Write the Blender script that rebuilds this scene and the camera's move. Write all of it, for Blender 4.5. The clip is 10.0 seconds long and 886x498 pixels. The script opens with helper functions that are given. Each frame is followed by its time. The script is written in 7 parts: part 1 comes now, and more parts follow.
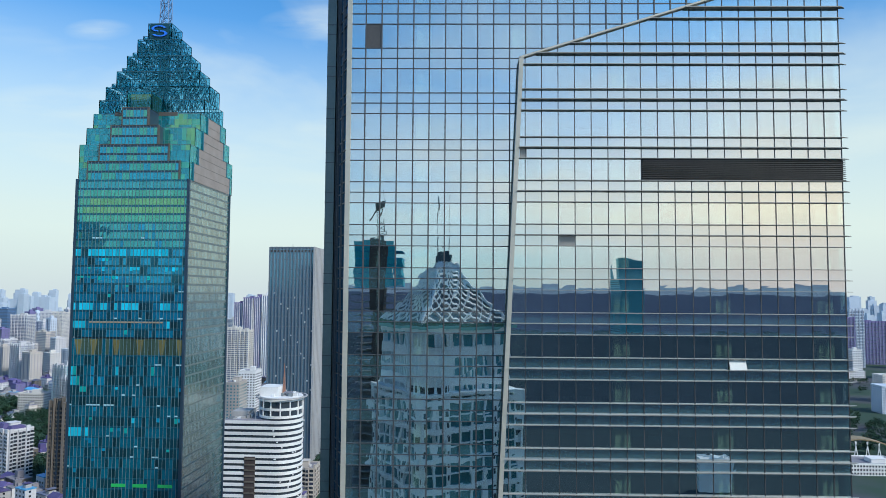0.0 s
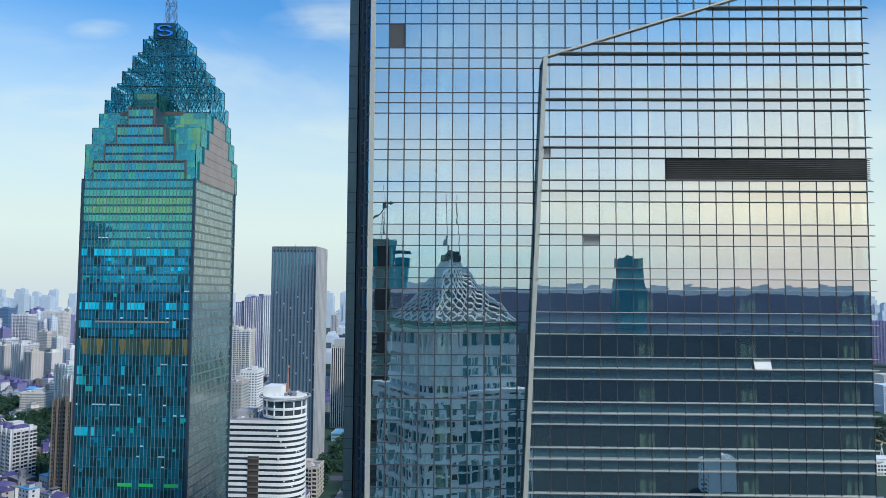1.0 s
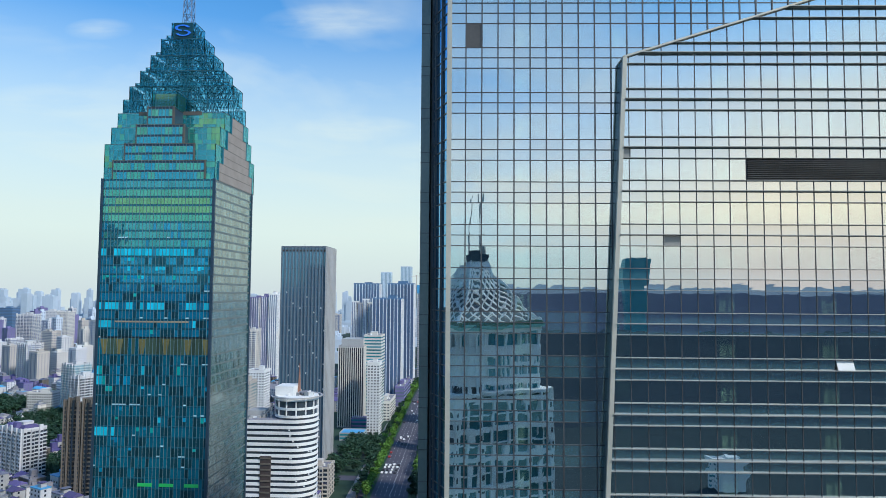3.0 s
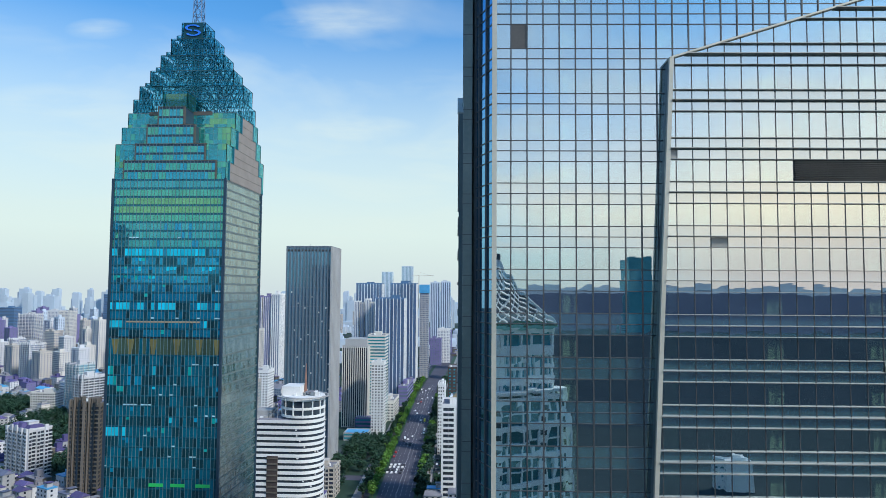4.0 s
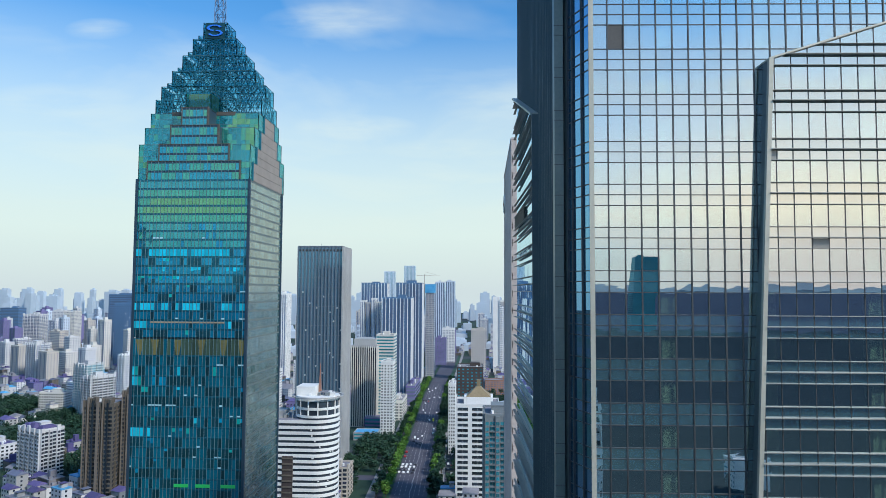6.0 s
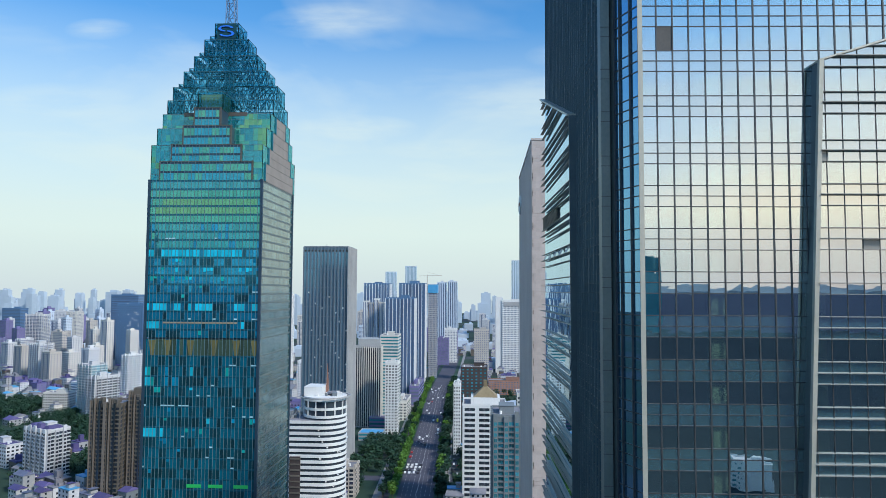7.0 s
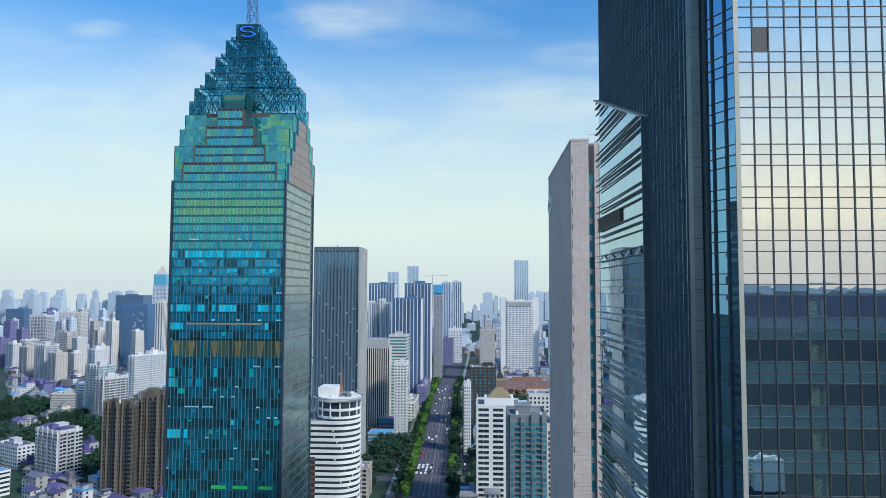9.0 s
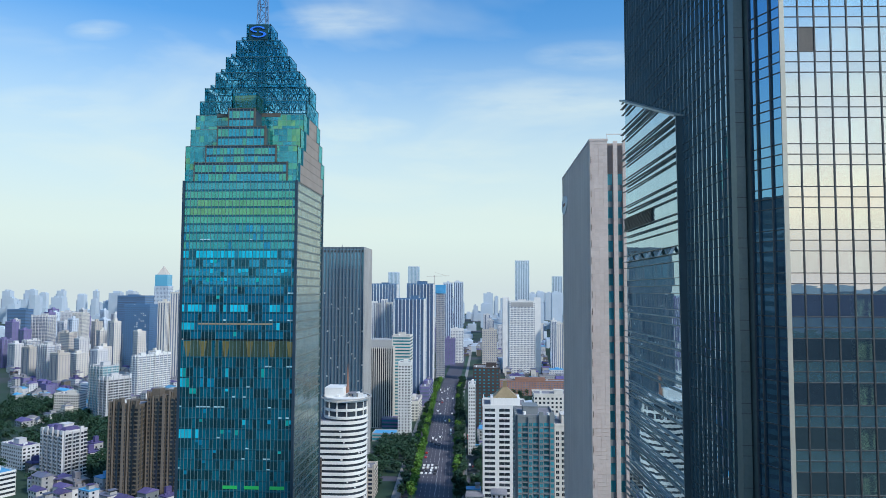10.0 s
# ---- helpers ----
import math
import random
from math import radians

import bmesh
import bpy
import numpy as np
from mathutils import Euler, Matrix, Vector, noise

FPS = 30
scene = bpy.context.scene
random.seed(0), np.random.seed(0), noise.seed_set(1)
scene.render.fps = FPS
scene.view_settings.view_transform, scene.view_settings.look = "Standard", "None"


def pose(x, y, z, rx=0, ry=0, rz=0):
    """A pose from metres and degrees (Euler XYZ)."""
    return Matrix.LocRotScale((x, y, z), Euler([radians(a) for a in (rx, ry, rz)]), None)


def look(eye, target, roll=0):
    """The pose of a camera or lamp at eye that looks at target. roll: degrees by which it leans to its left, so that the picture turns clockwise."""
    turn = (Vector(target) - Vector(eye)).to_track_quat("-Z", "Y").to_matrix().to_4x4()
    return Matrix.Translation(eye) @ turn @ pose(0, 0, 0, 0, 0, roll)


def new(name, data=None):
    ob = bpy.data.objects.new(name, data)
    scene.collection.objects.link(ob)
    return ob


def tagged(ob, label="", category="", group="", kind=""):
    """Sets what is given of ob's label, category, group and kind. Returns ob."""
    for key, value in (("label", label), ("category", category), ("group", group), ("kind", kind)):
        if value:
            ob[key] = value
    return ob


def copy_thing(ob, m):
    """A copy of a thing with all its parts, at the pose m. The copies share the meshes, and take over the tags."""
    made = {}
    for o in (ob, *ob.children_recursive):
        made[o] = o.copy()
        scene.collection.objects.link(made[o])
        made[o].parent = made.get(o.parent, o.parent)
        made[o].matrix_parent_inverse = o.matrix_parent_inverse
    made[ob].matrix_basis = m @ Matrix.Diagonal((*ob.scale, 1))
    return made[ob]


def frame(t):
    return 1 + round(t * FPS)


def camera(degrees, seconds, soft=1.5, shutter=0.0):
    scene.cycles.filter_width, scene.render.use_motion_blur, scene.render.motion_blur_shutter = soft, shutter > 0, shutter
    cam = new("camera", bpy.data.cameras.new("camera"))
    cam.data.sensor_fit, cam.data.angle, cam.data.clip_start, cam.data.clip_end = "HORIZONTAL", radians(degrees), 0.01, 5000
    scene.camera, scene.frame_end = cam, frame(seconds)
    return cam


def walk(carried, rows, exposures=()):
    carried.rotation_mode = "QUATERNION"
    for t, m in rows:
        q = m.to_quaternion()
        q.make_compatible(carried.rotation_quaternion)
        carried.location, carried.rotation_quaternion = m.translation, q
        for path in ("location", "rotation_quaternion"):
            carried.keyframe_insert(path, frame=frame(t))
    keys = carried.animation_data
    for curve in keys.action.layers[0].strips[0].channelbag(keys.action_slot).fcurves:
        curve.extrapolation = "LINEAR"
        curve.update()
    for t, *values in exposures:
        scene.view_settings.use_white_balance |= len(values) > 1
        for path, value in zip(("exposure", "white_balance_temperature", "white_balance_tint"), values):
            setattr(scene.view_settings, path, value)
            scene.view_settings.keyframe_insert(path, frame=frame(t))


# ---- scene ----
cam = camera(65.5, 10.0, soft=0.85)
PATH = [
    (0, (0.459, -0.375, 149.137), (-11.00, 198.93, 161.74), 0.4),
    (0.5, (-0.497, -0.549, 149.076), (-12.05, 198.65, 161.68), 0.4),
    (1, (-1.803, -0.552, 149.109), (-13.26, 198.75, 161.61), 0.4),
    (1.5, (-3.35, -0.605, 149.129), (-14.91, 198.70, 161.53), 0.4),
    (2, (-5.159, -0.629, 149.162), (-16.72, 198.67, 161.46), 0.4),
    (2.5, (-7.111, -0.679, 149.132), (-18.77, 198.62, 161.53), 0.4),
    (4, (-13.479, -0.827, 149.315), (-25.14, 198.47, 161.61), 0.4),
    (4.5, (-15.748, -0.864, 149.386), (-27.50, 198.33, 161.59), 0.4),
    (5, (-18.106, -1.021, 149.446), (-29.76, 198.18, 161.65), 0.3),
    (5.5, (-20.385, -1.051, 149.474), (-32.14, 198.24, 161.57), 0.3),
    (7, (-27.431, -1.616, 149.522), (-39.19, 197.68, 161.72), 0.3),
    (7.5, (-29.836, -1.787, 149.614), (-41.60, 197.51, 161.71), 0.2),
    (8, (-32.173, -1.833, 149.657), (-43.93, 197.46, 161.76), 0.2),
    (8.5, (-34.421, -1.895, 149.685), (-46.18, 197.40, 161.79), 0.2),
    (9, (-36.601, -1.955, 149.7), (-48.36, 197.34, 161.90), 0.2),
    (9.5, (-38.868, -2.064, 149.689), (-50.53, 197.24, 161.99), 0.2),
    (10, (-41.071, -2.242, 149.599), (-52.73, 197.06, 161.90), 0.2),
]
walk(cam, [(t, look(eye, target, roll)) for t, eye, target, roll in PATH])

# ---- world, sun ----
SUN_EL, SUN_AZ = radians(40), radians(125)
world = bpy.data.worlds.new("world")
scene.world = world
world.use_nodes = True
wn, wl = world.node_tree.nodes, world.node_tree.links
wn.clear()


def link_math(nodes, links, op, a, b, clamp=False):
    n = nodes.new("ShaderNodeMath")
    n.operation, n.use_clamp = op, clamp
    for k, v in enumerate((a, b)):
        if isinstance(v, (int, float)):
            n.inputs[k].default_value = v
        elif v is not None:
            links.new(v, n.inputs[k])
    return n.outputs[0]


def mix_colour(nodes, links, fac, a, b, blend="MIX"):
    n = nodes.new("ShaderNodeMix")
    n.data_type, n.blend_type = "RGBA", blend
    for k, v in ((0, fac), (6, a), (7, b)):
        if isinstance(v, (int, float)):
            n.inputs[k].default_value = v
        elif isinstance(v, tuple):
            n.inputs[k].default_value = (*v, 1)
        else:
            links.new(v, n.inputs[k])
    return n.outputs[2]


def ramp(nodes, links, fac, stops):
    n = nodes.new("ShaderNodeValToRGB")
    el = n.color_ramp.elements
    while len(el) < len(stops):
        el.new(0.5)
    for e, (p, c) in zip(el, stops):
        e.position = p
        e.color = (c, c, c, 1) if isinstance(c, (int, float)) else (*c, 1)
    links.new(fac, n.inputs[0])
    return n.outputs[0]


def make_sky():
    sky = wn.new("ShaderNodeTexSky")
    sky.sky_type, sky.sun_disc = "NISHITA", False
    sky.sun_elevation, sky.sun_rotation = SUN_EL, SUN_AZ
    sky.altitude, sky.air_density, sky.dust_density, sky.ozone_density = 150, 1.0, 0.8, 3.0
    co = wn.new("ShaderNodeTexCoord")
    sep = wn.new("ShaderNodeSeparateXYZ")
    wl.new(co.outputs["Generated"], sep.inputs[0])
    up = link_math(wn, wl, "MAXIMUM", sep.outputs[2], 0.0)
    # a layer of thin cloud, flat overhead
    flat = link_math(wn, wl, "ADD", up, 0.12)
    vec = wn.new("ShaderNodeCombineXYZ")
    wl.new(link_math(wn, wl, "DIVIDE", sep.outputs[0], flat), vec.inputs[0])
    wl.new(link_math(wn, wl, "DIVIDE", sep.outputs[1], flat), vec.inputs[1])
    cloud = wn.new("ShaderNodeTexNoise")
    cloud.inputs["Scale"].default_value, cloud.inputs["Detail"].default_value = 1.1, 5.0
    cloud.inputs["Roughness"].default_value, cloud.inputs["Distortion"].default_value = 0.52, 0.4
    wl.new(vec.outputs[0], cloud.inputs["Vector"])
    back = ramp(wn, wl, link_math(wn, wl, "ADD", link_math(wn, wl, "MULTIPLY", sep.outputs[1], -0.5), 0.5), ((0.45, 0.0), (0.9, 1.0)))
    thick = link_math(wn, wl, "ADD", cloud.outputs[0], link_math(wn, wl, "MULTIPLY", back, 0.07))
    wisps = ramp(wn, wl, thick, ((0.48, 0.0), (0.76, 0.76)))
    wisps = link_math(wn, wl, "MULTIPLY", wisps, ramp(wn, wl, up, ((0.0, 0.3), (0.12, 1.0), (1.0, 0.7))))
    # longer wisps over the city, torn by a stretched noise
    ahead = link_math(wn, wl, "MAXIMUM", sep.outputs[1], 0.05)
    u, v = link_math(wn, wl, "DIVIDE", sep.outputs[0], ahead), link_math(wn, wl, "DIVIDE", sep.outputs[2], ahead)
    streak = wn.new("ShaderNodeTexNoise")
    streak.inputs["Scale"].default_value, streak.inputs["Detail"].default_value, streak.inputs["Roughness"].default_value = 6.0, 6.0, 0.55
    sv = wn.new("ShaderNodeCombineXYZ")
    wl.new(u, sv.inputs[0])
    wl.new(link_math(wn, wl, "MULTIPLY", v, 4.5), sv.inputs[1])
    wl.new(sv.outputs[0], streak.inputs["Vector"])
    torn = ramp(wn, wl, streak.outputs[0], ((0.34, 0.0), (0.62, 1.0)))
    total = None
    for u0, v0, a, b, g in WISPS:
        p = link_math(wn, wl, "DIVIDE", link_math(wn, wl, "SUBTRACT", u, u0), a)
        q = link_math(wn, wl, "DIVIDE", link_math(wn, wl, "SUBTRACT", v, v0), b)
        rr = link_math(wn, wl, "ADD", link_math(wn, wl, "MULTIPLY", p, p), link_math(wn, wl, "MULTIPLY", q, q))
        m = link_math(wn, wl, "MULTIPLY", link_math(wn, wl, "SUBTRACT", 1.0, rr, True), g)
        total = m if total is None else link_math(wn, wl, "ADD", total, m, True)
    wisps = link_math(wn, wl, "ADD", link_math(wn, wl, "MULTIPLY", wisps, 0.75), link_math(wn, wl, "MULTIPLY", total, torn), True)
    blue = mix_colour(wn, wl, 1.0, sky.outputs[0], SKY_TINT, "MULTIPLY")
    clouded = mix_colour(wn, wl, wisps, blue, CLOUD)
    haze = ramp(wn, wl, up, ((0.0, 1.0), (0.1, 0.94), (0.2, 0.74), (0.28, 0.42), (0.36, 0.1), (0.46, 0.0)))
    # the haze is warmer on the sun's side, behind and to the east, with a grey bank low on the horizon
    east = ramp(wn, wl, link_math(wn, wl, "ADD", link_math(wn, wl, "MULTIPLY", sep.outputs[0], 0.5), 0.5), ((0.32, 0.06), (0.72, 1.0)))
    warm = link_math(wn, wl, "MULTIPLY", back, east)
    thin = link_math(wn, wl, "SUBTRACT", back, warm)
    behind = ramp(wn, wl, up, ((0.0, 1.0), (0.12, 0.95), (0.2, 0.72), (0.3, 0.36), (0.4, 0.1)))
    haze = mix_colour(wn, wl, back, haze, behind)
    haze = link_math(wn, wl, "MULTIPLY", haze, link_math(wn, wl, "SUBTRACT", 1.0, link_math(wn, wl, "MULTIPLY", thin, 0.78)))
    bank = ramp(wn, wl, up, ((0.0, 1.0), (0.045, 0.85), (0.11, 0.0)))
    low = ramp(wn, wl, up, ((0.0, 1.0), (0.03, 0.6), (0.08, 0.0)))
    rear = mix_colour(wn, wl, bank, mix_colour(wn, wl, east, PALE, GLOW), mix_colour(wn, wl, east, SHADE, BANK))
    front = mix_colour(wn, wl, low, HAZE, MIST)
    hazy = mix_colour(wn, wl, haze, clouded, mix_colour(wn, wl, back, front, rear))
    bg = wn.new("ShaderNodeBackground")
    bg.inputs[1].default_value = SKY_STRENGTH
    wl.new(hazy, bg.inputs[0])
    out = wn.new("ShaderNodeOutputWorld")
    wl.new(bg.outputs[0], out.inputs[0])


SKY_STRENGTH = 0.12
# thin clouds ahead: bearing, height, half-length, half-height, density
WISPS = ((0.093, 0.278, 0.17, 0.04, 0.34), (-0.222, 0.404, 0.12, 0.03, 0.36), (-0.191, 0.241, 0.098, 0.021, 0.45), (-0.589, 0.398, 0.057, 0.018, 0.35), (-0.044, 0.208, 0.123, 0.016, 0.4), (0.155, 0.346, 0.098, 0.025, 0.3), (-0.657, 0.284, 0.131, 0.033, 0.3))
SKY_TINT, CLOUD, HAZE, MIST = (0.25, 1.16, 1.70), (7.4, 8.1, 7.6), (6.3, 7.35, 6.85), (5.3, 6.2, 6.4)
GLOW, PALE, BANK, SHADE = (12.4, 10.9, 8.6), (8.2, 8.5, 7.9), (7.9, 7.3, 7.2), (5.3, 6.2, 6.6)
make_sky()

sun = new("sun", bpy.data.lights.new("sun", "SUN"))
sun.data.energy, sun.data.angle, sun.data.color = 3.4, radians(8), (1.0, 0.94, 0.86)
sun_from = Vector((math.sin(SUN_AZ) * math.cos(SUN_EL), math.cos(SUN_AZ) * math.cos(SUN_EL), math.sin(SUN_EL)))
sun.matrix_world = look(sun_from * 400, (0, 0, 0))
scene.view_settings.exposure = 0.0


# ---- materials ----
def material(name):
    m = bpy.data.materials.new(name)
    m.use_nodes = True
    m.node_tree.nodes.clear()
    return m, m.node_tree.nodes, m.node_tree.links


def surface(name, a, b, rough=0.7, metal=0.0, scale=0.3, fine=6.0, bump=0.02, spread=0.0, spec=0.4):
    """A plain surface: two tones mixed by large stains and fine grain, a spread of tone from piece to piece."""
    m, n, l = material(name)
    co = n.new("ShaderNodeTexCoord")
    big = n.new("ShaderNodeTexNoise")
    big.inputs["Scale"].default_value, big.inputs["Detail"].default_value = scale, 4
    small = n.new("ShaderNodeTexNoise")
    small.inputs["Scale"].default_value, small.inputs["Detail"].default_value = fine, 3
    for t in (big, small):
        l.new(co.outputs["Object"], t.inputs["Vector"])
    fac = link_math(n, l, "ADD", link_math(n, l, "MULTIPLY", big.outputs[0], 0.75), link_math(n, l, "MULTIPLY", small.outputs[0], 0.45))
    fac = ramp(n, l, fac, ((0.38, 0.0), (0.8, 1.0)))
    col = mix_colour(n, l, fac, a, b)
    if spread:
        info, geo = n.new("ShaderNodeObjectInfo"), n.new("ShaderNodeNewGeometry")
        rnd = link_math(n, l, "FRACT", link_math(n, l, "ADD", info.outputs["Random"], geo.outputs["Random Per Island"]), None)
        val = link_math(n, l, "ADD", link_math(n, l, "MULTIPLY", rnd, 2 * spread), 1 - spread)
        hsv = n.new("ShaderNodeHueSaturation")
        l.new(col, hsv.inputs["Color"])
        l.new(val, hsv.inputs["Value"])
        col = hsv.outputs[0]
    p = n.new("ShaderNodeBsdfPrincipled")
    l.new(col, p.inputs["Base Color"])
    p.inputs["Roughness"].default_value, p.inputs["Metallic"].default_value = rough, metal
    p.inputs["Specular IOR Level"].default_value = spec
    if bump:
        bp = n.new("ShaderNodeBump")
        bp.inputs["Strength"].default_value, bp.inputs["Distance"].default_value = 0.6, bump
        l.new(small.outputs[0], bp.inputs["Height"])
        l.new(bp.outputs[0], p.inputs["Normal"])
    out = n.new("ShaderNodeOutputMaterial")
    l.new(p.outputs[0], out.inputs[0])
    return m


def glazing(name, body, gloss, share, wave=0.0, wave_scale=0.7, rough=0.0, see=0.0, spread=0.15, clear_tone=(0.36, 0.50, 0.48), ior=1.5):
    """Coated glass: a mirror coat over a dark body, or over a view into the room (see: how clear it is)."""
    m, n, l = material(name)
    info, geo = n.new("ShaderNodeObjectInfo"), n.new("ShaderNodeNewGeometry")
    rnd = link_math(n, l, "FRACT", link_math(n, l, "ADD", info.outputs["Random"], geo.outputs["Random Per Island"]), None)
    val = link_math(n, l, "ADD", link_math(n, l, "MULTIPLY", rnd, 2 * spread), 1 - spread)
    mul = mix_colour(n, l, 1.0, body, val, "MULTIPLY")
    base = n.new("ShaderNodeBsdfPrincipled")
    base.inputs["Roughness"].default_value, base.inputs["Specular IOR Level"].default_value = 0.4, 0.2
    l.new(mul, base.inputs["Base Color"])
    under = base.outputs[0]
    if see:
        clear = n.new("ShaderNodeBsdfTransparent")
        clear.inputs[0].default_value = (*clear_tone, 1)
        mx = n.new("ShaderNodeMixShader")
        mx.inputs[0].default_value = see
        l.new(under, mx.inputs[1])
        l.new(clear.outputs[0], mx.inputs[2])
        under = mx.outputs[0]
    gl = n.new("ShaderNodeBsdfGlossy")
    gl.inputs["Color"].default_value, gl.inputs["Roughness"].default_value = (*gloss, 1), rough
    fr = n.new("ShaderNodeFresnel")
    fr.inputs[0].default_value = ior
    fac = link_math(n, l, "ADD", fr.outputs[0], link_math(n, l, "MULTIPLY", val, share), True)
    if wave:
        co = n.new("ShaderNodeTexCoord")
        ns = n.new("ShaderNodeTexNoise")
        ns.inputs["Scale"].default_value, ns.inputs["Detail"].default_value = wave_scale, 0
        mp = n.new("ShaderNodeMapping")
        mp.inputs["Scale"].default_value = (1.0, 1.0, 0.16)
        l.new(co.outputs["Object"], mp.inputs["Vector"])
        l.new(mp.outputs[0], ns.inputs["Vector"])
        bp = n.new("ShaderNodeBump")
        bp.inputs["Strength"].default_value, bp.inputs["Distance"].default_value = 1.0, wave
        l.new(ns.outputs[0], bp.inputs["Height"])
        l.new(bp.outputs[0], gl.inputs["Normal"])
    mix = n.new("ShaderNodeMixShader")
    l.new(fac, mix.inputs[0])
    l.new(under, mix.inputs[1])
    l.new(gl.outputs[0], mix.inputs[2])
    out = n.new("ShaderNodeOutputMaterial")
    l.new(mix.outputs[0], out.inputs[0])
    return m


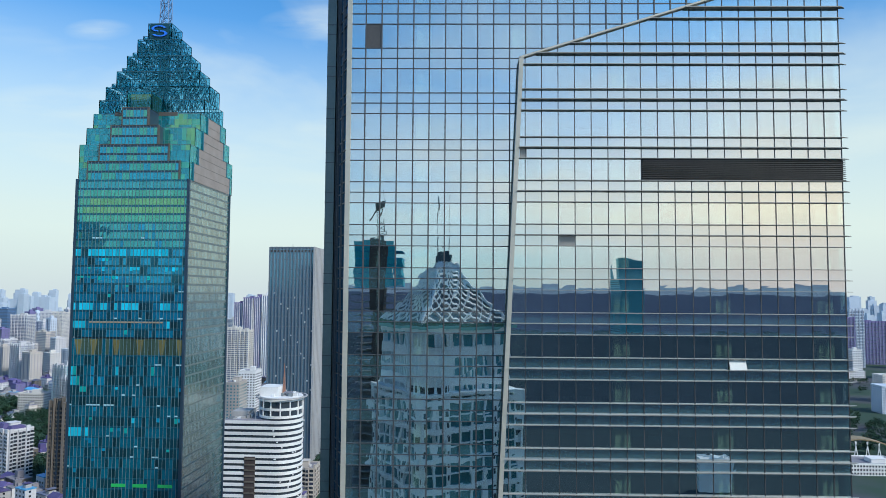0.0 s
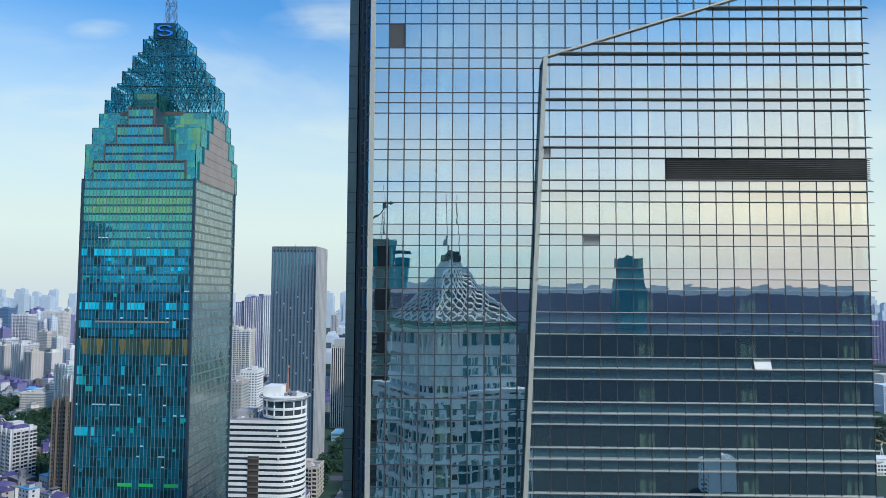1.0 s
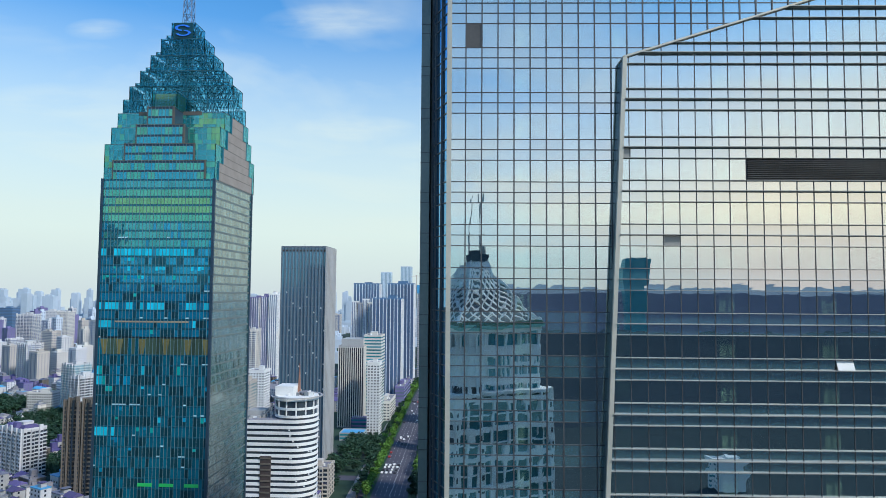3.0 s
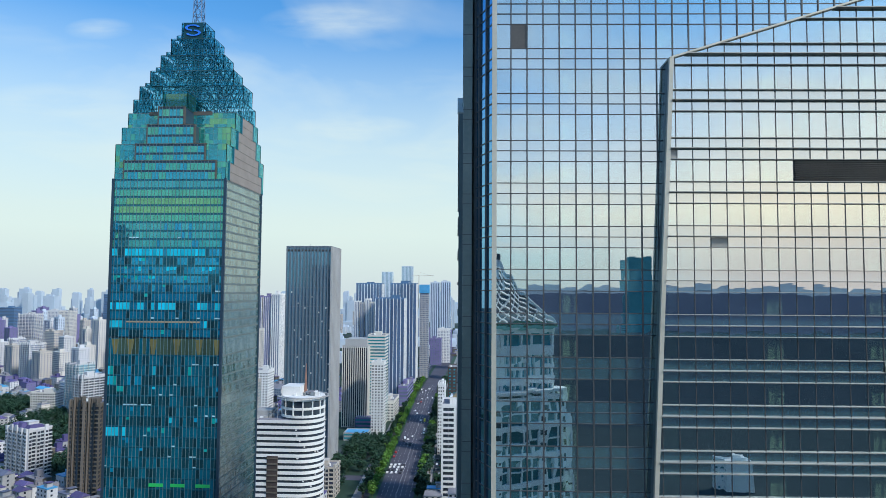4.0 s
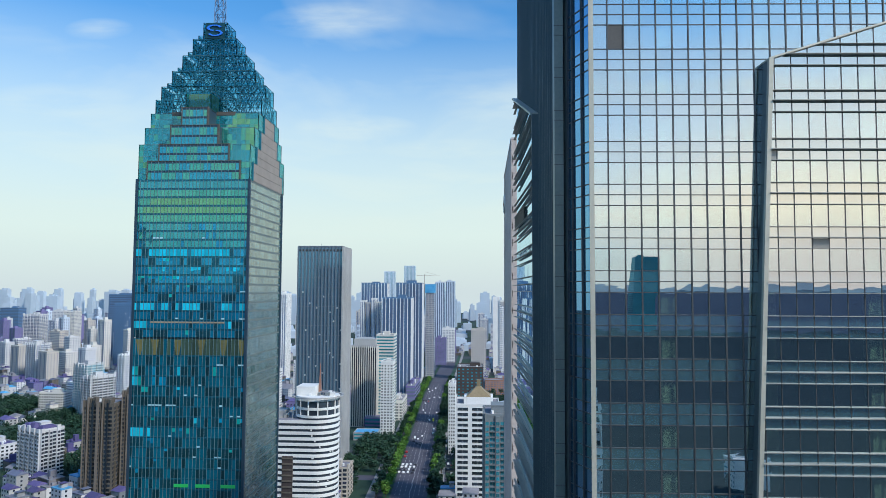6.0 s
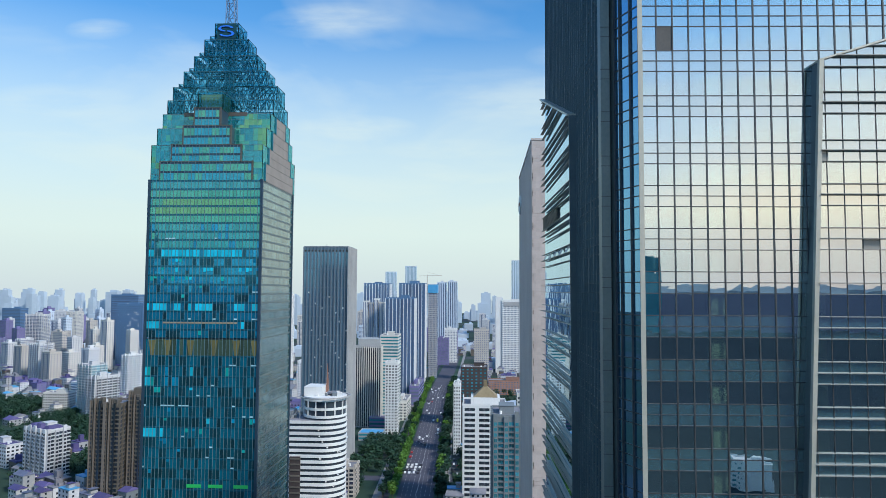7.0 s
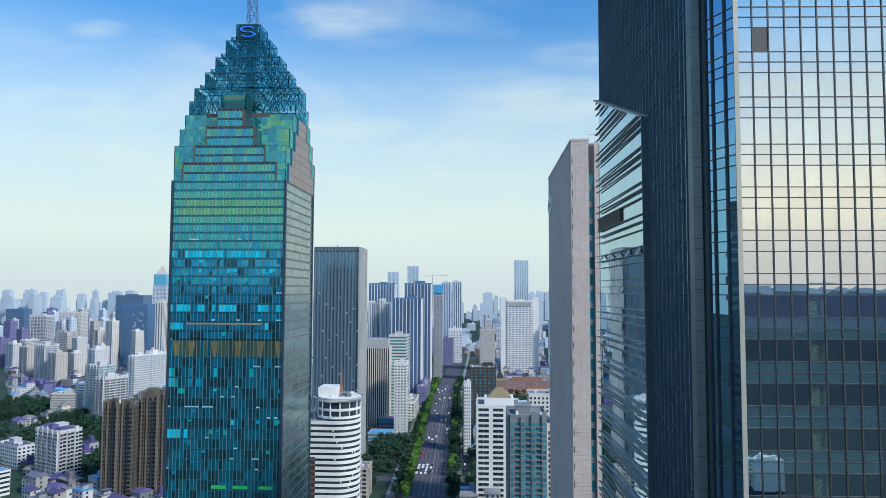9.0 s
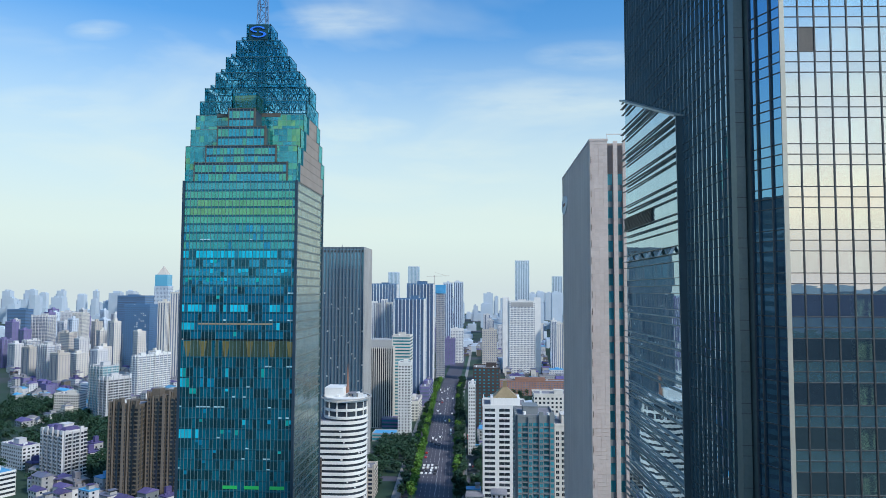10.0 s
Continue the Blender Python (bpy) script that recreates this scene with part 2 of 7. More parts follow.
M = {
    "vision": glazing("vision_glass", (0.02, 0.035, 0.04), (0.91, 0.96, 0.96), 0.54, 0.0036, 1.1, see=0.92, spread=0.04, clear_tone=(0.55, 0.75, 0.73)),
    "spandrel": glazing("spandrel_glass", (0.045, 0.125, 0.145), (0.91, 0.96, 0.96), 0.54, 0.0036, 1.1, spread=0.05),
    "side_glass": glazing("side_glass", (0.03, 0.075, 0.10), (0.62, 0.80, 0.88), 0.44, 0.001, 0.7, spread=0.05),
    "facet_glass": glazing("blue_facet_glass", (0.012, 0.03, 0.05), (0.30, 0.66, 0.95), 0.52, 0.003, 0.7, spread=0.06),
    "mullion": surface("mullion_metal", (0.065, 0.07, 0.075), (0.10, 0.105, 0.11), 0.45, 0.4, bump=0.0),
    "fin": surface("fin_metal", (0.25, 0.25, 0.235), (0.35, 0.345, 0.32), 0.4, 0.3, bump=0.0, spread=0.06),
    "trim": surface("pale_trim_metal", (0.42, 0.41, 0.35), (0.52, 0.50, 0.43), 0.42, 0.25, 0.2, 3.0, 0.0),
    "trim_dark": surface("dark_trim_metal", (0.105, 0.14, 0.155), (0.14, 0.18, 0.195), 0.45, 0.5, 0.2, 3.0, 0.0),
    "pier_panel": surface("pier_panel_metal", (0.112, 0.158, 0.158), (0.165, 0.210, 0.203), 0.42, 0.35, 0.2, 3.0, 0.0),
    "louvre": surface("louvre_metal", (0.07, 0.07, 0.07), (0.11, 0.105, 0.10), 0.5, 0.4, bump=0.0),
    "slab": surface("floor_slab", (0.05, 0.06, 0.06), (0.09, 0.095, 0.09), 0.8),
    "core": surface("core_wall", (0.08, 0.10, 0.105), (0.12, 0.14, 0.14), 0.8),
    "column": surface("office_column", (0.66, 0.70, 0.56), (0.78, 0.80, 0.64), 0.7),
    # plain white that imitates bright panes: mirrored sky and lit windows
    "blind": surface("white_bright_pane", (0.62, 0.64, 0.62), (0.75, 0.76, 0.74), 0.7, bump=0.0),
    "teal_glass": glazing("teal_glass", (0.0, 0.13, 0.23), (0.30, 0.84, 0.60), 0.30, 0.012, 0.35, rough=0.03, spread=0.16),
    "setback_glass": glazing("setback_glass", (0.0, 0.22, 0.33), (0.26, 0.74, 0.68), 0.24, 0.012, 0.35, rough=0.03, spread=0.12),
    "side_pane": glazing("side_pane_glass", (0.02, 0.115, 0.13), (0.92, 0.90, 0.80), 0.10, rough=0.10, spread=0.5, ior=2.6),
    "screen_glass": glazing("screen_glass", (0.0, 0.24, 0.33), (0.32, 0.84, 0.70), 0.22, 0.012, 0.35, rough=0.04, see=0.4, spread=0.18, clear_tone=(0.5, 0.85, 0.95)),
    # green, blue and gold panes: tones of the mirrored sky, put into the glass colour
    "green_pane": glazing("reflection_green_glass", (0.01, 0.20, 0.20), (0.38, 0.90, 0.50), 0.30, 0.012, 0.35, rough=0.03, spread=0.14),
    "blue_pane": glazing("reflection_blue_glass", (0.0, 0.19, 0.34), (0.14, 0.56, 0.68), 0.27, 0.012, 0.35, rough=0.03, spread=0.3),
    "deep_pane": glazing("navy_teal_glass", (0.0, 0.13, 0.21), (0.14, 0.5, 0.6), 0.18, 0.012, 0.35, rough=0.03, spread=0.35),
    "dark_pane": glazing("dark_room_glass", (0.004, 0.05, 0.075), (0.10, 0.34, 0.42), 0.12, 0.012, 0.35, rough=0.03, spread=0.4),
    "olive_pane": glazing("olive_plant_glass", (0.055, 0.095, 0.065), (0.12, 0.40, 0.45), 0.12, 0.012, 0.35, rough=0.03, spread=0.4),
    "blind_teal": surface("teal_blind", (0.0, 0.30, 0.30), (0.01, 0.40, 0.38), 0.5, bump=0.0, spread=0.35, spec=0.1),
    # glints of sky on the panes, as a plain pale colour
    "glint_pale": surface("pale_sky_glint", (0.35, 0.62, 0.72), (0.45, 0.72, 0.80), 0.5, bump=0.0, spread=0.2),
    "tan_ledge": surface("tan_ledge", (0.30, 0.25, 0.17), (0.38, 0.32, 0.22), 0.6, bump=0.0),
    "frame_brown": surface("brown_frame", (0.075, 0.07, 0.065), (0.11, 0.10, 0.09), 0.6, bump=0.0),
    "frame_teal": surface("teal_frame", (0.0, 0.10, 0.15), (0.01, 0.14, 0.20), 0.5, bump=0.0),
    "olive_panel": surface("olive_lift_head", (0.17, 0.20, 0.07), (0.26, 0.27, 0.10), 0.6, scale=0.2, fine=1.5, bump=0.0),
    "sign_back": surface("sign_back", (0.0, 0.045, 0.065), (0.005, 0.065, 0.09), 0.5, bump=0.0),
    "gold_pane": glazing("reflection_gold_glass", (0.05, 0.20, 0.13), (0.52, 0.90, 0.36), 0.30, 0.012, 0.35, rough=0.04, spread=0.14),
    "glass_sky": glazing("sky_blue_glass", (0.10, 0.36, 0.55), (0.5, 0.8, 0.95), 0.2, rough=0.1, spread=0.1),
    "twin_teal": surface("teal_cladding", (0.04, 0.26, 0.33), (0.06, 0.32, 0.40), 0.5, scale=0.05, fine=0.6, bump=0.0),
    "shaft_band": glazing("teal_spandrel", (0.0, 0.075, 0.13), (0.25, 0.65, 0.6), 0.08, rough=0.1, spread=0.1),
    "olive": surface("olive_panel", (0.13, 0.12, 0.045), (0.19, 0.17, 0.06), 0.6, bump=0.0, spread=0.3),
    "side_stone": surface("brown_side_panels", (0.24, 0.21, 0.19), (0.32, 0.285, 0.26), 0.7, 0.0, 0.2, 2.0, 0.0),
    "lattice": surface("dark_lattice_steel", (0.0, 0.03, 0.045), (0.01, 0.05, 0.07), 0.5, bump=0.0),
    "city_white": surface("weathered_white_render", (0.46, 0.47, 0.50), (0.62, 0.62, 0.63), 0.8, scale=0.06, fine=0.8, spread=0.12),
    # smooth dark tone for the ground sheet added behind the camera
    "plain": surface("dark_rear_ground", (0.036, 0.056, 0.066), (0.048, 0.07, 0.08), 0.9, scale=0.002, fine=0.02, bump=0.0, spec=0.0),
    "crown_glass": glazing("crown_glass", (0.0, 0.18, 0.26), (0.16, 0.66, 0.8), 0.07, 0.01, 0.3, rough=0.05, see=0.9, spread=0.3, clear_tone=(0.56, 0.92, 0.98)),
    "blind_cyan": surface("cyan_blind", (0.0, 0.48, 0.68), (0.02, 0.58, 0.76), 0.5, bump=0.0, spread=0.25, spec=0.1),
    "shell_screen": surface("teal_safety_net", (0.01, 0.26, 0.34), (0.03, 0.38, 0.46), 0.7, scale=0.2, fine=1.2, bump=0.0, spec=0.1),
    "blind_green": surface("green_panel", (0.02, 0.52, 0.12), (0.04, 0.62, 0.16), 0.4, bump=0.0),
    # far walls: distance haze is put into this pale base colour
    "far_pale": surface("far_hazed_render", (0.40, 0.49, 0.58), (0.49, 0.57, 0.66), 0.8, scale=0.03, fine=0.3, bump=0.0, spread=0.08),
    "tower_mullion": surface("tower_mullion", (0.10, 0.19, 0.22), (0.16, 0.26, 0.29), 0.5, 0.2, 0.1, 2.0, 0.0),
    "tower_band": surface("tower_band", (0.02, 0.05, 0.085), (0.04, 0.075, 0.11), 0.5, 0.2, 0.2, 3.0, 0.0),
    "side_mullion": surface("side_mullion", (0.19, 0.235, 0.24), (0.27, 0.30, 0.29), 0.5, 0.1, 0.1, 2.0, 0.0),
    "crown_frame": surface("crown_frame", (0.04, 0.13, 0.17), (0.07, 0.18, 0.22), 0.5, 0.3, bump=0.0),
    "blind_blue": surface("blue_blind", (0.0, 0.20, 0.38), (0.0, 0.30, 0.50), 0.4, bump=0.0, spread=0.4, spec=0.15),
    "side_band": surface("side_band", (0.12, 0.155, 0.16), (0.16, 0.20, 0.195), 0.6, 0.1, 0.2, 2.0, 0.0),
    "truss": surface("white_truss", (0.68, 0.74, 0.75), (0.8, 0.84, 0.84), 0.5, bump=0.0),
    "sign_blue": surface("blue_sign", (0.02, 0.18, 0.85), (0.04, 0.26, 0.95), 0.4, bump=0.0),
    "mast": surface("mast_steel", (0.08, 0.13, 0.22), (0.13, 0.18, 0.28), 0.5, 0.5, bump=0.0),
    "white": surface("white_render", (0.66, 0.67, 0.67), (0.80, 0.80, 0.79), 0.75, scale=0.08, fine=1.2, spread=0.06),
    "white_warm": surface("cream_render", (0.55, 0.53, 0.49), (0.68, 0.655, 0.61), 0.78, scale=0.08, fine=1.2, spread=0.06),
    "tan": surface("tan_render", (0.42, 0.385, 0.345), (0.53, 0.49, 0.45), 0.8, scale=0.08, fine=1.0, spread=0.08),
    "grey_wall": surface("grey_panels", (0.30, 0.31, 0.32), (0.42, 0.42, 0.42), 0.7, scale=0.06, fine=1.0, spread=0.06),
    "dim_wall": surface("dark_teal_cladding", (0.025, 0.045, 0.055), (0.045, 0.07, 0.08), 0.7, scale=0.05, fine=0.8, spread=0.2),
    # pale blue, also the haze colour of distant walls
    "pale_blue": surface("pale_blue_hazed_render", (0.46, 0.54, 0.64), (0.58, 0.65, 0.73), 0.75, scale=0.05, fine=0.8, spread=0.08),
    "brown_wall": surface("brown_tiles", (0.095, 0.085, 0.072), (0.155, 0.135, 0.115), 0.75, scale=0.06, fine=1.0, spread=0.06),
    "tan_brown": surface("light_brown_tiles", (0.145, 0.125, 0.108), (0.20, 0.175, 0.15), 0.75, scale=0.06, fine=1.0),
    "dark_brown": surface("dark_brown_panels", (0.045, 0.035, 0.035), (0.075, 0.06, 0.058), 0.6, scale=0.06, fine=1.0),
    "purple_wall": surface("violet_grey_tiles", (0.13, 0.12, 0.27), (0.20, 0.18, 0.36), 0.7, scale=0.05, fine=0.8, spread=0.1),
    "navy_wall": surface("navy_tiles", (0.055, 0.135, 0.26), (0.085, 0.18, 0.32), 0.6, scale=0.05, fine=0.8, spread=0.08),
    "stone": surface("granite_cladding", (0.56, 0.485, 0.46), (0.66, 0.585, 0.56), 0.65, scale=0.1, fine=2.0, spread=0.05),
    "stone_rib": surface("granite_ribs", (0.66, 0.55, 0.51), (0.74, 0.63, 0.58), 0.65, scale=0.1, fine=2.0, spread=0.05),
    "stone_dark": surface("granite_dark_cladding", (0.34, 0.275, 0.25), (0.41, 0.34, 0.31), 0.65, scale=0.1, fine=2.0, spread=0.04),
    "window": glazing("window_glass", (0.025, 0.035, 0.05), (0.75, 0.88, 0.98), 0.10, spread=0.5, rough=0.05),
    "grey_dark": surface("dark_grey_tiles", (0.15, 0.18, 0.20), (0.22, 0.25, 0.27), 0.7, scale=0.06, fine=1.0, spread=0.06),
    "crown_core": surface("crown_core", (0.03, 0.20, 0.26), (0.06, 0.28, 0.34), 0.5, scale=0.1, fine=1.0, bump=0.0),
    # window and slate glass for far buildings, lightened in colour to imitate haze
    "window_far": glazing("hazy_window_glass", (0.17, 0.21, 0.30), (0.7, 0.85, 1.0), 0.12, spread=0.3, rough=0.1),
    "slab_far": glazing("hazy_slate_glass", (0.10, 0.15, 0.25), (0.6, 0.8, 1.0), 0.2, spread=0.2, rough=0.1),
    "window_teal": glazing("teal_window_glass", (0.03, 0.24, 0.31), (0.6, 0.9, 0.95), 0.14, spread=0.5, rough=0.05),
    "slab_glass": glazing("slate_glass", (0.10, 0.17, 0.23), (0.5, 0.8, 0.95), 0.14, 0.02, 0.2, rough=0.08, spread=0.2),
    "rib": surface("slate_ribs", (0.11, 0.15, 0.19), (0.16, 0.20, 0.24), 0.5, 0.2, 0.05, 1.0, 0.0),
    "roof_grey": surface("roof_concrete", (0.17, 0.17, 0.2), (0.27, 0.27, 0.3), 0.85, scale=0.12, fine=1.5, spread=0.15),
    "roof_violet": surface("violet_grey_roof", (0.075, 0.065, 0.19), (0.125, 0.11, 0.26), 0.8, scale=0.12, fine=1.5, spread=0.25),
    "roof_blue": surface("blue_sheet_roof", (0.05, 0.27, 0.52), (0.09, 0.36, 0.62), 0.5, scale=0.2, fine=2.0, spread=0.2),
    "roof_brown": surface("bronze_roof", (0.20, 0.155, 0.09), (0.30, 0.235, 0.14), 0.6, scale=0.2, fine=2.0),
    "roof_red": surface("brick_red_roof", (0.25, 0.13, 0.10), (0.36, 0.2, 0.15), 0.8, scale=0.15, fine=2.0, spread=0.2),
    "asphalt": surface("asphalt", (0.06, 0.06, 0.085), (0.09, 0.09, 0.12), 0.85, scale=0.05, fine=0.9, bump=0.01),
    "paving": surface("paving", (0.22, 0.215, 0.22), (0.32, 0.31, 0.31), 0.85, scale=0.06, fine=0.8),
    "lane_paint": surface("lane_paint", (0.6, 0.6, 0.58), (0.75, 0.75, 0.72), 0.7, bump=0.0),
    "leaf": surface("leaves", (0.010, 0.042, 0.028), (0.026, 0.075, 0.034), 0.7, scale=0.25, fine=1.5, bump=0.0, spread=0.35),
    "leaf_light": surface("light_leaves", (0.06, 0.18, 0.025), (0.13, 0.26, 0.04), 0.7, scale=0.25, fine=1.5, bump=0.0, spread=0.35),
    "bark": surface("bark", (0.06, 0.045, 0.035), (0.10, 0.08, 0.06), 0.9),
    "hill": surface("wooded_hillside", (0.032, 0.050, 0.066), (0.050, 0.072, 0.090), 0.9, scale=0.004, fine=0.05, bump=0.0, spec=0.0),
    # the two farther hill tones hold the distance haze in their base colour
    "hill_mid": surface("hazed_wooded_hillside", (0.080, 0.102, 0.152), (0.112, 0.135, 0.19), 0.9, scale=0.004, fine=0.05, bump=0.0, spec=0.0),
    "hill_far": surface("hazed_far_hillside", (0.27, 0.33, 0.38), (0.33, 0.38, 0.43), 0.9, scale=0.004, fine=0.05, bump=0.0, spec=0.0),
    "crane": surface("crane_steel", (0.10, 0.11, 0.11), (0.16, 0.16, 0.15), 0.6, 0.3, bump=0.0),
    "car_white": surface("white_car_paint", (0.7, 0.7, 0.7), (0.8, 0.8, 0.8), 0.3, bump=0.0),
    "car_dark": surface("dark_car_paint", (0.03, 0.03, 0.04), (0.05, 0.05, 0.06), 0.3, bump=0.0),
    "car_red": surface("red_car_paint", (0.35, 0.03, 0.03), (0.42, 0.04, 0.04), 0.3, bump=0.0),
    "taxi": surface("yellow_car_paint", (0.75, 0.62, 0.03), (0.8, 0.68, 0.05), 0.3, bump=0.0),
    "rubber": surface("rubber", (0.02, 0.02, 0.02), (0.03, 0.03, 0.03), 0.8, bump=0.0),
}


def ground_material():
    m, n, l = material("city_ground")
    co = n.new("ShaderNodeTexCoord")
    big, mid = n.new("ShaderNodeTexNoise"), n.new("ShaderNodeTexVoronoi")
    big.inputs["Scale"].default_value, big.inputs["Detail"].default_value = 0.006, 6
    mid.inputs["Scale"].default_value = 0.03
    l.new(co.outputs["Object"], big.inputs["Vector"])
    l.new(co.outputs["Object"], mid.inputs["Vector"])
    fac = ramp(n, l, big.outputs[0], ((0.48, 0.0), (0.6, 1.0)))
    built = mix_colour(n, l, link_math(n, l, "MULTIPLY", mid.outputs[0], 0.03), (0.055, 0.06, 0.075), (0.13, 0.13, 0.16))
    col = mix_colour(n, l, fac, (0.018, 0.05, 0.03), built)
    p = n.new("ShaderNodeBsdfPrincipled")
    p.inputs["Roughness"].default_value = 0.9
    l.new(col, p.inputs["Base Color"])
    out = n.new("ShaderNodeOutputMaterial")
    l.new(p.outputs[0], out.inputs[0])
    return m


M["ground"] = ground_material()


# ---- building helpers ----
class Geo:
    """Vertices and faces, gathered piece by piece."""

    def __init__(self, off=(0, 0, 0)):
        self.v, self.f, self.mi, self.off = [], [], [], off

    def poly(self, pts, mi=0):
        k = len(self.v)
        o = self.off
        self.v += [(p[0] - o[0], p[1] - o[1], p[2] - o[2]) for p in pts]
        self.f.append(tuple(range(k, k + len(pts))))
        self.mi.append(mi)
        return self

    def hexa(self, c, mi=0):
        """Eight corners: four below, four above, both counter-clockwise."""
        k = len(self.v)
        o = self.off
        self.v += [(p[0] - o[0], p[1] - o[1], p[2] - o[2]) for p in c]
        for q in ((3, 2, 1, 0), (4, 5, 6, 7), (0, 1, 5, 4), (1, 2, 6, 5), (2, 3, 7, 6), (3, 0, 4, 7)):
            self.f.append(tuple(k + i for i in q))
            self.mi.append(mi)
        return self

    def box(self, x0, x1, y0, y1, z0, z1, mi=0):
        return self.hexa([(x0, y0, z0), (x1, y0, z0), (x1, y1, z0), (x0, y1, z0), (x0, y0, z1), (x1, y0, z1), (x1, y1, z1), (x0, y1, z1)], mi)

    def prism(self, ring, z0, z1, mi=0):
        """An upright prism on a counter-clockwise ring."""
        n = len(ring)
        k = len(self.v)
        o = self.off
        self.v += [(p[0] - o[0], p[1] - o[1], z - o[2]) for z in (z0, z1) for p in ring]
        self.f += [tuple(k + i for i in reversed(range(n))), tuple(k + n + i for i in range(n))]
        self.mi += [mi, mi]
        for i in range(n):
            j = (i + 1) % n
            self.f.append((k + i, k + j, k + n + j, k + n + i))
            self.mi.append(mi)
        return self

    def bar(self, a, b, r, mi=0, sides=4):
        """A straight bar from a to b."""
        a, b = Vector(a), Vector(b)
        q = (b - a).to_track_quat("Z", "Y")
        k = len(self.v)
        o = Vector(self.off)
        for e in (a, b):
            for i in range(sides):
                w = 2 * math.pi * (i + 0.5) / sides
                self.v.append(tuple(e - o + q @ Vector((r * math.cos(w), r * math.sin(w), 0))))
        self.f += [tuple(k + i for i in reversed(range(sides))), tuple(k + sides + i for i in range(sides))]
        self.mi += [mi, mi]
        for i in range(sides):
            j = (i + 1) % sides
            self.f.append((k + i, k + j, k + sides + j, k + sides + i))
            self.mi.append(mi)
        return self

    def mesh(self, name, *mats, smooth=False):
        me = bpy.data.meshes.new(name)
        me.from_pydata(self.v, [], self.f)
        for m in mats:
            me.materials.append(m)
        if len(mats) > 1:
            me.polygons.foreach_set("material_index", self.mi)
        if smooth:
            me.polygons.foreach_set("use_smooth", [True] * len(self.f))
        me.update()
        return me


def part(name, geo, mat, parent, label="", kind="", smooth=False):
    mats = mat if isinstance(mat, (list, tuple)) else (mat,)
    ob = new(name, geo.mesh(name, *mats, smooth=smooth) if isinstance(geo, Geo) else geo)
    ob.parent = parent
    return tagged(ob, label, kind=kind)


def thing(name, label, category, m=None, group="", kind=""):
    ob = new(name)
    ob.empty_display_size = 2
    ob.matrix_world = m if m is not None else Matrix()
    return tagged(ob, label, category, group, kind)


def ring_pts(cx, cy, r, n, a0=0.0, a1=2 * math.pi):
    return [(cx + r * math.cos(a0 + (a1 - a0) * i / n), cy + r * math.sin(a0 + (a1 - a0) * i / n)) for i in range(n)]

# ---- ground ----
def build_ground():
    g = Geo()
    n, half = 40, 4700.0
    for i in range(n):
        for j in range(n):
            x0, y0, s = -half + 2 * half * i / n, -half + 2 * half * j / n, 2 * half / n
            g.poly([(x0, y0, 0), (x0 + s, y0, 0), (x0 + s, y0 + s, 0), (x0, y0 + s, 0)])
    ob = new("ground", g.mesh("ground", M["ground"]))
    tagged(ob, "city ground with grey paving and dark green patches", "ground", kind="structure")


build_ground()


# ---- glass office tower ----
FRONT, BAY, LEFT, RIGHT, BACK = 64.8, 63.6, -9.77, 36.3, 115.0
SIDE, SIDE_BAY = -12.4, -12.9
TOWER_O = (12.0, 90.0, 0.0)
TOWER_M = pose(0, 0, 0, 0, 0, 2.2) @ pose(*TOWER_O)
CENTRES = [162.75 - 4.1 * k for k in range(39, 0, -1)] + [162.75, 167.3, 171.7, 176.1, 180.5, 184.9, 189.3, 193.7, 198.1, 202.5, 206.9]
TOWER_TOP = 211.5
# the corner facet: where its three panes begin and end
FACET = [(-10.2 - 1.36 * f, 64.8 + 3.4 * f) for f in (0.0, 0.3, 0.76, 1.0)]


def bay_edge(z):
    return 6.48 - (171.32 - z) * 0.0468


def bay_top(x):
    return 171.32 + 0.315 * (x - 6.48)


def side_edge(z):
    return 86.6 - (172.1 - z) * 0.022


def side_top(y):
    return 172.1 + 0.347 * (y - 86.6)


def side_bay_x(y):
    return SIDE_BAY + 0.0072 * (y - 86.6)


def storey_rows():
    for c, n in zip(CENTRES, CENTRES[1:] + [TOWER_TOP + 1.0]):
        yield c - 1.02, c, "spandrel"
        yield c, c + 1.0, "spandrel"
        yield c + 1.0, n - 1.02, "vision"


def tilted(rng, pts, axis, amount=0.0006):
    """A pane never sits quite flat: its corners stand in or out by some millimetres."""
    out = []
    a, b, t = rng.gauss(0, amount), rng.gauss(0, amount), rng.gauss(0, amount * 0.6)
    for k, p in enumerate(pts):
        d = a * (1 if k in (1, 2) else -1) + b * (1 if k in (2, 3) else -1) + t * (1 if k in (0, 2) else -1)
        q = list(p)
        q[axis] += d
        out.append(tuple(q))
    return out


def pane_geo(pts, axis, thick, off):
    g = Geo(off)
    back = []
    for p in pts:
        q = list(p)
        q[axis] += thick
        back.append(tuple(q))
    k = len(pts)
    g.poly(pts)
    g.poly(list(reversed(back)))
    for i in range(k):
        j = (i + 1) % k
        g.poly([pts[j], pts[i], back[i], back[j]])
    return g


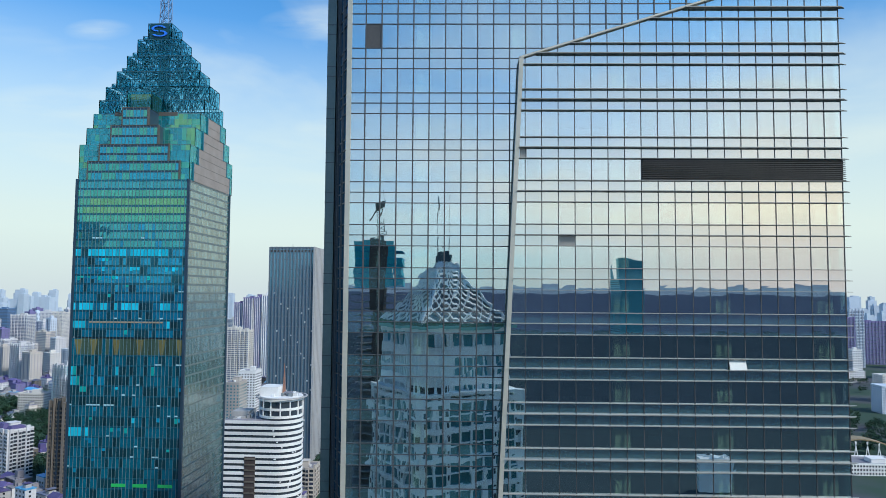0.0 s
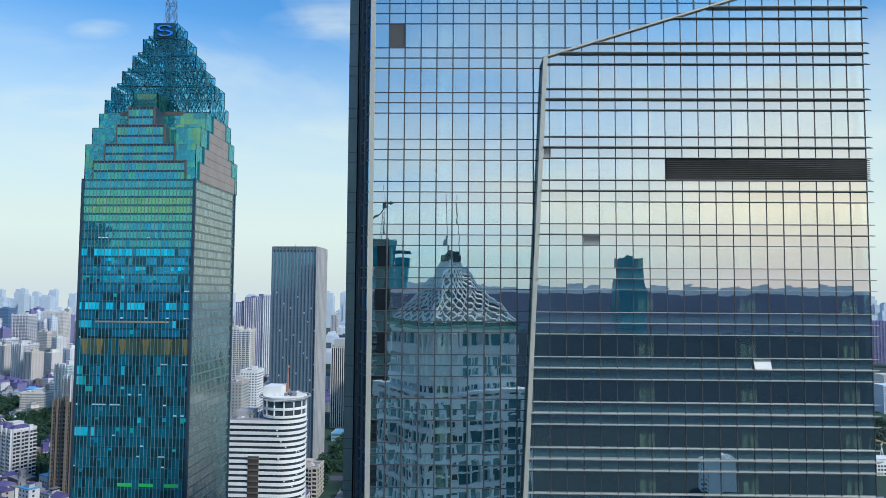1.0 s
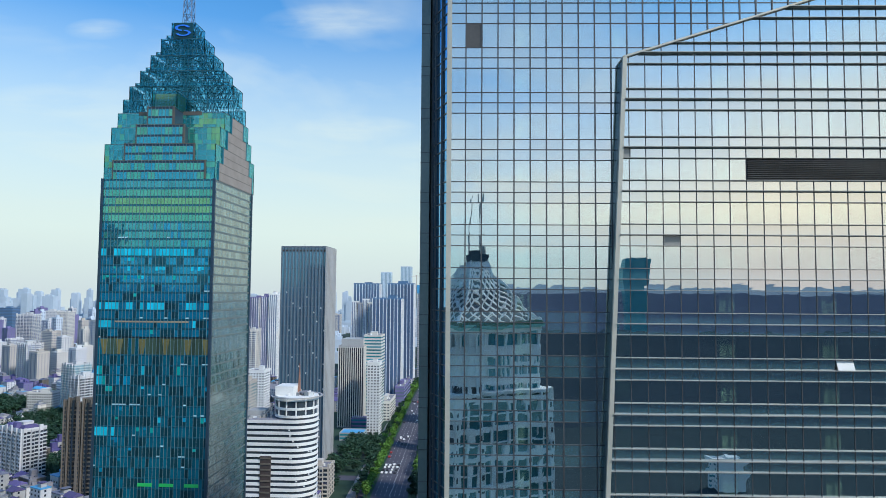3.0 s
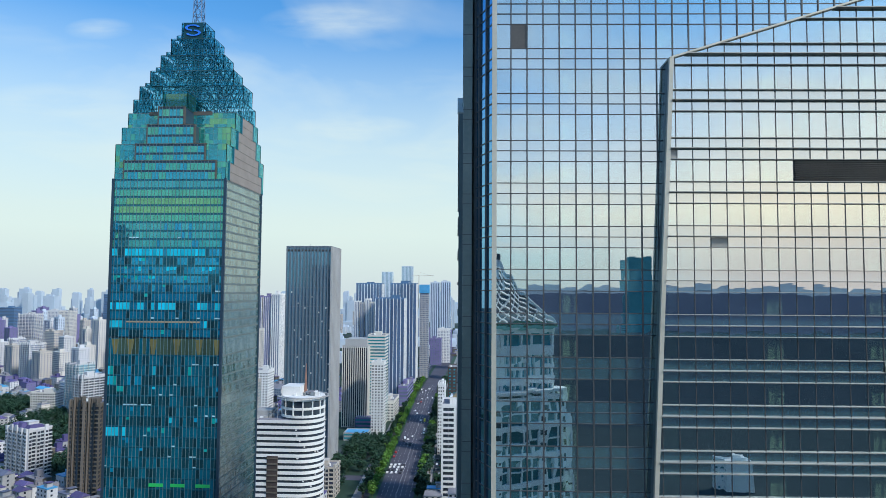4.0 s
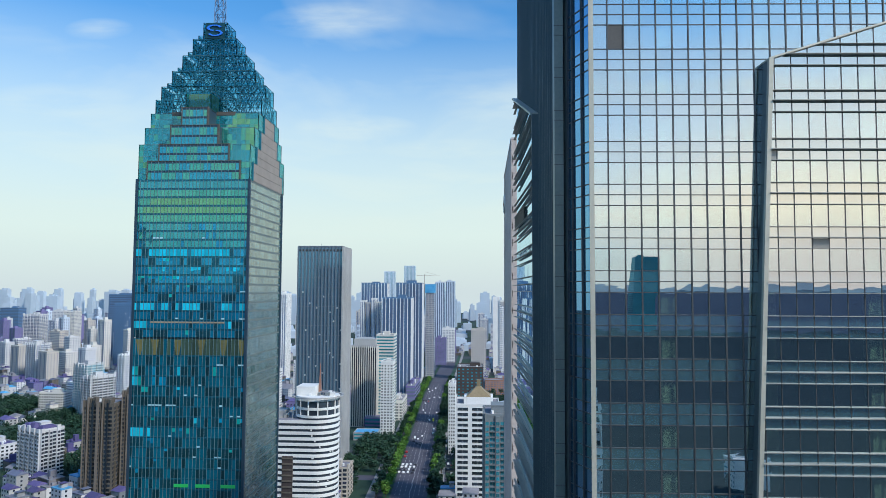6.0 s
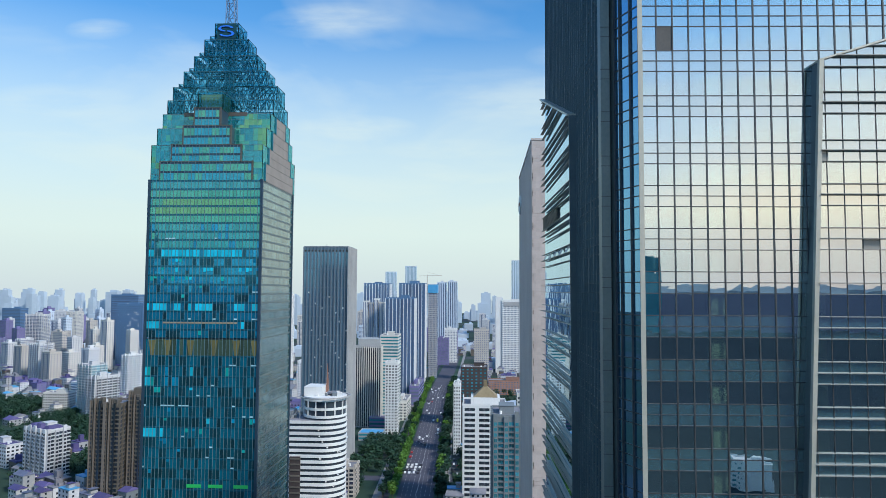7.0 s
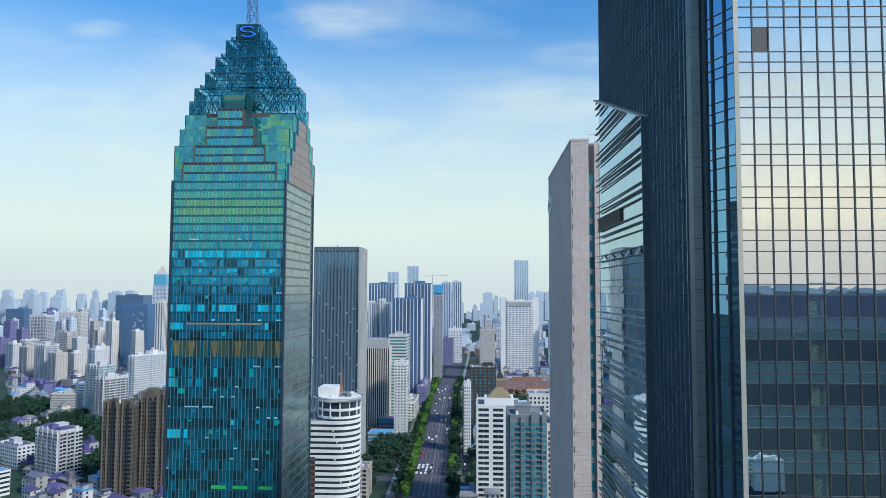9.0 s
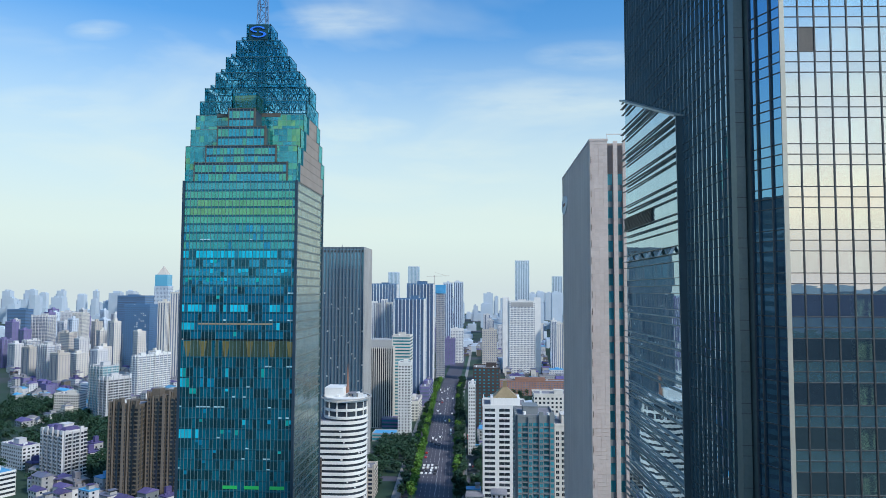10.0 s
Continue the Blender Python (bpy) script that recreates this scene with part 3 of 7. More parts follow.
def build_glass_tower():
    rng = random.Random(3)
    tower = thing("glass_office_tower", "tall glass office tower with metal fins and a mirroring curtain wall", "skyscraper", TOWER_M)
    O = TOWER_O
    rest = {"spandrel": Geo(O), "vision": Geo(O), "side_glass": Geo(O), "facet_glass": Geo(O)}
    count = [0]

    def pane(pts, axis, thick, mat, single):
        g = pane_geo(tilted(rng, pts, axis), axis, thick, O)
        if single and count[0] < 300:
            count[0] += 1
            part("pane", g, M[mat], tower).visible_shadow = mat != "vision"
        else:
            r = rest[mat]
            k = len(r.v)
            r.v += g.v
            r.f += [tuple(i + k for i in f) for f in g.f]
            r.mi += g.mi

    base_x = [LEFT, -8.4] + [-6.86 + 1.545 * k for k in range(28)] + [RIGHT]
    bay_x = [36.22 - 1.545 * k for k in range(21, -1, -1)]
    # the flat part of the front
    for za, zb, mat in storey_rows():
        for xa, xb in zip(base_x, base_x[1:]):
            if xa > bay_edge(za) and zb < bay_top(xa):
                continue
            if abs(xa + 8.4) < 0.1 and abs(za - 172.7) < 0.1:
                continue
            pane([(xa, FRONT, za), (xb, FRONT, za), (xb, FRONT, zb), (xa, FRONT, zb)], 1, 0.04, mat, 141 < za < 172 and xb < 7)
    # the part that stands forward, with its leaning edge and rising top
    for za, zb, mat in storey_rows():
        for xa, xb in zip(bay_x, bay_x[1:]):
            l0, l1 = max(xa, bay_edge(za)), max(xa, bay_edge(zb))
            if l0 > xb - 0.05 or za >= bay_top(xb):
                continue
            if mat == "vision" and abs(za - 159.65) < 0.1 and xa > 17.5:
                continue
            if mat == "spandrel" and abs(za - 142.25) < 0.1 and abs(xa - 25.4) < 0.2:
                continue
            ta, tb = min(zb, bay_top(l1)), min(zb, bay_top(xb))
            pane([(l0, BAY, za), (xb, BAY, za), (xb, BAY, max(tb, za + 0.02)), (l1, BAY, max(ta, za + 0.01))], 1, 0.04, mat, 150 < za < 159 and xa > 8 and xb < 20)
    # corner facet and side wall
    (ax, ay), (bx, by) = FACET[0], FACET[-1]
    for za, zb, mat in storey_rows():
        for (x, y), (u, v) in zip(FACET, FACET[1:]):
            pane([(u, v, za), (x, y, za), (x, y, zb), (u, v, zb)], 0, 0.04, "facet_glass", False)
        for k in range(30):
            ya, yb = 70.2 + 1.494 * k, 70.2 + 1.494 * (k + 1)
            if ya > side_edge(za) and zb < side_top(ya):
                continue
            pane([(SIDE, yb, za), (SIDE, ya, za), (SIDE, ya, zb), (SIDE, yb, zb)], 0, 0.04, "side_glass", False)
        for k in range(20):
            yb = BACK - 1.5 * k
            ya = max(yb - 1.5, side_edge(za))
            if ya >= yb - 0.05 or za >= side_top(yb):
                continue
            if mat == "vision" and abs(za - 159.65) < 0.1 and ya > 99:
                continue
            xa, xb = side_bay_x(ya), side_bay_x(yb)
            pane([(xb, yb, za), (xa, ya, za), (xa, ya, max(za + 0.02, min(zb, side_top(ya)))), (xb, yb, max(za + 0.02, min(zb, side_top(yb))))], 0, 0.04, "side_glass", False)
    for mat, g in rest.items():
        part("curtain_wall_panes", g, M[mat], tower, kind="stuff").visible_shadow = mat != "vision"
    # uprights
    for x in base_x[1:-1]:
        part("mullion", Geo(O).box(x - 0.058, x + 0.058, FRONT - 0.10, FRONT + 0.12, bay_top(x) if x > 6.5 else 0, TOWER_TOP), M["mullion"], tower)
    for x in bay_x[1:]:
        z1 = bay_top(x) if x > 6.5 else 171.0 - (6.48 - x) / 0.0468
        if z1 > 20:
            part("mullion", Geo(O).box(x - 0.035, x + 0.035, BAY - 0.05, BAY + 0.12, 0, z1), M["mullion"], tower)
    for x, y in FACET[1:]:
        part("mullion", Geo(O).prism([(x - 0.17, y - 0.12), (x + 0.02, y - 0.05), (x - 0.03, y + 0.08), (x - 0.21, y)], 0, TOWER_TOP), M["mullion"], tower)
    for k in range(0, 31):
        y = 70.2 + 1.494 * k
        part("mullion", Geo(O).box(SIDE - 0.22, SIDE + 0.05, y - 0.06, y + 0.06, side_top(y) if y > 86.6 else 0, TOWER_TOP), M["trim_dark"], tower)
    # level lines
    low_fins, low_lines = Geo(O), Geo(O)
    for za, zb, mat in storey_rows():
        high = za > 125

        def level(name, g, low, mat, label=""):
            if high:
                part(name, g, M[mat], tower, label)
            else:
                k = len(low.v)
                low.v += g.v
                low.f += [tuple(i + k for i in f) for f in g.f]
                low.mi += g.mi

        xr = RIGHT if za > bay_top(RIGHT) else (bay_edge(za) if za < 171.3 else 6.48 + (za - 171.32) / 0.315)
        level("transom", Geo(O).box(LEFT, xr, FRONT - 0.06, FRONT + 0.1, za - 0.04, za + 0.04), low_lines, "mullion")
        q = [(ax - 0.06, ay), (ax + 0.05, ay), (bx + 0.05, by), (bx - 0.06, by)]
        level("transom", Geo(O).hexa([(*p, za - 0.05) for p in q] + [(*p, za + 0.05) for p in q]), low_lines, "mullion")
        yr = min(BACK, side_edge(za) if za < 172 else 86.6 + (za - 172.1) / 0.347)
        level("transom", Geo(O).box(SIDE - 0.06, SIDE + 0.06, 70.2, yr, za - 0.04, za + 0.04), low_lines, "mullion")
        e = bay_edge(za) if za < 171.3 else 6.48 + (za - 171.32) / 0.315
        centre = min(abs(c - za) for c in CENTRES) < 0.05
        heavy, deep = (0.036, 0.5) if centre else (0.027, 0.34)
        if e < RIGHT - 1:
            g = Geo(O)
            a, b, c = BAY - deep, BAY - 0.06, BAY + 0.02
            ring = [(e + 0.2, a), (RIGHT, a), (RIGHT + 0.55, b), (RIGHT + 0.55, c), (e + 0.2, c)]
            level("fin", g.prism(ring, za - heavy, za + heavy), low_fins, "fin", "brushed metal sunshade fin")
        w = side_edge(za) if za < 172 else 86.6 + (za - 172.1) / 0.347
        if w < BACK - 1:
            level("fin", Geo(O).box(SIDE_BAY - deep, SIDE_BAY + 0.02, w, BACK + 0.5, za - heavy, za + heavy), low_fins, "fin", "brushed metal sunshade fin")
    part("lower_fins", low_fins, M["fin"], tower, kind="stuff")
    part("lower_transoms", low_lines, M["mullion"], tower, kind="stuff")
    # edge trims of the forward parts
    z0, z1 = 0.0, 171.32
    part("edge_trim", Geo(O).hexa([(bay_edge(z0) - 0.18, BAY - 0.35, z0), (bay_edge(z0) + 0.22, BAY - 0.35, z0), (bay_edge(z0) + 0.22, BAY + 0.1, z0), (bay_edge(z0) - 0.18, BAY + 0.1, z0),
                                   (bay_edge(z1) - 0.18, BAY - 0.35, z1), (bay_edge(z1) + 0.22, BAY - 0.35, z1), (bay_edge(z1) + 0.22, BAY + 0.1, z1), (bay_edge(z1) - 0.18, BAY + 0.1, z1)]), M["trim"], tower, "pale leaning metal edge trim")
    part("cheek", Geo(O).hexa([(bay_edge(z0) - 0.1, BAY + 0.1, z0), (bay_edge(z0) + 0.1, BAY + 0.1, z0), (bay_edge(z0) + 0.1, FRONT + 0.1, z0), (bay_edge(z0) - 0.1, FRONT + 0.1, z0),
                               (bay_edge(z1) - 0.1, BAY + 0.1, z1), (bay_edge(z1) + 0.1, BAY + 0.1, z1), (bay_edge(z1) + 0.1, FRONT + 0.1, z1), (bay_edge(z1) - 0.1, FRONT + 0.1, z1)]), M["trim_dark"], tower)
    xa, xb = 6.3, RIGHT + 0.3
    part("top_trim", Geo(O).hexa([(xa, BAY - 0.35, bay_top(xa) - 0.07), (xb, BAY - 0.35, bay_top(xb) - 0.07), (xb, FRONT, bay_top(xb) - 0.07), (xa, FRONT, bay_top(xa) - 0.07),
                                  (xa, BAY - 0.35, bay_top(xa) + 0.1), (xb, BAY - 0.35, bay_top(xb) + 0.1), (xb, FRONT, bay_top(xb) + 0.1), (xa, FRONT, bay_top(xa) + 0.1)]), M["trim"], tower, "sloping metal coping")
    ya, yb = 86.4, BACK + 0.6
    part("top_trim", Geo(O).hexa([(SIDE_BAY - 0.6, ya, side_top(ya) - 0.12), (SIDE, ya, side_top(ya) - 0.12), (SIDE, yb, side_top(yb) - 0.12), (SIDE_BAY - 0.6, yb, side_top(yb) - 0.12),
                                  (SIDE_BAY - 0.6, ya, side_top(ya) + 0.16), (SIDE, ya, side_top(ya) + 0.16), (SIDE, yb, side_top(yb) + 0.16), (SIDE_BAY - 0.6, yb, side_top(yb) + 0.16)]), M["trim"], tower, "sloping metal coping")
    part("edge_trim", Geo(O).hexa([(SIDE_BAY - 0.4, side_edge(z0) - 0.2, z0), (SIDE + 0.1, side_edge(z0) - 0.2, z0), (SIDE + 0.1, side_edge(z0), z0), (SIDE_BAY - 0.4, side_edge(z0), z0),
                                   (SIDE_BAY - 0.4, side_edge(172) - 0.2, 172), (SIDE + 0.1, side_edge(172) - 0.2, 172), (SIDE + 0.1, side_edge(172), 172), (SIDE_BAY - 0.4, side_edge(172), 172)]), M["trim_dark"], tower)
    part("corner_trim", Geo(O).prism([(-10.2, FRONT - 0.12), (LEFT + 0.02, FRONT - 0.12), (LEFT + 0.02, FRONT + 0.1), (-10.18, FRONT + 0.12)], 0, TOWER_TOP), M["trim"], tower, "pale metal corner strip")
    part("corner_pier", Geo(O).prism([(-12.9, 68.8), (-12.0, 68.8), (-12.0, 70.2), (-12.9, 70.2)], 0, TOWER_TOP), M["pier_panel"], tower, "grey-green metal corner pier")
    part("corner_recess", Geo(O).prism([(-12.0, 69.6), (bx, by + 0.05), (bx + 0.4, 70.2), (-12.0, 70.2)], 0, TOWER_TOP), M["pier_panel"], tower, "dark recess beside the pier")
    for zc in CENTRES:
        if zc > 120:
            for dz in (-0.5, 0.5):
                part("pier_joint", Geo(O).box(-12.92, -11.98, 68.77, 68.9, zc + dz - 0.035, zc + dz + 0.035), M["mullion"], tower)
    # mechanical storey louvres
    for k in range(11):
        z = 159.75 + 0.182 * k
        part("louvre_slat", Geo(O).hexa([(17.74, BAY - 0.22, z - 0.06), (RIGHT + 0.15, BAY - 0.22, z - 0.06), (RIGHT + 0.15, BAY - 0.02, z + 0.02), (17.74, BAY - 0.02, z + 0.02),
                                         (17.74, BAY - 0.22, z - 0.01), (RIGHT + 0.15, BAY - 0.22, z - 0.01), (RIGHT + 0.15, BAY - 0.02, z + 0.07), (17.74, BAY - 0.02, z + 0.07)]), M["louvre"], tower)
        part("louvre_slat", Geo(O).box(SIDE_BAY - 0.2, SIDE_BAY, 99.0, BACK, z - 0.05, z + 0.04), M["louvre"], tower)
    part("louvre_backing", Geo(O).box(17.74, RIGHT, BAY, BAY + 0.1, 159.67, 161.73), M["louvre"], tower)
    part("louvre_backing", Geo(O).box(SIDE_BAY, SIDE_BAY + 0.1, 99.0, BACK, 159.67, 161.73), M["louvre"], tower)
    part("vent_panel", Geo(O).box(-8.36, -6.9, FRONT - 0.03, FRONT + 0.05, 172.74, 175.04), M["louvre"], tower, "dark vent panel in place of a pane")
    part("vent_panel", Geo(O).box(10.02, 11.45, BAY - 0.04, BAY - 0.005, 153.52, 154.46), M["fin"], tower, "grey replacement panel")
    part("vent_panel", Geo(O).box(6.35, 7.0, BAY - 0.04, BAY - 0.005, 161.75, 162.7), M["fin"], tower, "grey replacement panel")
    # the sky mirrored in the open panes is a plain white colour
    part("open_window", Geo(O).hexa([(25.42, BAY - 0.42, 142.3), (26.95, BAY - 0.42, 142.3), (26.95, BAY - 0.36, 142.3), (25.42, BAY - 0.36, 142.3), (25.42, BAY - 0.03, 143.2), (26.95, BAY - 0.03, 143.2), (26.95, BAY + 0.02, 143.2), (25.42, BAY + 0.02, 143.2)]), M["blind"], tower, "hopper window tilted open, its sky reflection as white colour")
    for k in range(5):
        y = 88.5 + 5.6 * k
        part("open_window", Geo(O).hexa([(SIDE_BAY - 0.5, y, 154.6), (SIDE_BAY - 0.45, y, 154.6), (SIDE_BAY - 0.45, y + 1.4, 154.6), (SIDE_BAY - 0.5, y + 1.4, 154.6), (SIDE_BAY - 0.03, y, 155.5), (SIDE_BAY + 0.02, y, 155.5), (SIDE_BAY + 0.02, y + 1.4, 155.5), (SIDE_BAY - 0.03, y + 1.4, 155.5)]), M["blind"], tower, "hopper window tilted open, its sky reflection as white colour")
    # inside
    for c in CENTRES:
        if c > 100:
            part("floor_slab", Geo(O).box(-9.2, 36.1, FRONT + 0.25, BACK - 0.5, c - 0.3, c + 0.05), M["slab"], tower)
    for x in (-2.8, 6.5, 15.8, 25.15, 34.5):
        if x < 6.6:
            part("office_column", Geo(O).box(x - 0.7, x + 0.7, FRONT + 0.3, FRONT + 1.4, 0, TOWER_TOP - 1), M["column"], tower)
        else:
            part("office_column", Geo(O).box(x - 0.7, x + 0.7, BAY + 0.3, BAY + 1.4, 0, bay_top(x) - 1.2), M["column"], tower)
    part("core_wall", Geo(O).box(-1, 28, 74, 106, 0, TOWER_TOP - 1), M["core"], tower)
    # far sides and roof
    part("rear_wall", Geo(O).box(SIDE, RIGHT, BACK - 0.1, BACK, 0, TOWER_TOP), M["side_glass"], tower)
    part("rear_wall", Geo(O).box(RIGHT, RIGHT + 0.08, FRONT, BACK, 0, TOWER_TOP), M["side_glass"], tower)
    part("roof", Geo(O).prism([(ax, ay + 0.1), (RIGHT, FRONT + 0.1), (RIGHT, BACK), (SIDE, BACK), (SIDE, 70.0), (bx, by)], TOWER_TOP, TOWER_TOP + 1.2), M["roof_grey"], tower)


build_glass_tower()


# ---- stepped tower with a lattice crown ----
TX0, TX1, TY0, TY1, SHAFT = -157.1, -112.75, 257.0, 299.5, 192.0
TCX, TCY = (TX0 + TX1) / 2, 280.0
MECH_TOP, MECH_FOOT = 131.24, 124.5


def shaft_floors():
    """Top and foot of every storey: close ones above, a tall plant storey, wider ones below."""
    out = [(SHAFT - 3.283 * k, SHAFT - 3.283 * (k + 1)) for k in range(8)]
    out += [(165.74 - 3.45 * k, 165.74 - 3.45 * (k + 1)) for k in range(10)]
    out.append((MECH_TOP, MECH_FOOT))
    z = MECH_FOOT
    while z > 3:
        out.append((z, z - 3.84))
        z -= 3.84
    return out


# runs of panes, as (first, last) of 32, on the storeys that show them
BLINDS_HIGH = {8: ((0, 1), (4, 6), (7, 14), (16, 26)), 9: ((7, 10),), 10: ((6, 9), (16, 18), (26, 29)), 11: ((1, 12),), 14: ((0, 0), (2, 5), (8, 9), (12, 12), (14, 18), (25, 27), (30, 31)), 16: ((0, 3), (27, 27))}
BLINDS_LOW = {20: ((0, 1), (6, 6), (13, 13), (23, 23)), 21: ((0, 2), (6, 6), (8, 9)), 22: ((3, 4), (13, 13)), 25: ((6, 6), (18, 18), (25, 25), (30, 31)), 26: ((0, 3), (5, 5)), 27: ((6, 6),)}
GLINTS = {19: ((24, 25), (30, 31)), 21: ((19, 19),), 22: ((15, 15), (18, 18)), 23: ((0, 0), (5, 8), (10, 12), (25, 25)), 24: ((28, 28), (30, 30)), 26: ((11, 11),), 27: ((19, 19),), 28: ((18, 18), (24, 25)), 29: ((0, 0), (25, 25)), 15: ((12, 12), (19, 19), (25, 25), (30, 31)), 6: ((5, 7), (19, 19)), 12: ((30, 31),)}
GREEN_LIT = {31: ((13, 16), (19, 22), (26, 29))}


def in_runs(table, k, b):
    return any(p <= b <= q for p, q in table.get(k, ()))


def build_stepped_tower():
    rng = random.Random(11)
    O = (TCX, TCY, 0)
    tower = thing("stepped_tower", "tall teal glass tower with a stepped glass crown and lattice mast", "skyscraper", pose(*O))
    nb, nside = 32, 32
    bay, sbay = (TX1 - TX0) / nb, (TY1 - TY0) / nside
    joined = {m: Geo(O) for m in ("side_pane", "dark_pane", "deep_pane", "blue_pane", "teal_glass", "green_pane", "gold_pane", "olive_pane")}
    part("core", Geo(O).box(TX0 + 0.9, TX1 - 0.4, TY0 + 0.9, TY1 - 0.4, 0, SHAFT - 0.3), M["tower_band"], tower)
    floors = shaft_floors()
    for k, (zt, zf) in enumerate(floors):
        mech = k == 18
        belt = 0.8 if k < 18 else 0.6
        z1, z0 = zt - belt, zf
        for b in range(nb):
            x0, x1 = TX0 + b * bay, TX0 + (b + 1) * bay
            wobble = noise.noise(Vector((b * 0.33, k * 0.9, 2.0)))
            # pane colours by storey imitate the mirrored sky: yellow-green above, blue below
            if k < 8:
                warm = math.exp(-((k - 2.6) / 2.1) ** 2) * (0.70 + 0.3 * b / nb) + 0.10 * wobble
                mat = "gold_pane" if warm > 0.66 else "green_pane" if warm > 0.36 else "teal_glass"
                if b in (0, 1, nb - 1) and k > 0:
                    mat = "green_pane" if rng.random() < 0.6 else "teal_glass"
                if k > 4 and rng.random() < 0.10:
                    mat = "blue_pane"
            elif k < 18:
                mat = "dark_pane" if wobble + rng.uniform(-0.2, 0.2) > 0.17 else "blue_pane"
            else:
                mat = "dark_pane" if wobble + rng.uniform(-0.25, 0.25) > 0.02 else "deep_pane"
            glint = in_runs(GLINTS, k, b)
            blind = in_runs(BLINDS_HIGH, k, b) or in_runs(BLINDS_LOW, k, b)
            if mech:
                mat = "olive_pane" if wobble + rng.uniform(-0.25, 0.25) > -0.12 else "deep_pane"
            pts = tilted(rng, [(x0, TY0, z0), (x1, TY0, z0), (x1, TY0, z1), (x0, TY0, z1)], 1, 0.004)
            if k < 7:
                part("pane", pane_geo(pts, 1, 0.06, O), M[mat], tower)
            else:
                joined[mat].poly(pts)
            if blind or (8 <= k < 18 and rng.random() < 0.05) or (k > 18 and rng.random() < 0.025):
                deep = 1.0 if blind and k in (8, 14, 16, 20, 21, 26) else rng.choice((0.3, 0.45, 0.6))
                tone = "blind_cyan" if k in (8, 14, 16, 26) and blind else rng.choice(("blind_blue", "blind_blue", "blind_teal") if not blind else ("blind_cyan", "blind_blue", "blind_teal"))
                part("blind", Geo(O).box(x0 + 0.05, x1 - 0.05, TY0 - 0.05, TY0 + 0.03, z1 - (z1 - z0) * deep, z1), M[tone], tower, "lowered blue blind behind the glass")
            # a sky glint, put in as a pale strip along the pane's foot
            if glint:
                part("blind", Geo(O).box(x0 + 0.05, x1 - 0.05, TY0 - 0.05, TY0 + 0.03, z0 + 0.02, z0 + 0.5), M["glint_pale"], tower, "pale strip at the pane foot, a sky glint as colour")
            if in_runs(GREEN_LIT, k, b):
                part("blind", Geo(O).box(x0 - 0.02, x1 + 0.02, TY0 - 0.17, TY0 + 0.03, z0 + 0.55, z0 + 1.75), M["blind_green"], tower, "bright green panel")
        if not mech:
            part("spandrel_band", Geo(O).box(TX0 + 0.3, TX1 - 0.3, TY0 - 0.02, TY0 + 0.3, z1, zt), M["shaft_band"], tower)
            part("sill_line", Geo(O).box(TX0 + 0.3, TX1 - 0.3, TY0 - 0.10, TY0 - 0.02, zt - 0.14, zt), M["frame_teal"], tower)
        # the east wall
        for b in range(nside):
            y0, y1 = TY0 + b * sbay, TY0 + (b + 1) * sbay
            joined["side_pane"].poly(tilted(rng, [(TX1, y0, z0), (TX1, y1, z0), (TX1, y1, z1), (TX1, y0, z1)], 0, 0.006))
            joined["side_pane"].poly([(TX0, y1, z0), (TX0, y0, z0), (TX0, y0, z1), (TX0, y1, z1)])
        part("side_band", Geo(O).box(TX1 - 0.3, TX1 + 0.05, TY0 + 0.3, TY1 - 0.3, z1, zt), M["side_band"], tower)
    # yellow steel trusses behind the plant storey
    part("plant_ledge", Geo(O).box(TX0 + 5 * bay, TX0 + 26 * bay, TY0 - 0.12, TY0 + 0.03, floors[16][0] - 1.5, floors[16][0] - 0.9), M["tan_ledge"], tower, "tan ledge across the front")
    for c in (2.2, 6.5, 13.0, 19.6, 25.8, 31.0):
        x = TX0 + c * bay
        part("plant_truss", Geo(O).hexa([(x - 0.55, TY0 - 0.06, MECH_FOOT), (x + 0.55, TY0 - 0.06, MECH_FOOT), (x + 0.55, TY0 + 0.02, MECH_FOOT), (x - 0.55, TY0 + 0.02, MECH_FOOT),
                                         (x - 1.5, TY0 - 0.06, MECH_TOP - 0.9), (x + 1.5, TY0 - 0.06, MECH_TOP - 0.9), (x + 1.5, TY0 + 0.02, MECH_TOP - 0.9), (x - 1.5, TY0 + 0.02, MECH_TOP - 0.9)]), M["olive"], tower, "yellow-brown steel truss behind the glass")
    names = {"side_pane": "side_panes", "dark_pane": "dark_panes", "deep_pane": "shaft_panes", "blue_pane": "shaft_panes", "teal_glass": "shaft_panes", "green_pane": "shaft_panes", "gold_pane": "shaft_panes", "olive_pane": "shaft_panes"}
    for mat, g in joined.items():
        if not g.v:
            continue
        part(names[mat], g, M[mat], tower, kind="stuff")
    for b in range(1, nb):
        x = TX0 + b * bay
        part("mullion", Geo(O).box(x - 0.075, x + 0.075, TY0 - 0.16, TY0 + 0.1, 0, SHAFT - 0.1), M["tower_mullion"], tower)
    for b in range(1, nside):
        y = TY0 + b * sbay
        part("mullion", Geo(O).box(TX1 - 0.1, TX1 + 0.03, y - 0.05, y + 0.05, 0, SHAFT - 0.3), M["side_mullion"], tower)
    for x, y in ((TX0, TY0), (TX1, TY0), (TX0, TY1), (TX1, TY1)):
        part("corner_post", Geo(O).box(x - 0.45, x + 0.55, y - 0.4, y + 0.55, 0, SHAFT + 0.2), M["tower_band"], tower, "dark corner post")
    # upper storeys: a cross in plan whose arms narrow step by step
    lo = SHAFT
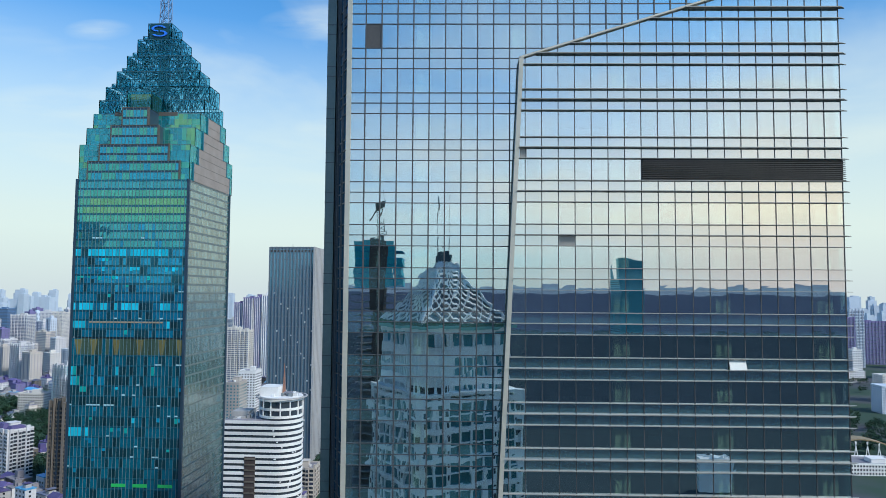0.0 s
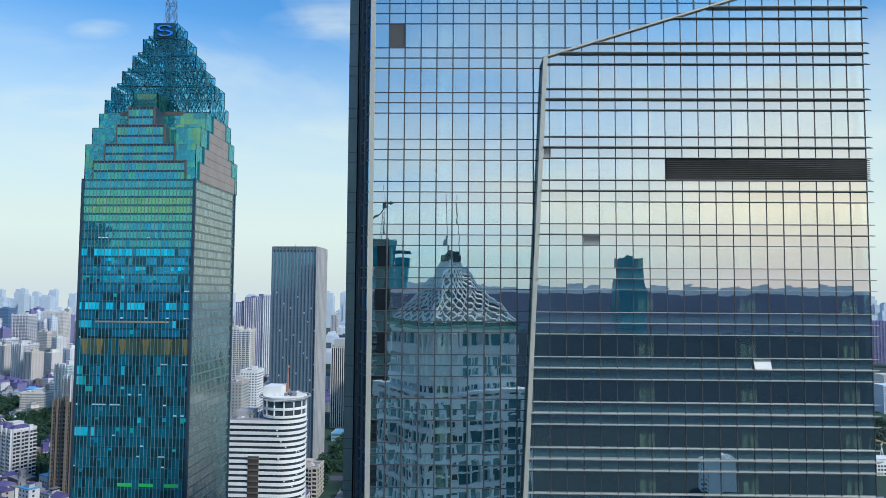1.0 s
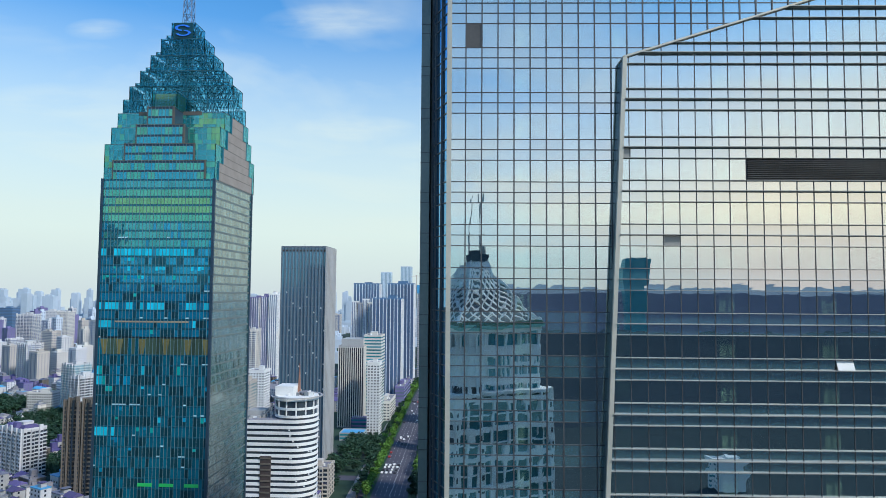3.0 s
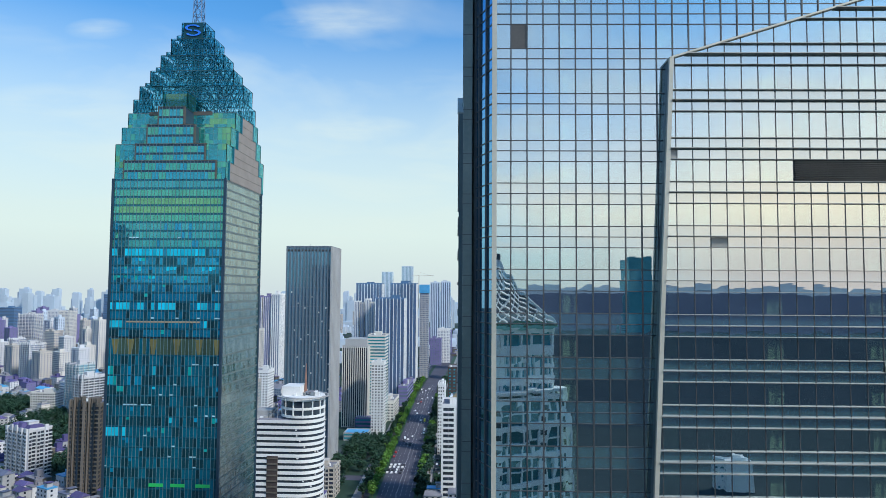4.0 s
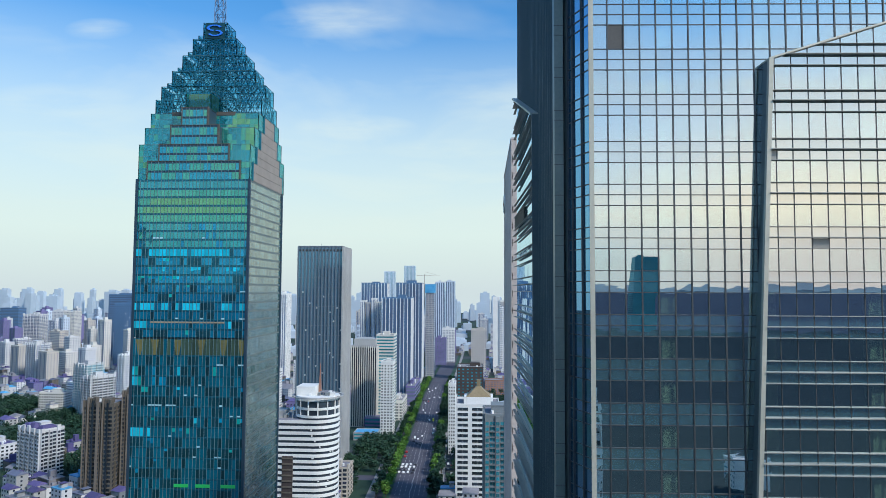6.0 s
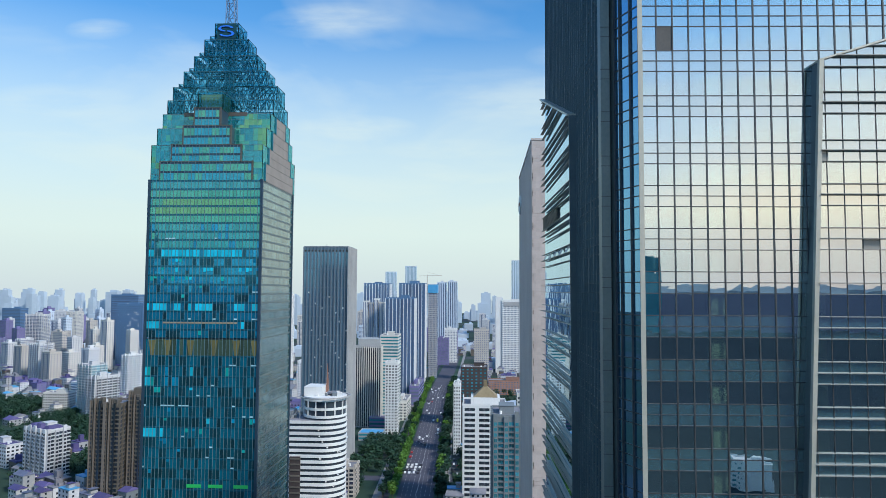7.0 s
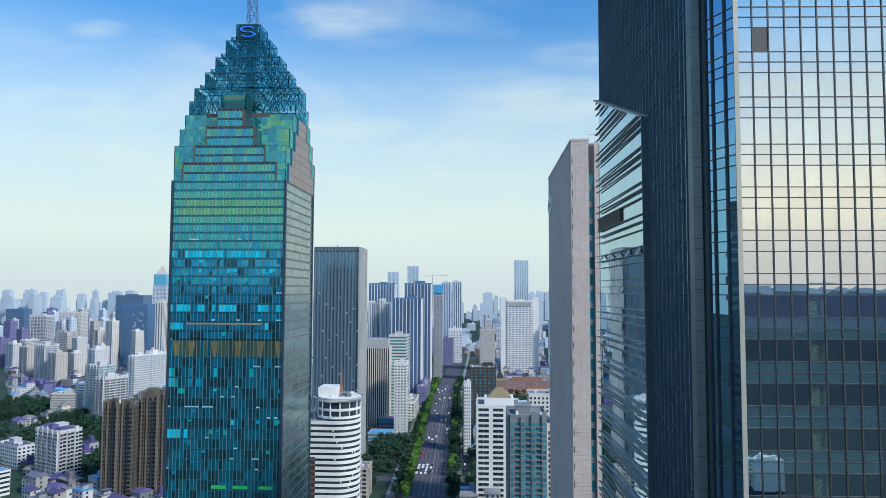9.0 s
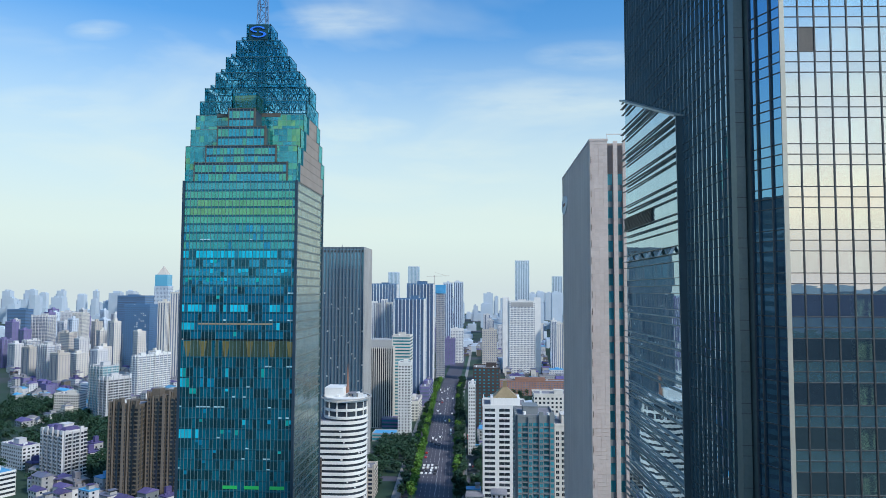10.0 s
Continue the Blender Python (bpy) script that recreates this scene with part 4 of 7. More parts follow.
    for a, back, top in ((18.1, 4.4, 199.1), (13.6, 8.6, 205.7), (9.2, 12.8, 213.2), (4.9, 17.0, 220.2)):
        sh = TCY - TY0 - back + 0.4
        part("setback_storey", Geo(O).box(TCX - a, TCX + a, TY0 + 0.3, TCY, lo, top), M["tower_band"], tower)
        part("setback_wall", Geo(O).box(TCX, TX1 + 0.2, TCY - sh, TCY + sh, lo, top), M["side_stone"], tower, "pale brown panelled side")
        for s in (-1, 1):
            part("setback_frame", Geo(O).box(TCX + s * (a + 0.2) - 0.25, TCX + s * (a + 0.2) + 0.25, TY0 - 0.15, TY0 + 1.2, lo, top + 0.4), M["frame_brown"], tower, "brown corner frame")
            part("setback_frame", Geo(O).box(TX1 - 2.2, TX1 + 0.35, TCY + s * (sh + 0.35) - 0.35, TCY + s * (sh + 0.35) + 0.35, lo, top + 0.4), M["frame_teal"], tower, "dark teal corner frame")
        n = 2
        m = round(2 * a / bay)
        for k in range(n):
            z0, z1 = lo + (top - lo) * k / n, lo + (top - lo) * (k + 1) / n
            part("spandrel_band", Geo(O).box(TCX - a, TCX + a, TY0 + 0.02, TY0 + 0.3, z1 - 0.85, z1), M["tower_band"], tower)
            part("panel_joint", Geo(O).box(TX1 + 0.1, TX1 + 0.24, TCY - sh, TCY + sh, z1 - 0.2, z1 - 0.04), M["frame_brown"], tower)
            for b in range(m):
                x0, x1 = TCX - a + 2 * a * b / m, TCX - a + 2 * a * (b + 1) / m
                # green panes here imitate patches of reflected sky
                w = noise.noise(Vector((b * 0.4, z0 * 0.3, 7.0)))
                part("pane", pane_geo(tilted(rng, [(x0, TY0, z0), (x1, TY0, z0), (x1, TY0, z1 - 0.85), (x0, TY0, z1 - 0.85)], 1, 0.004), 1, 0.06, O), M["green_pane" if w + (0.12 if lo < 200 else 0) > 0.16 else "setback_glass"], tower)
        for k in range(m + 1):
            x = TCX - a + 2 * a * k / m
            part("mullion", Geo(O).box(x - 0.08, x + 0.08, TY0 - 0.14, TY0 + 0.1, lo, top - 0.1), M["tower_mullion"], tower)
        part("setback_coping", Geo(O).box(TCX - a - 0.4, TCX + a + 0.4, TY0 - 0.1, TY0 + 1.0, top - 0.05, top + 0.25), M["frame_brown"], tower)
        lo = top

    # glass screens of the crown: an east-west slab, broad below, stepped above
    def screen(x0, x1, y0, y1, lo, top, mats, frame_mat, pick):
        bars = Geo(O)
        for (ax, ay), (bx, by) in (((x0, y0), (x1, y0)), ((x1, y0), (x1, y1)), ((x1, y1), (x0, y1)), ((x0, y1), (x0, y0))):
            cells = {m: Geo(O) for m in mats}
            n, rows = max(3, round(math.hypot(bx - ax, by - ay) / 1.75)), max(2, round((top - lo) / 2.3))
            for k in range(n):
                for r in range(rows):
                    p, q, za, zb = k / n, (k + 1) / n, lo + (top - lo) * r / rows, lo + (top - lo) * (r + 1) / rows
                    P, Q = (ax + (bx - ax) * p, ay + (by - ay) * p), (ax + (bx - ax) * q, ay + (by - ay) * q)
                    j = rng.gauss(0, 0.02)
                    cells[pick((P[0] + Q[0]) / 2 - TCX, ay == by == y0, (za + zb) / 2)].poly([(P[0] + j, P[1] + j, za), (Q[0] - j, Q[1] - j, za), (Q[0] + j, Q[1] + j, zb), (P[0] - j, P[1] - j, zb)])
            for k in range(n + 1):
                p = k / n
                bars.bar((ax + (bx - ax) * p, ay + (by - ay) * p, lo), (ax + (bx - ax) * p, ay + (by - ay) * p, top), 0.05 if 0 < k < n else 0.13)
            for r in range(rows + 1):
                z = lo + (top - lo) * r / rows
                bars.bar((ax, ay, z), (bx, by, z), 0.05 if 0 < r < rows else 0.12)
            for m, g in cells.items():
                if g.v:
                    part("screen_panes", g, M[m], tower, kind="stuff")
        part("screen_frame", bars, M[frame_mat], tower)

    # gold and green patches stand in for reflections on the lower screens
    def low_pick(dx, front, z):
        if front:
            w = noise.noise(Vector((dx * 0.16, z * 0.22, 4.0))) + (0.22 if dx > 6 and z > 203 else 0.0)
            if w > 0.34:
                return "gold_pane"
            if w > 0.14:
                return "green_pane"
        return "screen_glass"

    tiers = [(22.1, 22.4, 205.8), (22.1, 18.1, 213.4), (22.1, 13.6, 220.3), (22.1, 10.0, 227.0), (22.1, 5.4, 233.9), (17.7, 5.4, 240.5), (13.5, 5.3, 247.1), (9.3, 5.2, 254.1), (5.0, 5.0, 261.0)]
    lo = SHAFT
    for i, (h, d, top) in enumerate(tiers):
        if i < 3:
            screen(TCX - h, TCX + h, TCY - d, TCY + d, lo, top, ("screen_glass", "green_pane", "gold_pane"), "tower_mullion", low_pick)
            part("setback_core", Geo(O).box(TCX - h + 1.6, TCX + h - 1.6, TCY - d + 1.6, TCY + d - 1.6, lo, top - 0.3), M["crown_core"], tower)
            part("roof_deck", Geo(O).box(TCX - h + 0.1, TCX + h - 0.1, TCY - d + 0.1, TCY + d - 0.1, top - 0.25, top - 0.05), M["crown_core"], tower)
        else:
            screen(TCX - h, TCX + h, TCY - d, TCY + d, lo, top, ("crown_glass",), "crown_frame", lambda dx, front, z: "crown_glass")
            if 4 <= i < 8:
                hn = tiers[i + 1][0]
                screen(TCX - (h + hn) / 2, TCX + (h + hn) / 2, TCY - d + 0.4, TCY + d - 0.4, top, top + 1.5, ("crown_glass",), "crown_frame", lambda dx, front, z: "crown_glass")
        lo = top
    # the front arm above the storeys, and the olive lift head behind it
    screen(TCX - 4.9, TCX + 4.9, TY0 + 3.0, TCY - 10.0, 220.6, 227.6, ("crown_glass",), "crown_frame", lambda dx, front, z: "crown_glass")
    part("lift_head", Geo(O).box(TCX - 4.6, TCX + 4.6, TY0 + 5.0, TCY - 11, 220.6, 227.0), M["olive_panel"], tower, "olive lift head behind the glass")
    for a, b in ((-13.4, -4.9), (4.9, 12.6)):
        part("parapet", Geo(O).box(TCX + a, TCX + b, TCY - 13.75, TCY - 13.35, 219.4, 220.9), M["frame_brown"], tower, "dark brown parapet")
    # lattice inside: braced planes, hoops in the middle, raking struts
    for i, (h, d, top) in enumerate(tiers[3:], 3):
        lo, web = tiers[i - 1][2], Geo(O)
        for y in (TCY - d + 0.9, TCY + d - 0.9):
            n = max(3, round(2 * h / 3.0))
            for k in range(n):
                xa, xb = TCX - h + 0.7 + (2 * h - 1.4) * k / n, TCX - h + 0.7 + (2 * h - 1.4) * (k + 1) / n
                xm, zm = (xa + xb) / 2 + rng.uniform(-0.4, 0.4), (lo + top) / 2 + rng.uniform(-0.6, 0.6)
                w = rng.uniform(0.10, 0.24)
                web.bar((xa, y, lo), (xm, y, zm), w).bar((xb, y, lo), (xm, y, zm), w).bar((xm, y, zm), (xa, y, top), w).bar((xm, y, zm), (xb, y, top), w)
                web.bar((xa, y, lo), (xa, y, top), 0.12)
            web.bar((TCX - h, y, top - 0.3), (TCX + h, y, top - 0.3), 0.2).bar((TCX - h, y, (lo + top) / 2), (TCX + h, y, (lo + top) / 2), 0.1)
        for x in (TCX - h + 0.8, TCX + h - 0.8, TCX - h * 0.5, TCX + h * 0.5):
            n = max(2, round(2 * d / 3.0))
            for k in range(n):
                ya, yb = TCY - d + 0.9 + (2 * d - 1.8) * k / n, TCY - d + 0.9 + (2 * d - 1.8) * (k + 1) / n
                web.bar((x, ya, lo), (x, yb, top), 0.13).bar((x, yb, lo), (x, ya, top), 0.13)
        r = min(h * 0.8, 8.5)
        for y in (TCY - d + 1.6, TCY - d * 0.3):
            last = None
            for k in range(11):
                a = math.pi * k / 10
                p = (TCX + r * math.cos(a), y, lo + (top - lo) * 0.95 * math.sin(a))
                if last:
                    web.bar(last, p, 0.26)
                    web.bar(p, (TCX + 0.45 * r * math.cos(a), y, lo), 0.12)
                last = p
        for k in range(10):
            a, sw = rng.uniform(0, 6.28), rng.choice((-0.6, -0.3, 0.3, 0.6))
            web.bar((TCX + 0.8 * h * math.cos(a), TCY + 0.8 * d * math.sin(a), lo), (TCX + 0.85 * h * math.cos(a + sw), TCY + 0.85 * d * math.sin(a + sw), top), rng.uniform(0.14, 0.3))
        part("truss", web, M["lattice"], tower, "dark steel lattice inside the crown")
        part("crown_core", Geo(O).box(TCX - 1.7, TCX + 1.7, TCY - 1.7, TCY + 1.7, lo, top), M["crown_core"], tower)
    # sign: two interlocked rounded strokes
    yf = TCY - 5.0 - 0.75
    part("sign_panel", Geo(O).box(TCX - 4.1, TCX + 4.1, yf + 0.4, yf + 0.62, 254.4, 260.8), M["sign_back"], tower, "dark teal panel behind the emblem")
    for cx, cz, a0, a1 in ((TCX - 0.2, 258.7, 0.2, 4.6), (TCX + 0.2, 256.5, -2.9, 1.5)):
        sign, n, rim = Geo(O), 10, []
        for k in range(n + 1):
            a = a0 + (a1 - a0) * k / n
            for r, y in ((0.78, yf), (1.2, yf), (1.2, yf + 0.3), (0.78, yf + 0.3)):
                rim.append((cx + 2.7 * r * math.cos(a) - O[0], y - O[1], cz + 1.1 * r * math.sin(a)))
        sign.v = rim
        for k in range(n):
            for q in range(4):
                p = (q + 1) % 4
                sign.f.append((4 * k + q, 4 * k + p, 4 * k + 4 + p, 4 * k + 4 + q))
        sign.f += [(3, 2, 1, 0), (4 * n, 4 * n + 1, 4 * n + 2, 4 * n + 3)]
        sign.mi = [0] * len(sign.f)
        part("sign_stroke", sign, M["sign_blue"], tower, "blue curved emblem stroke")
    mast = Geo(O)
    for k in range(14):
        za, zb = 261.0 + 5 * k, 266.0 + 5 * k
        wa, wb = 1.9 - 0.1 * k, 1.9 - 0.1 * (k + 1)
        c = [(-1, -1), (1, -1), (1, 1), (-1, 1)]
        for i in range(4):
            a, b = c[i], c[(i + 1) % 4]
            mast.bar((TCX + a[0] * wa, TCY + a[1] * wa, za), (TCX + a[0] * wb, TCY + a[1] * wb, zb), 0.16)
            mast.bar((TCX + a[0] * wa, TCY + a[1] * wa, za), (TCX + b[0] * wb, TCY + b[1] * wb, zb), 0.1)
            mast.bar((TCX + b[0] * wa, TCY + b[1] * wa, za), (TCX + a[0] * wb, TCY + a[1] * wb, zb), 0.1)
            mast.bar((TCX + a[0] * wb, TCY + a[1] * wb, zb), (TCX + b[0] * wb, TCY + b[1] * wb, zb), 0.1)
    part("mast", mast, M["mast"], tower, "grey steel lattice mast")


build_stepped_tower()

# ---- city blocks ----
TAKEN = []
MESHES = {}


def window_mesh(w, h, axis, win, frame_mat):
    """A framed pane that stands in a wall: shared by all windows of its size."""
    key = (round(w, 2), round(h, 2), axis, win, frame_mat)
    if key not in MESHES:
        g = Geo()
        f, d = 0.12, 0.1

        def b(a0, a1, z0, z1, depth, mi):
            if axis == "x":
                g.box(-depth, 0.02, a0, a1, z0, z1, mi)
            elif axis == "X":
                g.box(-0.02, depth, a0, a1, z0, z1, mi)
            else:
                g.box(a0, a1, -depth, 0.02, z0, z1, mi)

        b(-w / 2, w / 2, 0, h, d * 0.4, 0)
        b(-w / 2, w / 2, -f, 0, d * 2, 1)
        b(-w / 2, w / 2, h, h + f * 0.7, d * 1.4, 1)
        b(-0.04, 0.04, 0, h, d, 1)
        MESHES[key] = g.mesh("window", M[win], M[frame_mat])
    return MESHES[key]


def block(name, label, x0, x1, y0, y1, h, wall="white", win="window", bay=3.4, fh=3.1, ww=0.55, wh=0.5, mode="grid", single=False,
          roof="roof_grey", band=0.5, side=None, category="building", group="", ribs=0.0, hut=True, base=0.0, rz=0.0, rib="white"):
    """A city building on a rectangle, with its storeys on the front and on the side that the walk shows."""
    TAKEN.append((x0, x1, y0, y1))
    # beyond this distance the glass colour is lightened in place of haze
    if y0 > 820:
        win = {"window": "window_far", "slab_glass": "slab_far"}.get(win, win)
    cx, cy = (x0 + x1) / 2, (y0 + y1) / 2
    O = (cx, cy, 0)
    rng = random.Random(int(x0 * 7 + y0 * 13 + h))
    ob = thing(name, label, category, pose(cx, cy, 0, 0, 0, rz), group)
    part("wall", Geo(O).box(x0, x1, y0, y1, 0, h), M[wall], ob)
    r = Geo(O)
    for a in ((x0 - 0.15, x1 + 0.15, y0 - 0.15, y0 + 0.35), (x0 - 0.15, x1 + 0.15, y1 - 0.35, y1 + 0.15), (x0 - 0.15, x0 + 0.35, y0, y1), (x1 - 0.35, x1 + 0.15, y0, y1)):
        r.box(*a, h - 0.2, h + 1.1)
    part("parapet", r, M[wall], ob)
    part("roof", Geo(O).box(x0 + 0.35, x1 - 0.35, y0 + 0.35, y1 - 0.35, h, h + 0.12), M[roof], ob)
    if hut:
        w, d = (x1 - x0) * rng.uniform(0.22, 0.4), (y1 - y0) * rng.uniform(0.25, 0.45)
        hx, hy, hh = cx + (x1 - x0) * rng.uniform(-0.2, 0.2), cy + (y1 - y0) * rng.uniform(-0.15, 0.15), rng.uniform(2.6, 5.0)
        part("stair_head", Geo(O).box(hx - w / 2, hx + w / 2, hy - d / 2, hy + d / 2, h + 0.1, h + hh).box(hx - w / 2 - 0.3, hx + w / 2 + 0.3, hy - d / 2 - 0.3, hy + d / 2 + 0.3, h + hh, h + hh + 0.25), M[wall], ob)
        tanks = Geo(O)
        for k in range(rng.randint(1, 4)):
            tx, ty = rng.uniform(x0 + 2, x1 - 2), rng.uniform(y0 + 1, y1 - 1)
            tanks.prism(ring_pts(tx, ty, 0.9, 7), h + 0.1, h + rng.uniform(1.5, 2.4))
        part("roof_tanks", tanks, M["white"], ob)
    if side is None:
        side = "X" if cx < -20 else "x"
    faces = [("y", y0, x0, x1), (side, x0 if side == "x" else x1, y0, y1)]
    nf = max(1, int((h - base) / fh))
    joined = Geo(O)
    room = 130
    for axis, plane, a0, a1 in faces:
        n = max(1, round((a1 - a0) / bay))
        step = (a1 - a0) / n

        def face_box(g, p0, p1, z0, z1, out, inn=0.02, mi=0):
            if axis == "y":
                g.box(p0, p1, plane - out, plane + inn, z0, z1, mi)
            elif axis == "x":
                g.box(plane - out, plane + inn, p0, p1, z0, z1, mi)
            else:
                g.box(plane - inn, plane + out, p0, p1, z0, z1, mi)

        if mode == "grid":
            for f in range(nf):
                z = base + fh * f + fh * (1 - wh) * 0.6
                for k in range(n):
                    c = a0 + step * (k + 0.5)
                    if single and room > 0 and axis == "y" and z > h - 62:
                        room -= 1
                        w = part("window", window_mesh(step * ww, fh * wh, axis, win, wall), None, ob)
                        w.location = (c - cx, plane - cy, z) if axis == "y" else (plane - cx, c - cy, z)
                    else:
                        face_box(joined, c - step * ww / 2, c + step * ww / 2, z, z + fh * wh, 0.06)
        elif mode == "ribbon":
            for f in range(nf):
                g = Geo(O) if single else joined
                z = base + fh * f + fh * (1 - band)
                face_box(g, a0 + 0.3, a1 - 0.3, z, z + fh * band, 0.05)
                if single:
                    part("window_band", g, M[win], ob)
        elif mode == "strip":
            for k in range(n):
                c = a0 + step * (k + 0.5)
                g = Geo(O) if single else joined
                face_box(g, c - step * ww / 2, c + step * ww / 2, base + 1, h - fh * 0.4, 0.05)
                if single:
                    part("glass_strip", g, M[win], ob)
        elif mode == "flats":
            # bays that stand forward, with balconies between them
            for k in range(n):
                c = a0 + step * (k + 0.5)
                if k % 2 == 0:
                    g = Geo(O)
                    face_box(g, c - step * 0.42, c + step * 0.42, 0.0, h + rng.choice((0, 1.5, 3)), 1.1)
                    part("bay", g, M[wall], ob)
                for f in range(nf):
                    z = base + fh * f + 0.8
                    o = 1.16 if k % 2 == 0 else 0.05
                    wd = step * (0.6 if k % 2 == 0 else 0.94)
                    if single and room > 0 and axis == "y":
                        room -= 1
                        w = part("window", window_mesh(wd, fh * 0.6, axis, win, wall), None, ob)
                        s = -1 if axis in "xy" else 1
                        w.location = (c - cx, plane - cy + s * (o - 0.06), z) if axis == "y" else (plane - cx + s * (o - 0.06), c - cy, z)
                    else:
                        face_box(joined, c - wd / 2, c + wd / 2, z, z + fh * 0.6, o, 0.02 - o + 0.1 if k % 2 == 0 else 0.02)
                if k % 2 == 1:
                    g = Geo(O)
                    for f in range(nf):
                        z = base + fh * f
                        face_box(g, c - step * 0.5, c + step * 0.5, z, z + 0.15, 1.2)
                        face_box(g, c - step * 0.5, c + step * 0.5, z + 0.15, z + 0.6, 1.2, -1.1)
                    part("balcony_column", g, M[wall], ob, kind="stuff")
        if ribs:
            for k in range(n + 1):
                c = a0 + step * k
                g = Geo(O)
                face_box(g, c - ribs / 2, c + ribs / 2, 0, h, 0.45)
                part("rib", g, M[rib], ob)
    if joined.v:
        part("glazing", joined, M[win], ob, kind="stuff")
    return ob


def roof_box(ob, x0, x1, y0, y1, z0, z1, mat, name="roof_storey"):
    o = ob.location
    return part(name, Geo((o.x, o.y, 0)).box(x0, x1, y0, y1, z0, z1), M[mat], ob)


# granite slab tower behind the glass tower (turned with the street grid)
def build_granite_tower():
    x0, x1, y0, y1, h = -16.3, 20.0, 158.5, 214.0, 184.8
    O = ((x0 + x1) / 2, (y0 + y1) / 2, 0)
    TAKEN.append((x0, x1, y0, y1))
    ob = thing("granite_tower", "grey-pink granite slab tower with narrow dark window strips", "skyscraper", pose(*O))
    part("wall", Geo(O).box(x0 + 0.3, x1, y0 + 1.0, y1, 0, h - 0.4), M["stone_dark"], ob)
    # end wall: two granite piers and glass strips between
    strips = [(x0, x0 + 4.1, "stone"), (x0 + 4.1, x0 + 5.4, "window"), (x0 + 5.4, x0 + 6.4, "stone"), (x0 + 6.4, x0 + 7.6, "window"), (x0 + 7.6, x0 + 8.6, "stone"), (x0 + 8.6, x1, "window")]
    for a, b, m in strips:
        if m == "stone":
            ph = 0.86
            rows = int(h / ph)
            n = max(1, round((b - a) / 1.02))
            joints = part("pier", Geo(O).box(a + 0.02, b - 0.02, y0 + 0.05, y0 + 0.4, 0, h), M["stone_rib"], ob)
            low = Geo(O)
            for r in range(rows):
                for k in range(n):
                    s = (b - a) / n
                    z0, z1 = h - (r + 1) * ph + 0.02, h - r * ph - 0.02
                    if z0 > 142 and a < x0 + 0.1:
                        part("granite_panel", Geo(O).box(a + s * k + 0.02, a + s * (k + 1) - 0.02, y0, y0 + 0.1, z0, z1), M["stone"], joints)
                    else:
                        low.box(a + s * k + 0.02, a + s * (k + 1) - 0.02, y0, y0 + 0.1, z0, z1)
            if low.v:
                part("granite_panels", low, M["stone"], joints, kind="stuff")
        else:
            for f in range(int((h - 6) / 3.9)):
                z = 2 + f * 3.9
                part("window", Geo(O).box(a + 0.1, b - 0.1, y0 + 0.7, y0 + 0.8, z + 0.9, z + 3.5), M["window_teal"], ob)
                part("floor_band", Geo(O).box(a, b, y0 + 0.5, y0 + 0.9, z - 0.4, z + 0.9), M["grey_dark"], ob)
    # long west wall: upright granite ribs over dark recesses
    n = 46
    for k in range(n + 1):
        y = y0 + 0.6 + (y1 - y0 - 1.0) * k / n
        part("rib", Geo(O).box(x0, x0 + 0.5, y - 0.28, y + 0.28, 0, h), M["stone_rib"], ob)
    for f in range(int(h / 3.9)):
        part("floor_band", Geo(O).box(x0 + 0.18, x0 + 0.4, y0, y1, f * 3.9, f * 3.9 + 1.6), M["stone_dark"], ob)
    part("coping", Geo(O).box(x0 - 0.1, x0 + 4.2, y0 - 0.1, y1, h, h + 0.5), M["stone"], ob)
    part("roof_rail", Geo(O).bar((x0 + 4.2, y0 + 2, h + 2), (x0 + 12, y0 + 2, h + 2), 0.15).bar((x0 + 4.4, y0 + 2, h), (x0 + 4.4, y0 + 2, h + 2), 0.12).bar((x0 + 8, y0 + 2, h - 1), (x0 + 8, y0 + 2, h + 2), 0.12).bar((x0 + 12, y0 + 2, h - 1), (x0 + 12, y0 + 2, h + 2), 0.12), M["white"], ob)
    disc = Geo(O)
    n = 24
    disc.v, k = [], 0
    ring = [(x0 - 0.3, y1 - 6.8 + 6.3 * math.cos(2 * math.pi * i / n), h - 9.0 + 2.7 * math.sin(2 * math.pi * i / n)) for i in range(n)]
    disc.poly(list(reversed(ring)))
    back = [(x0 + 0.1, p[1], p[2]) for p in ring]
    for i in range(n):
        j = (i + 1) % n
        disc.poly([ring[i], ring[j], back[j], back[i]])
    emblem = part("emblem", disc, M["white"], ob, "round white emblem disc")
    bar = Geo(O)
    bar.box(x0 - 0.38, x0 - 0.29, y1 - 9.5, y1 - 4.1, h - 9.4, h - 8.6)
    part("emblem_mark", bar, M["roof_red"], emblem)


build_granite_tower()


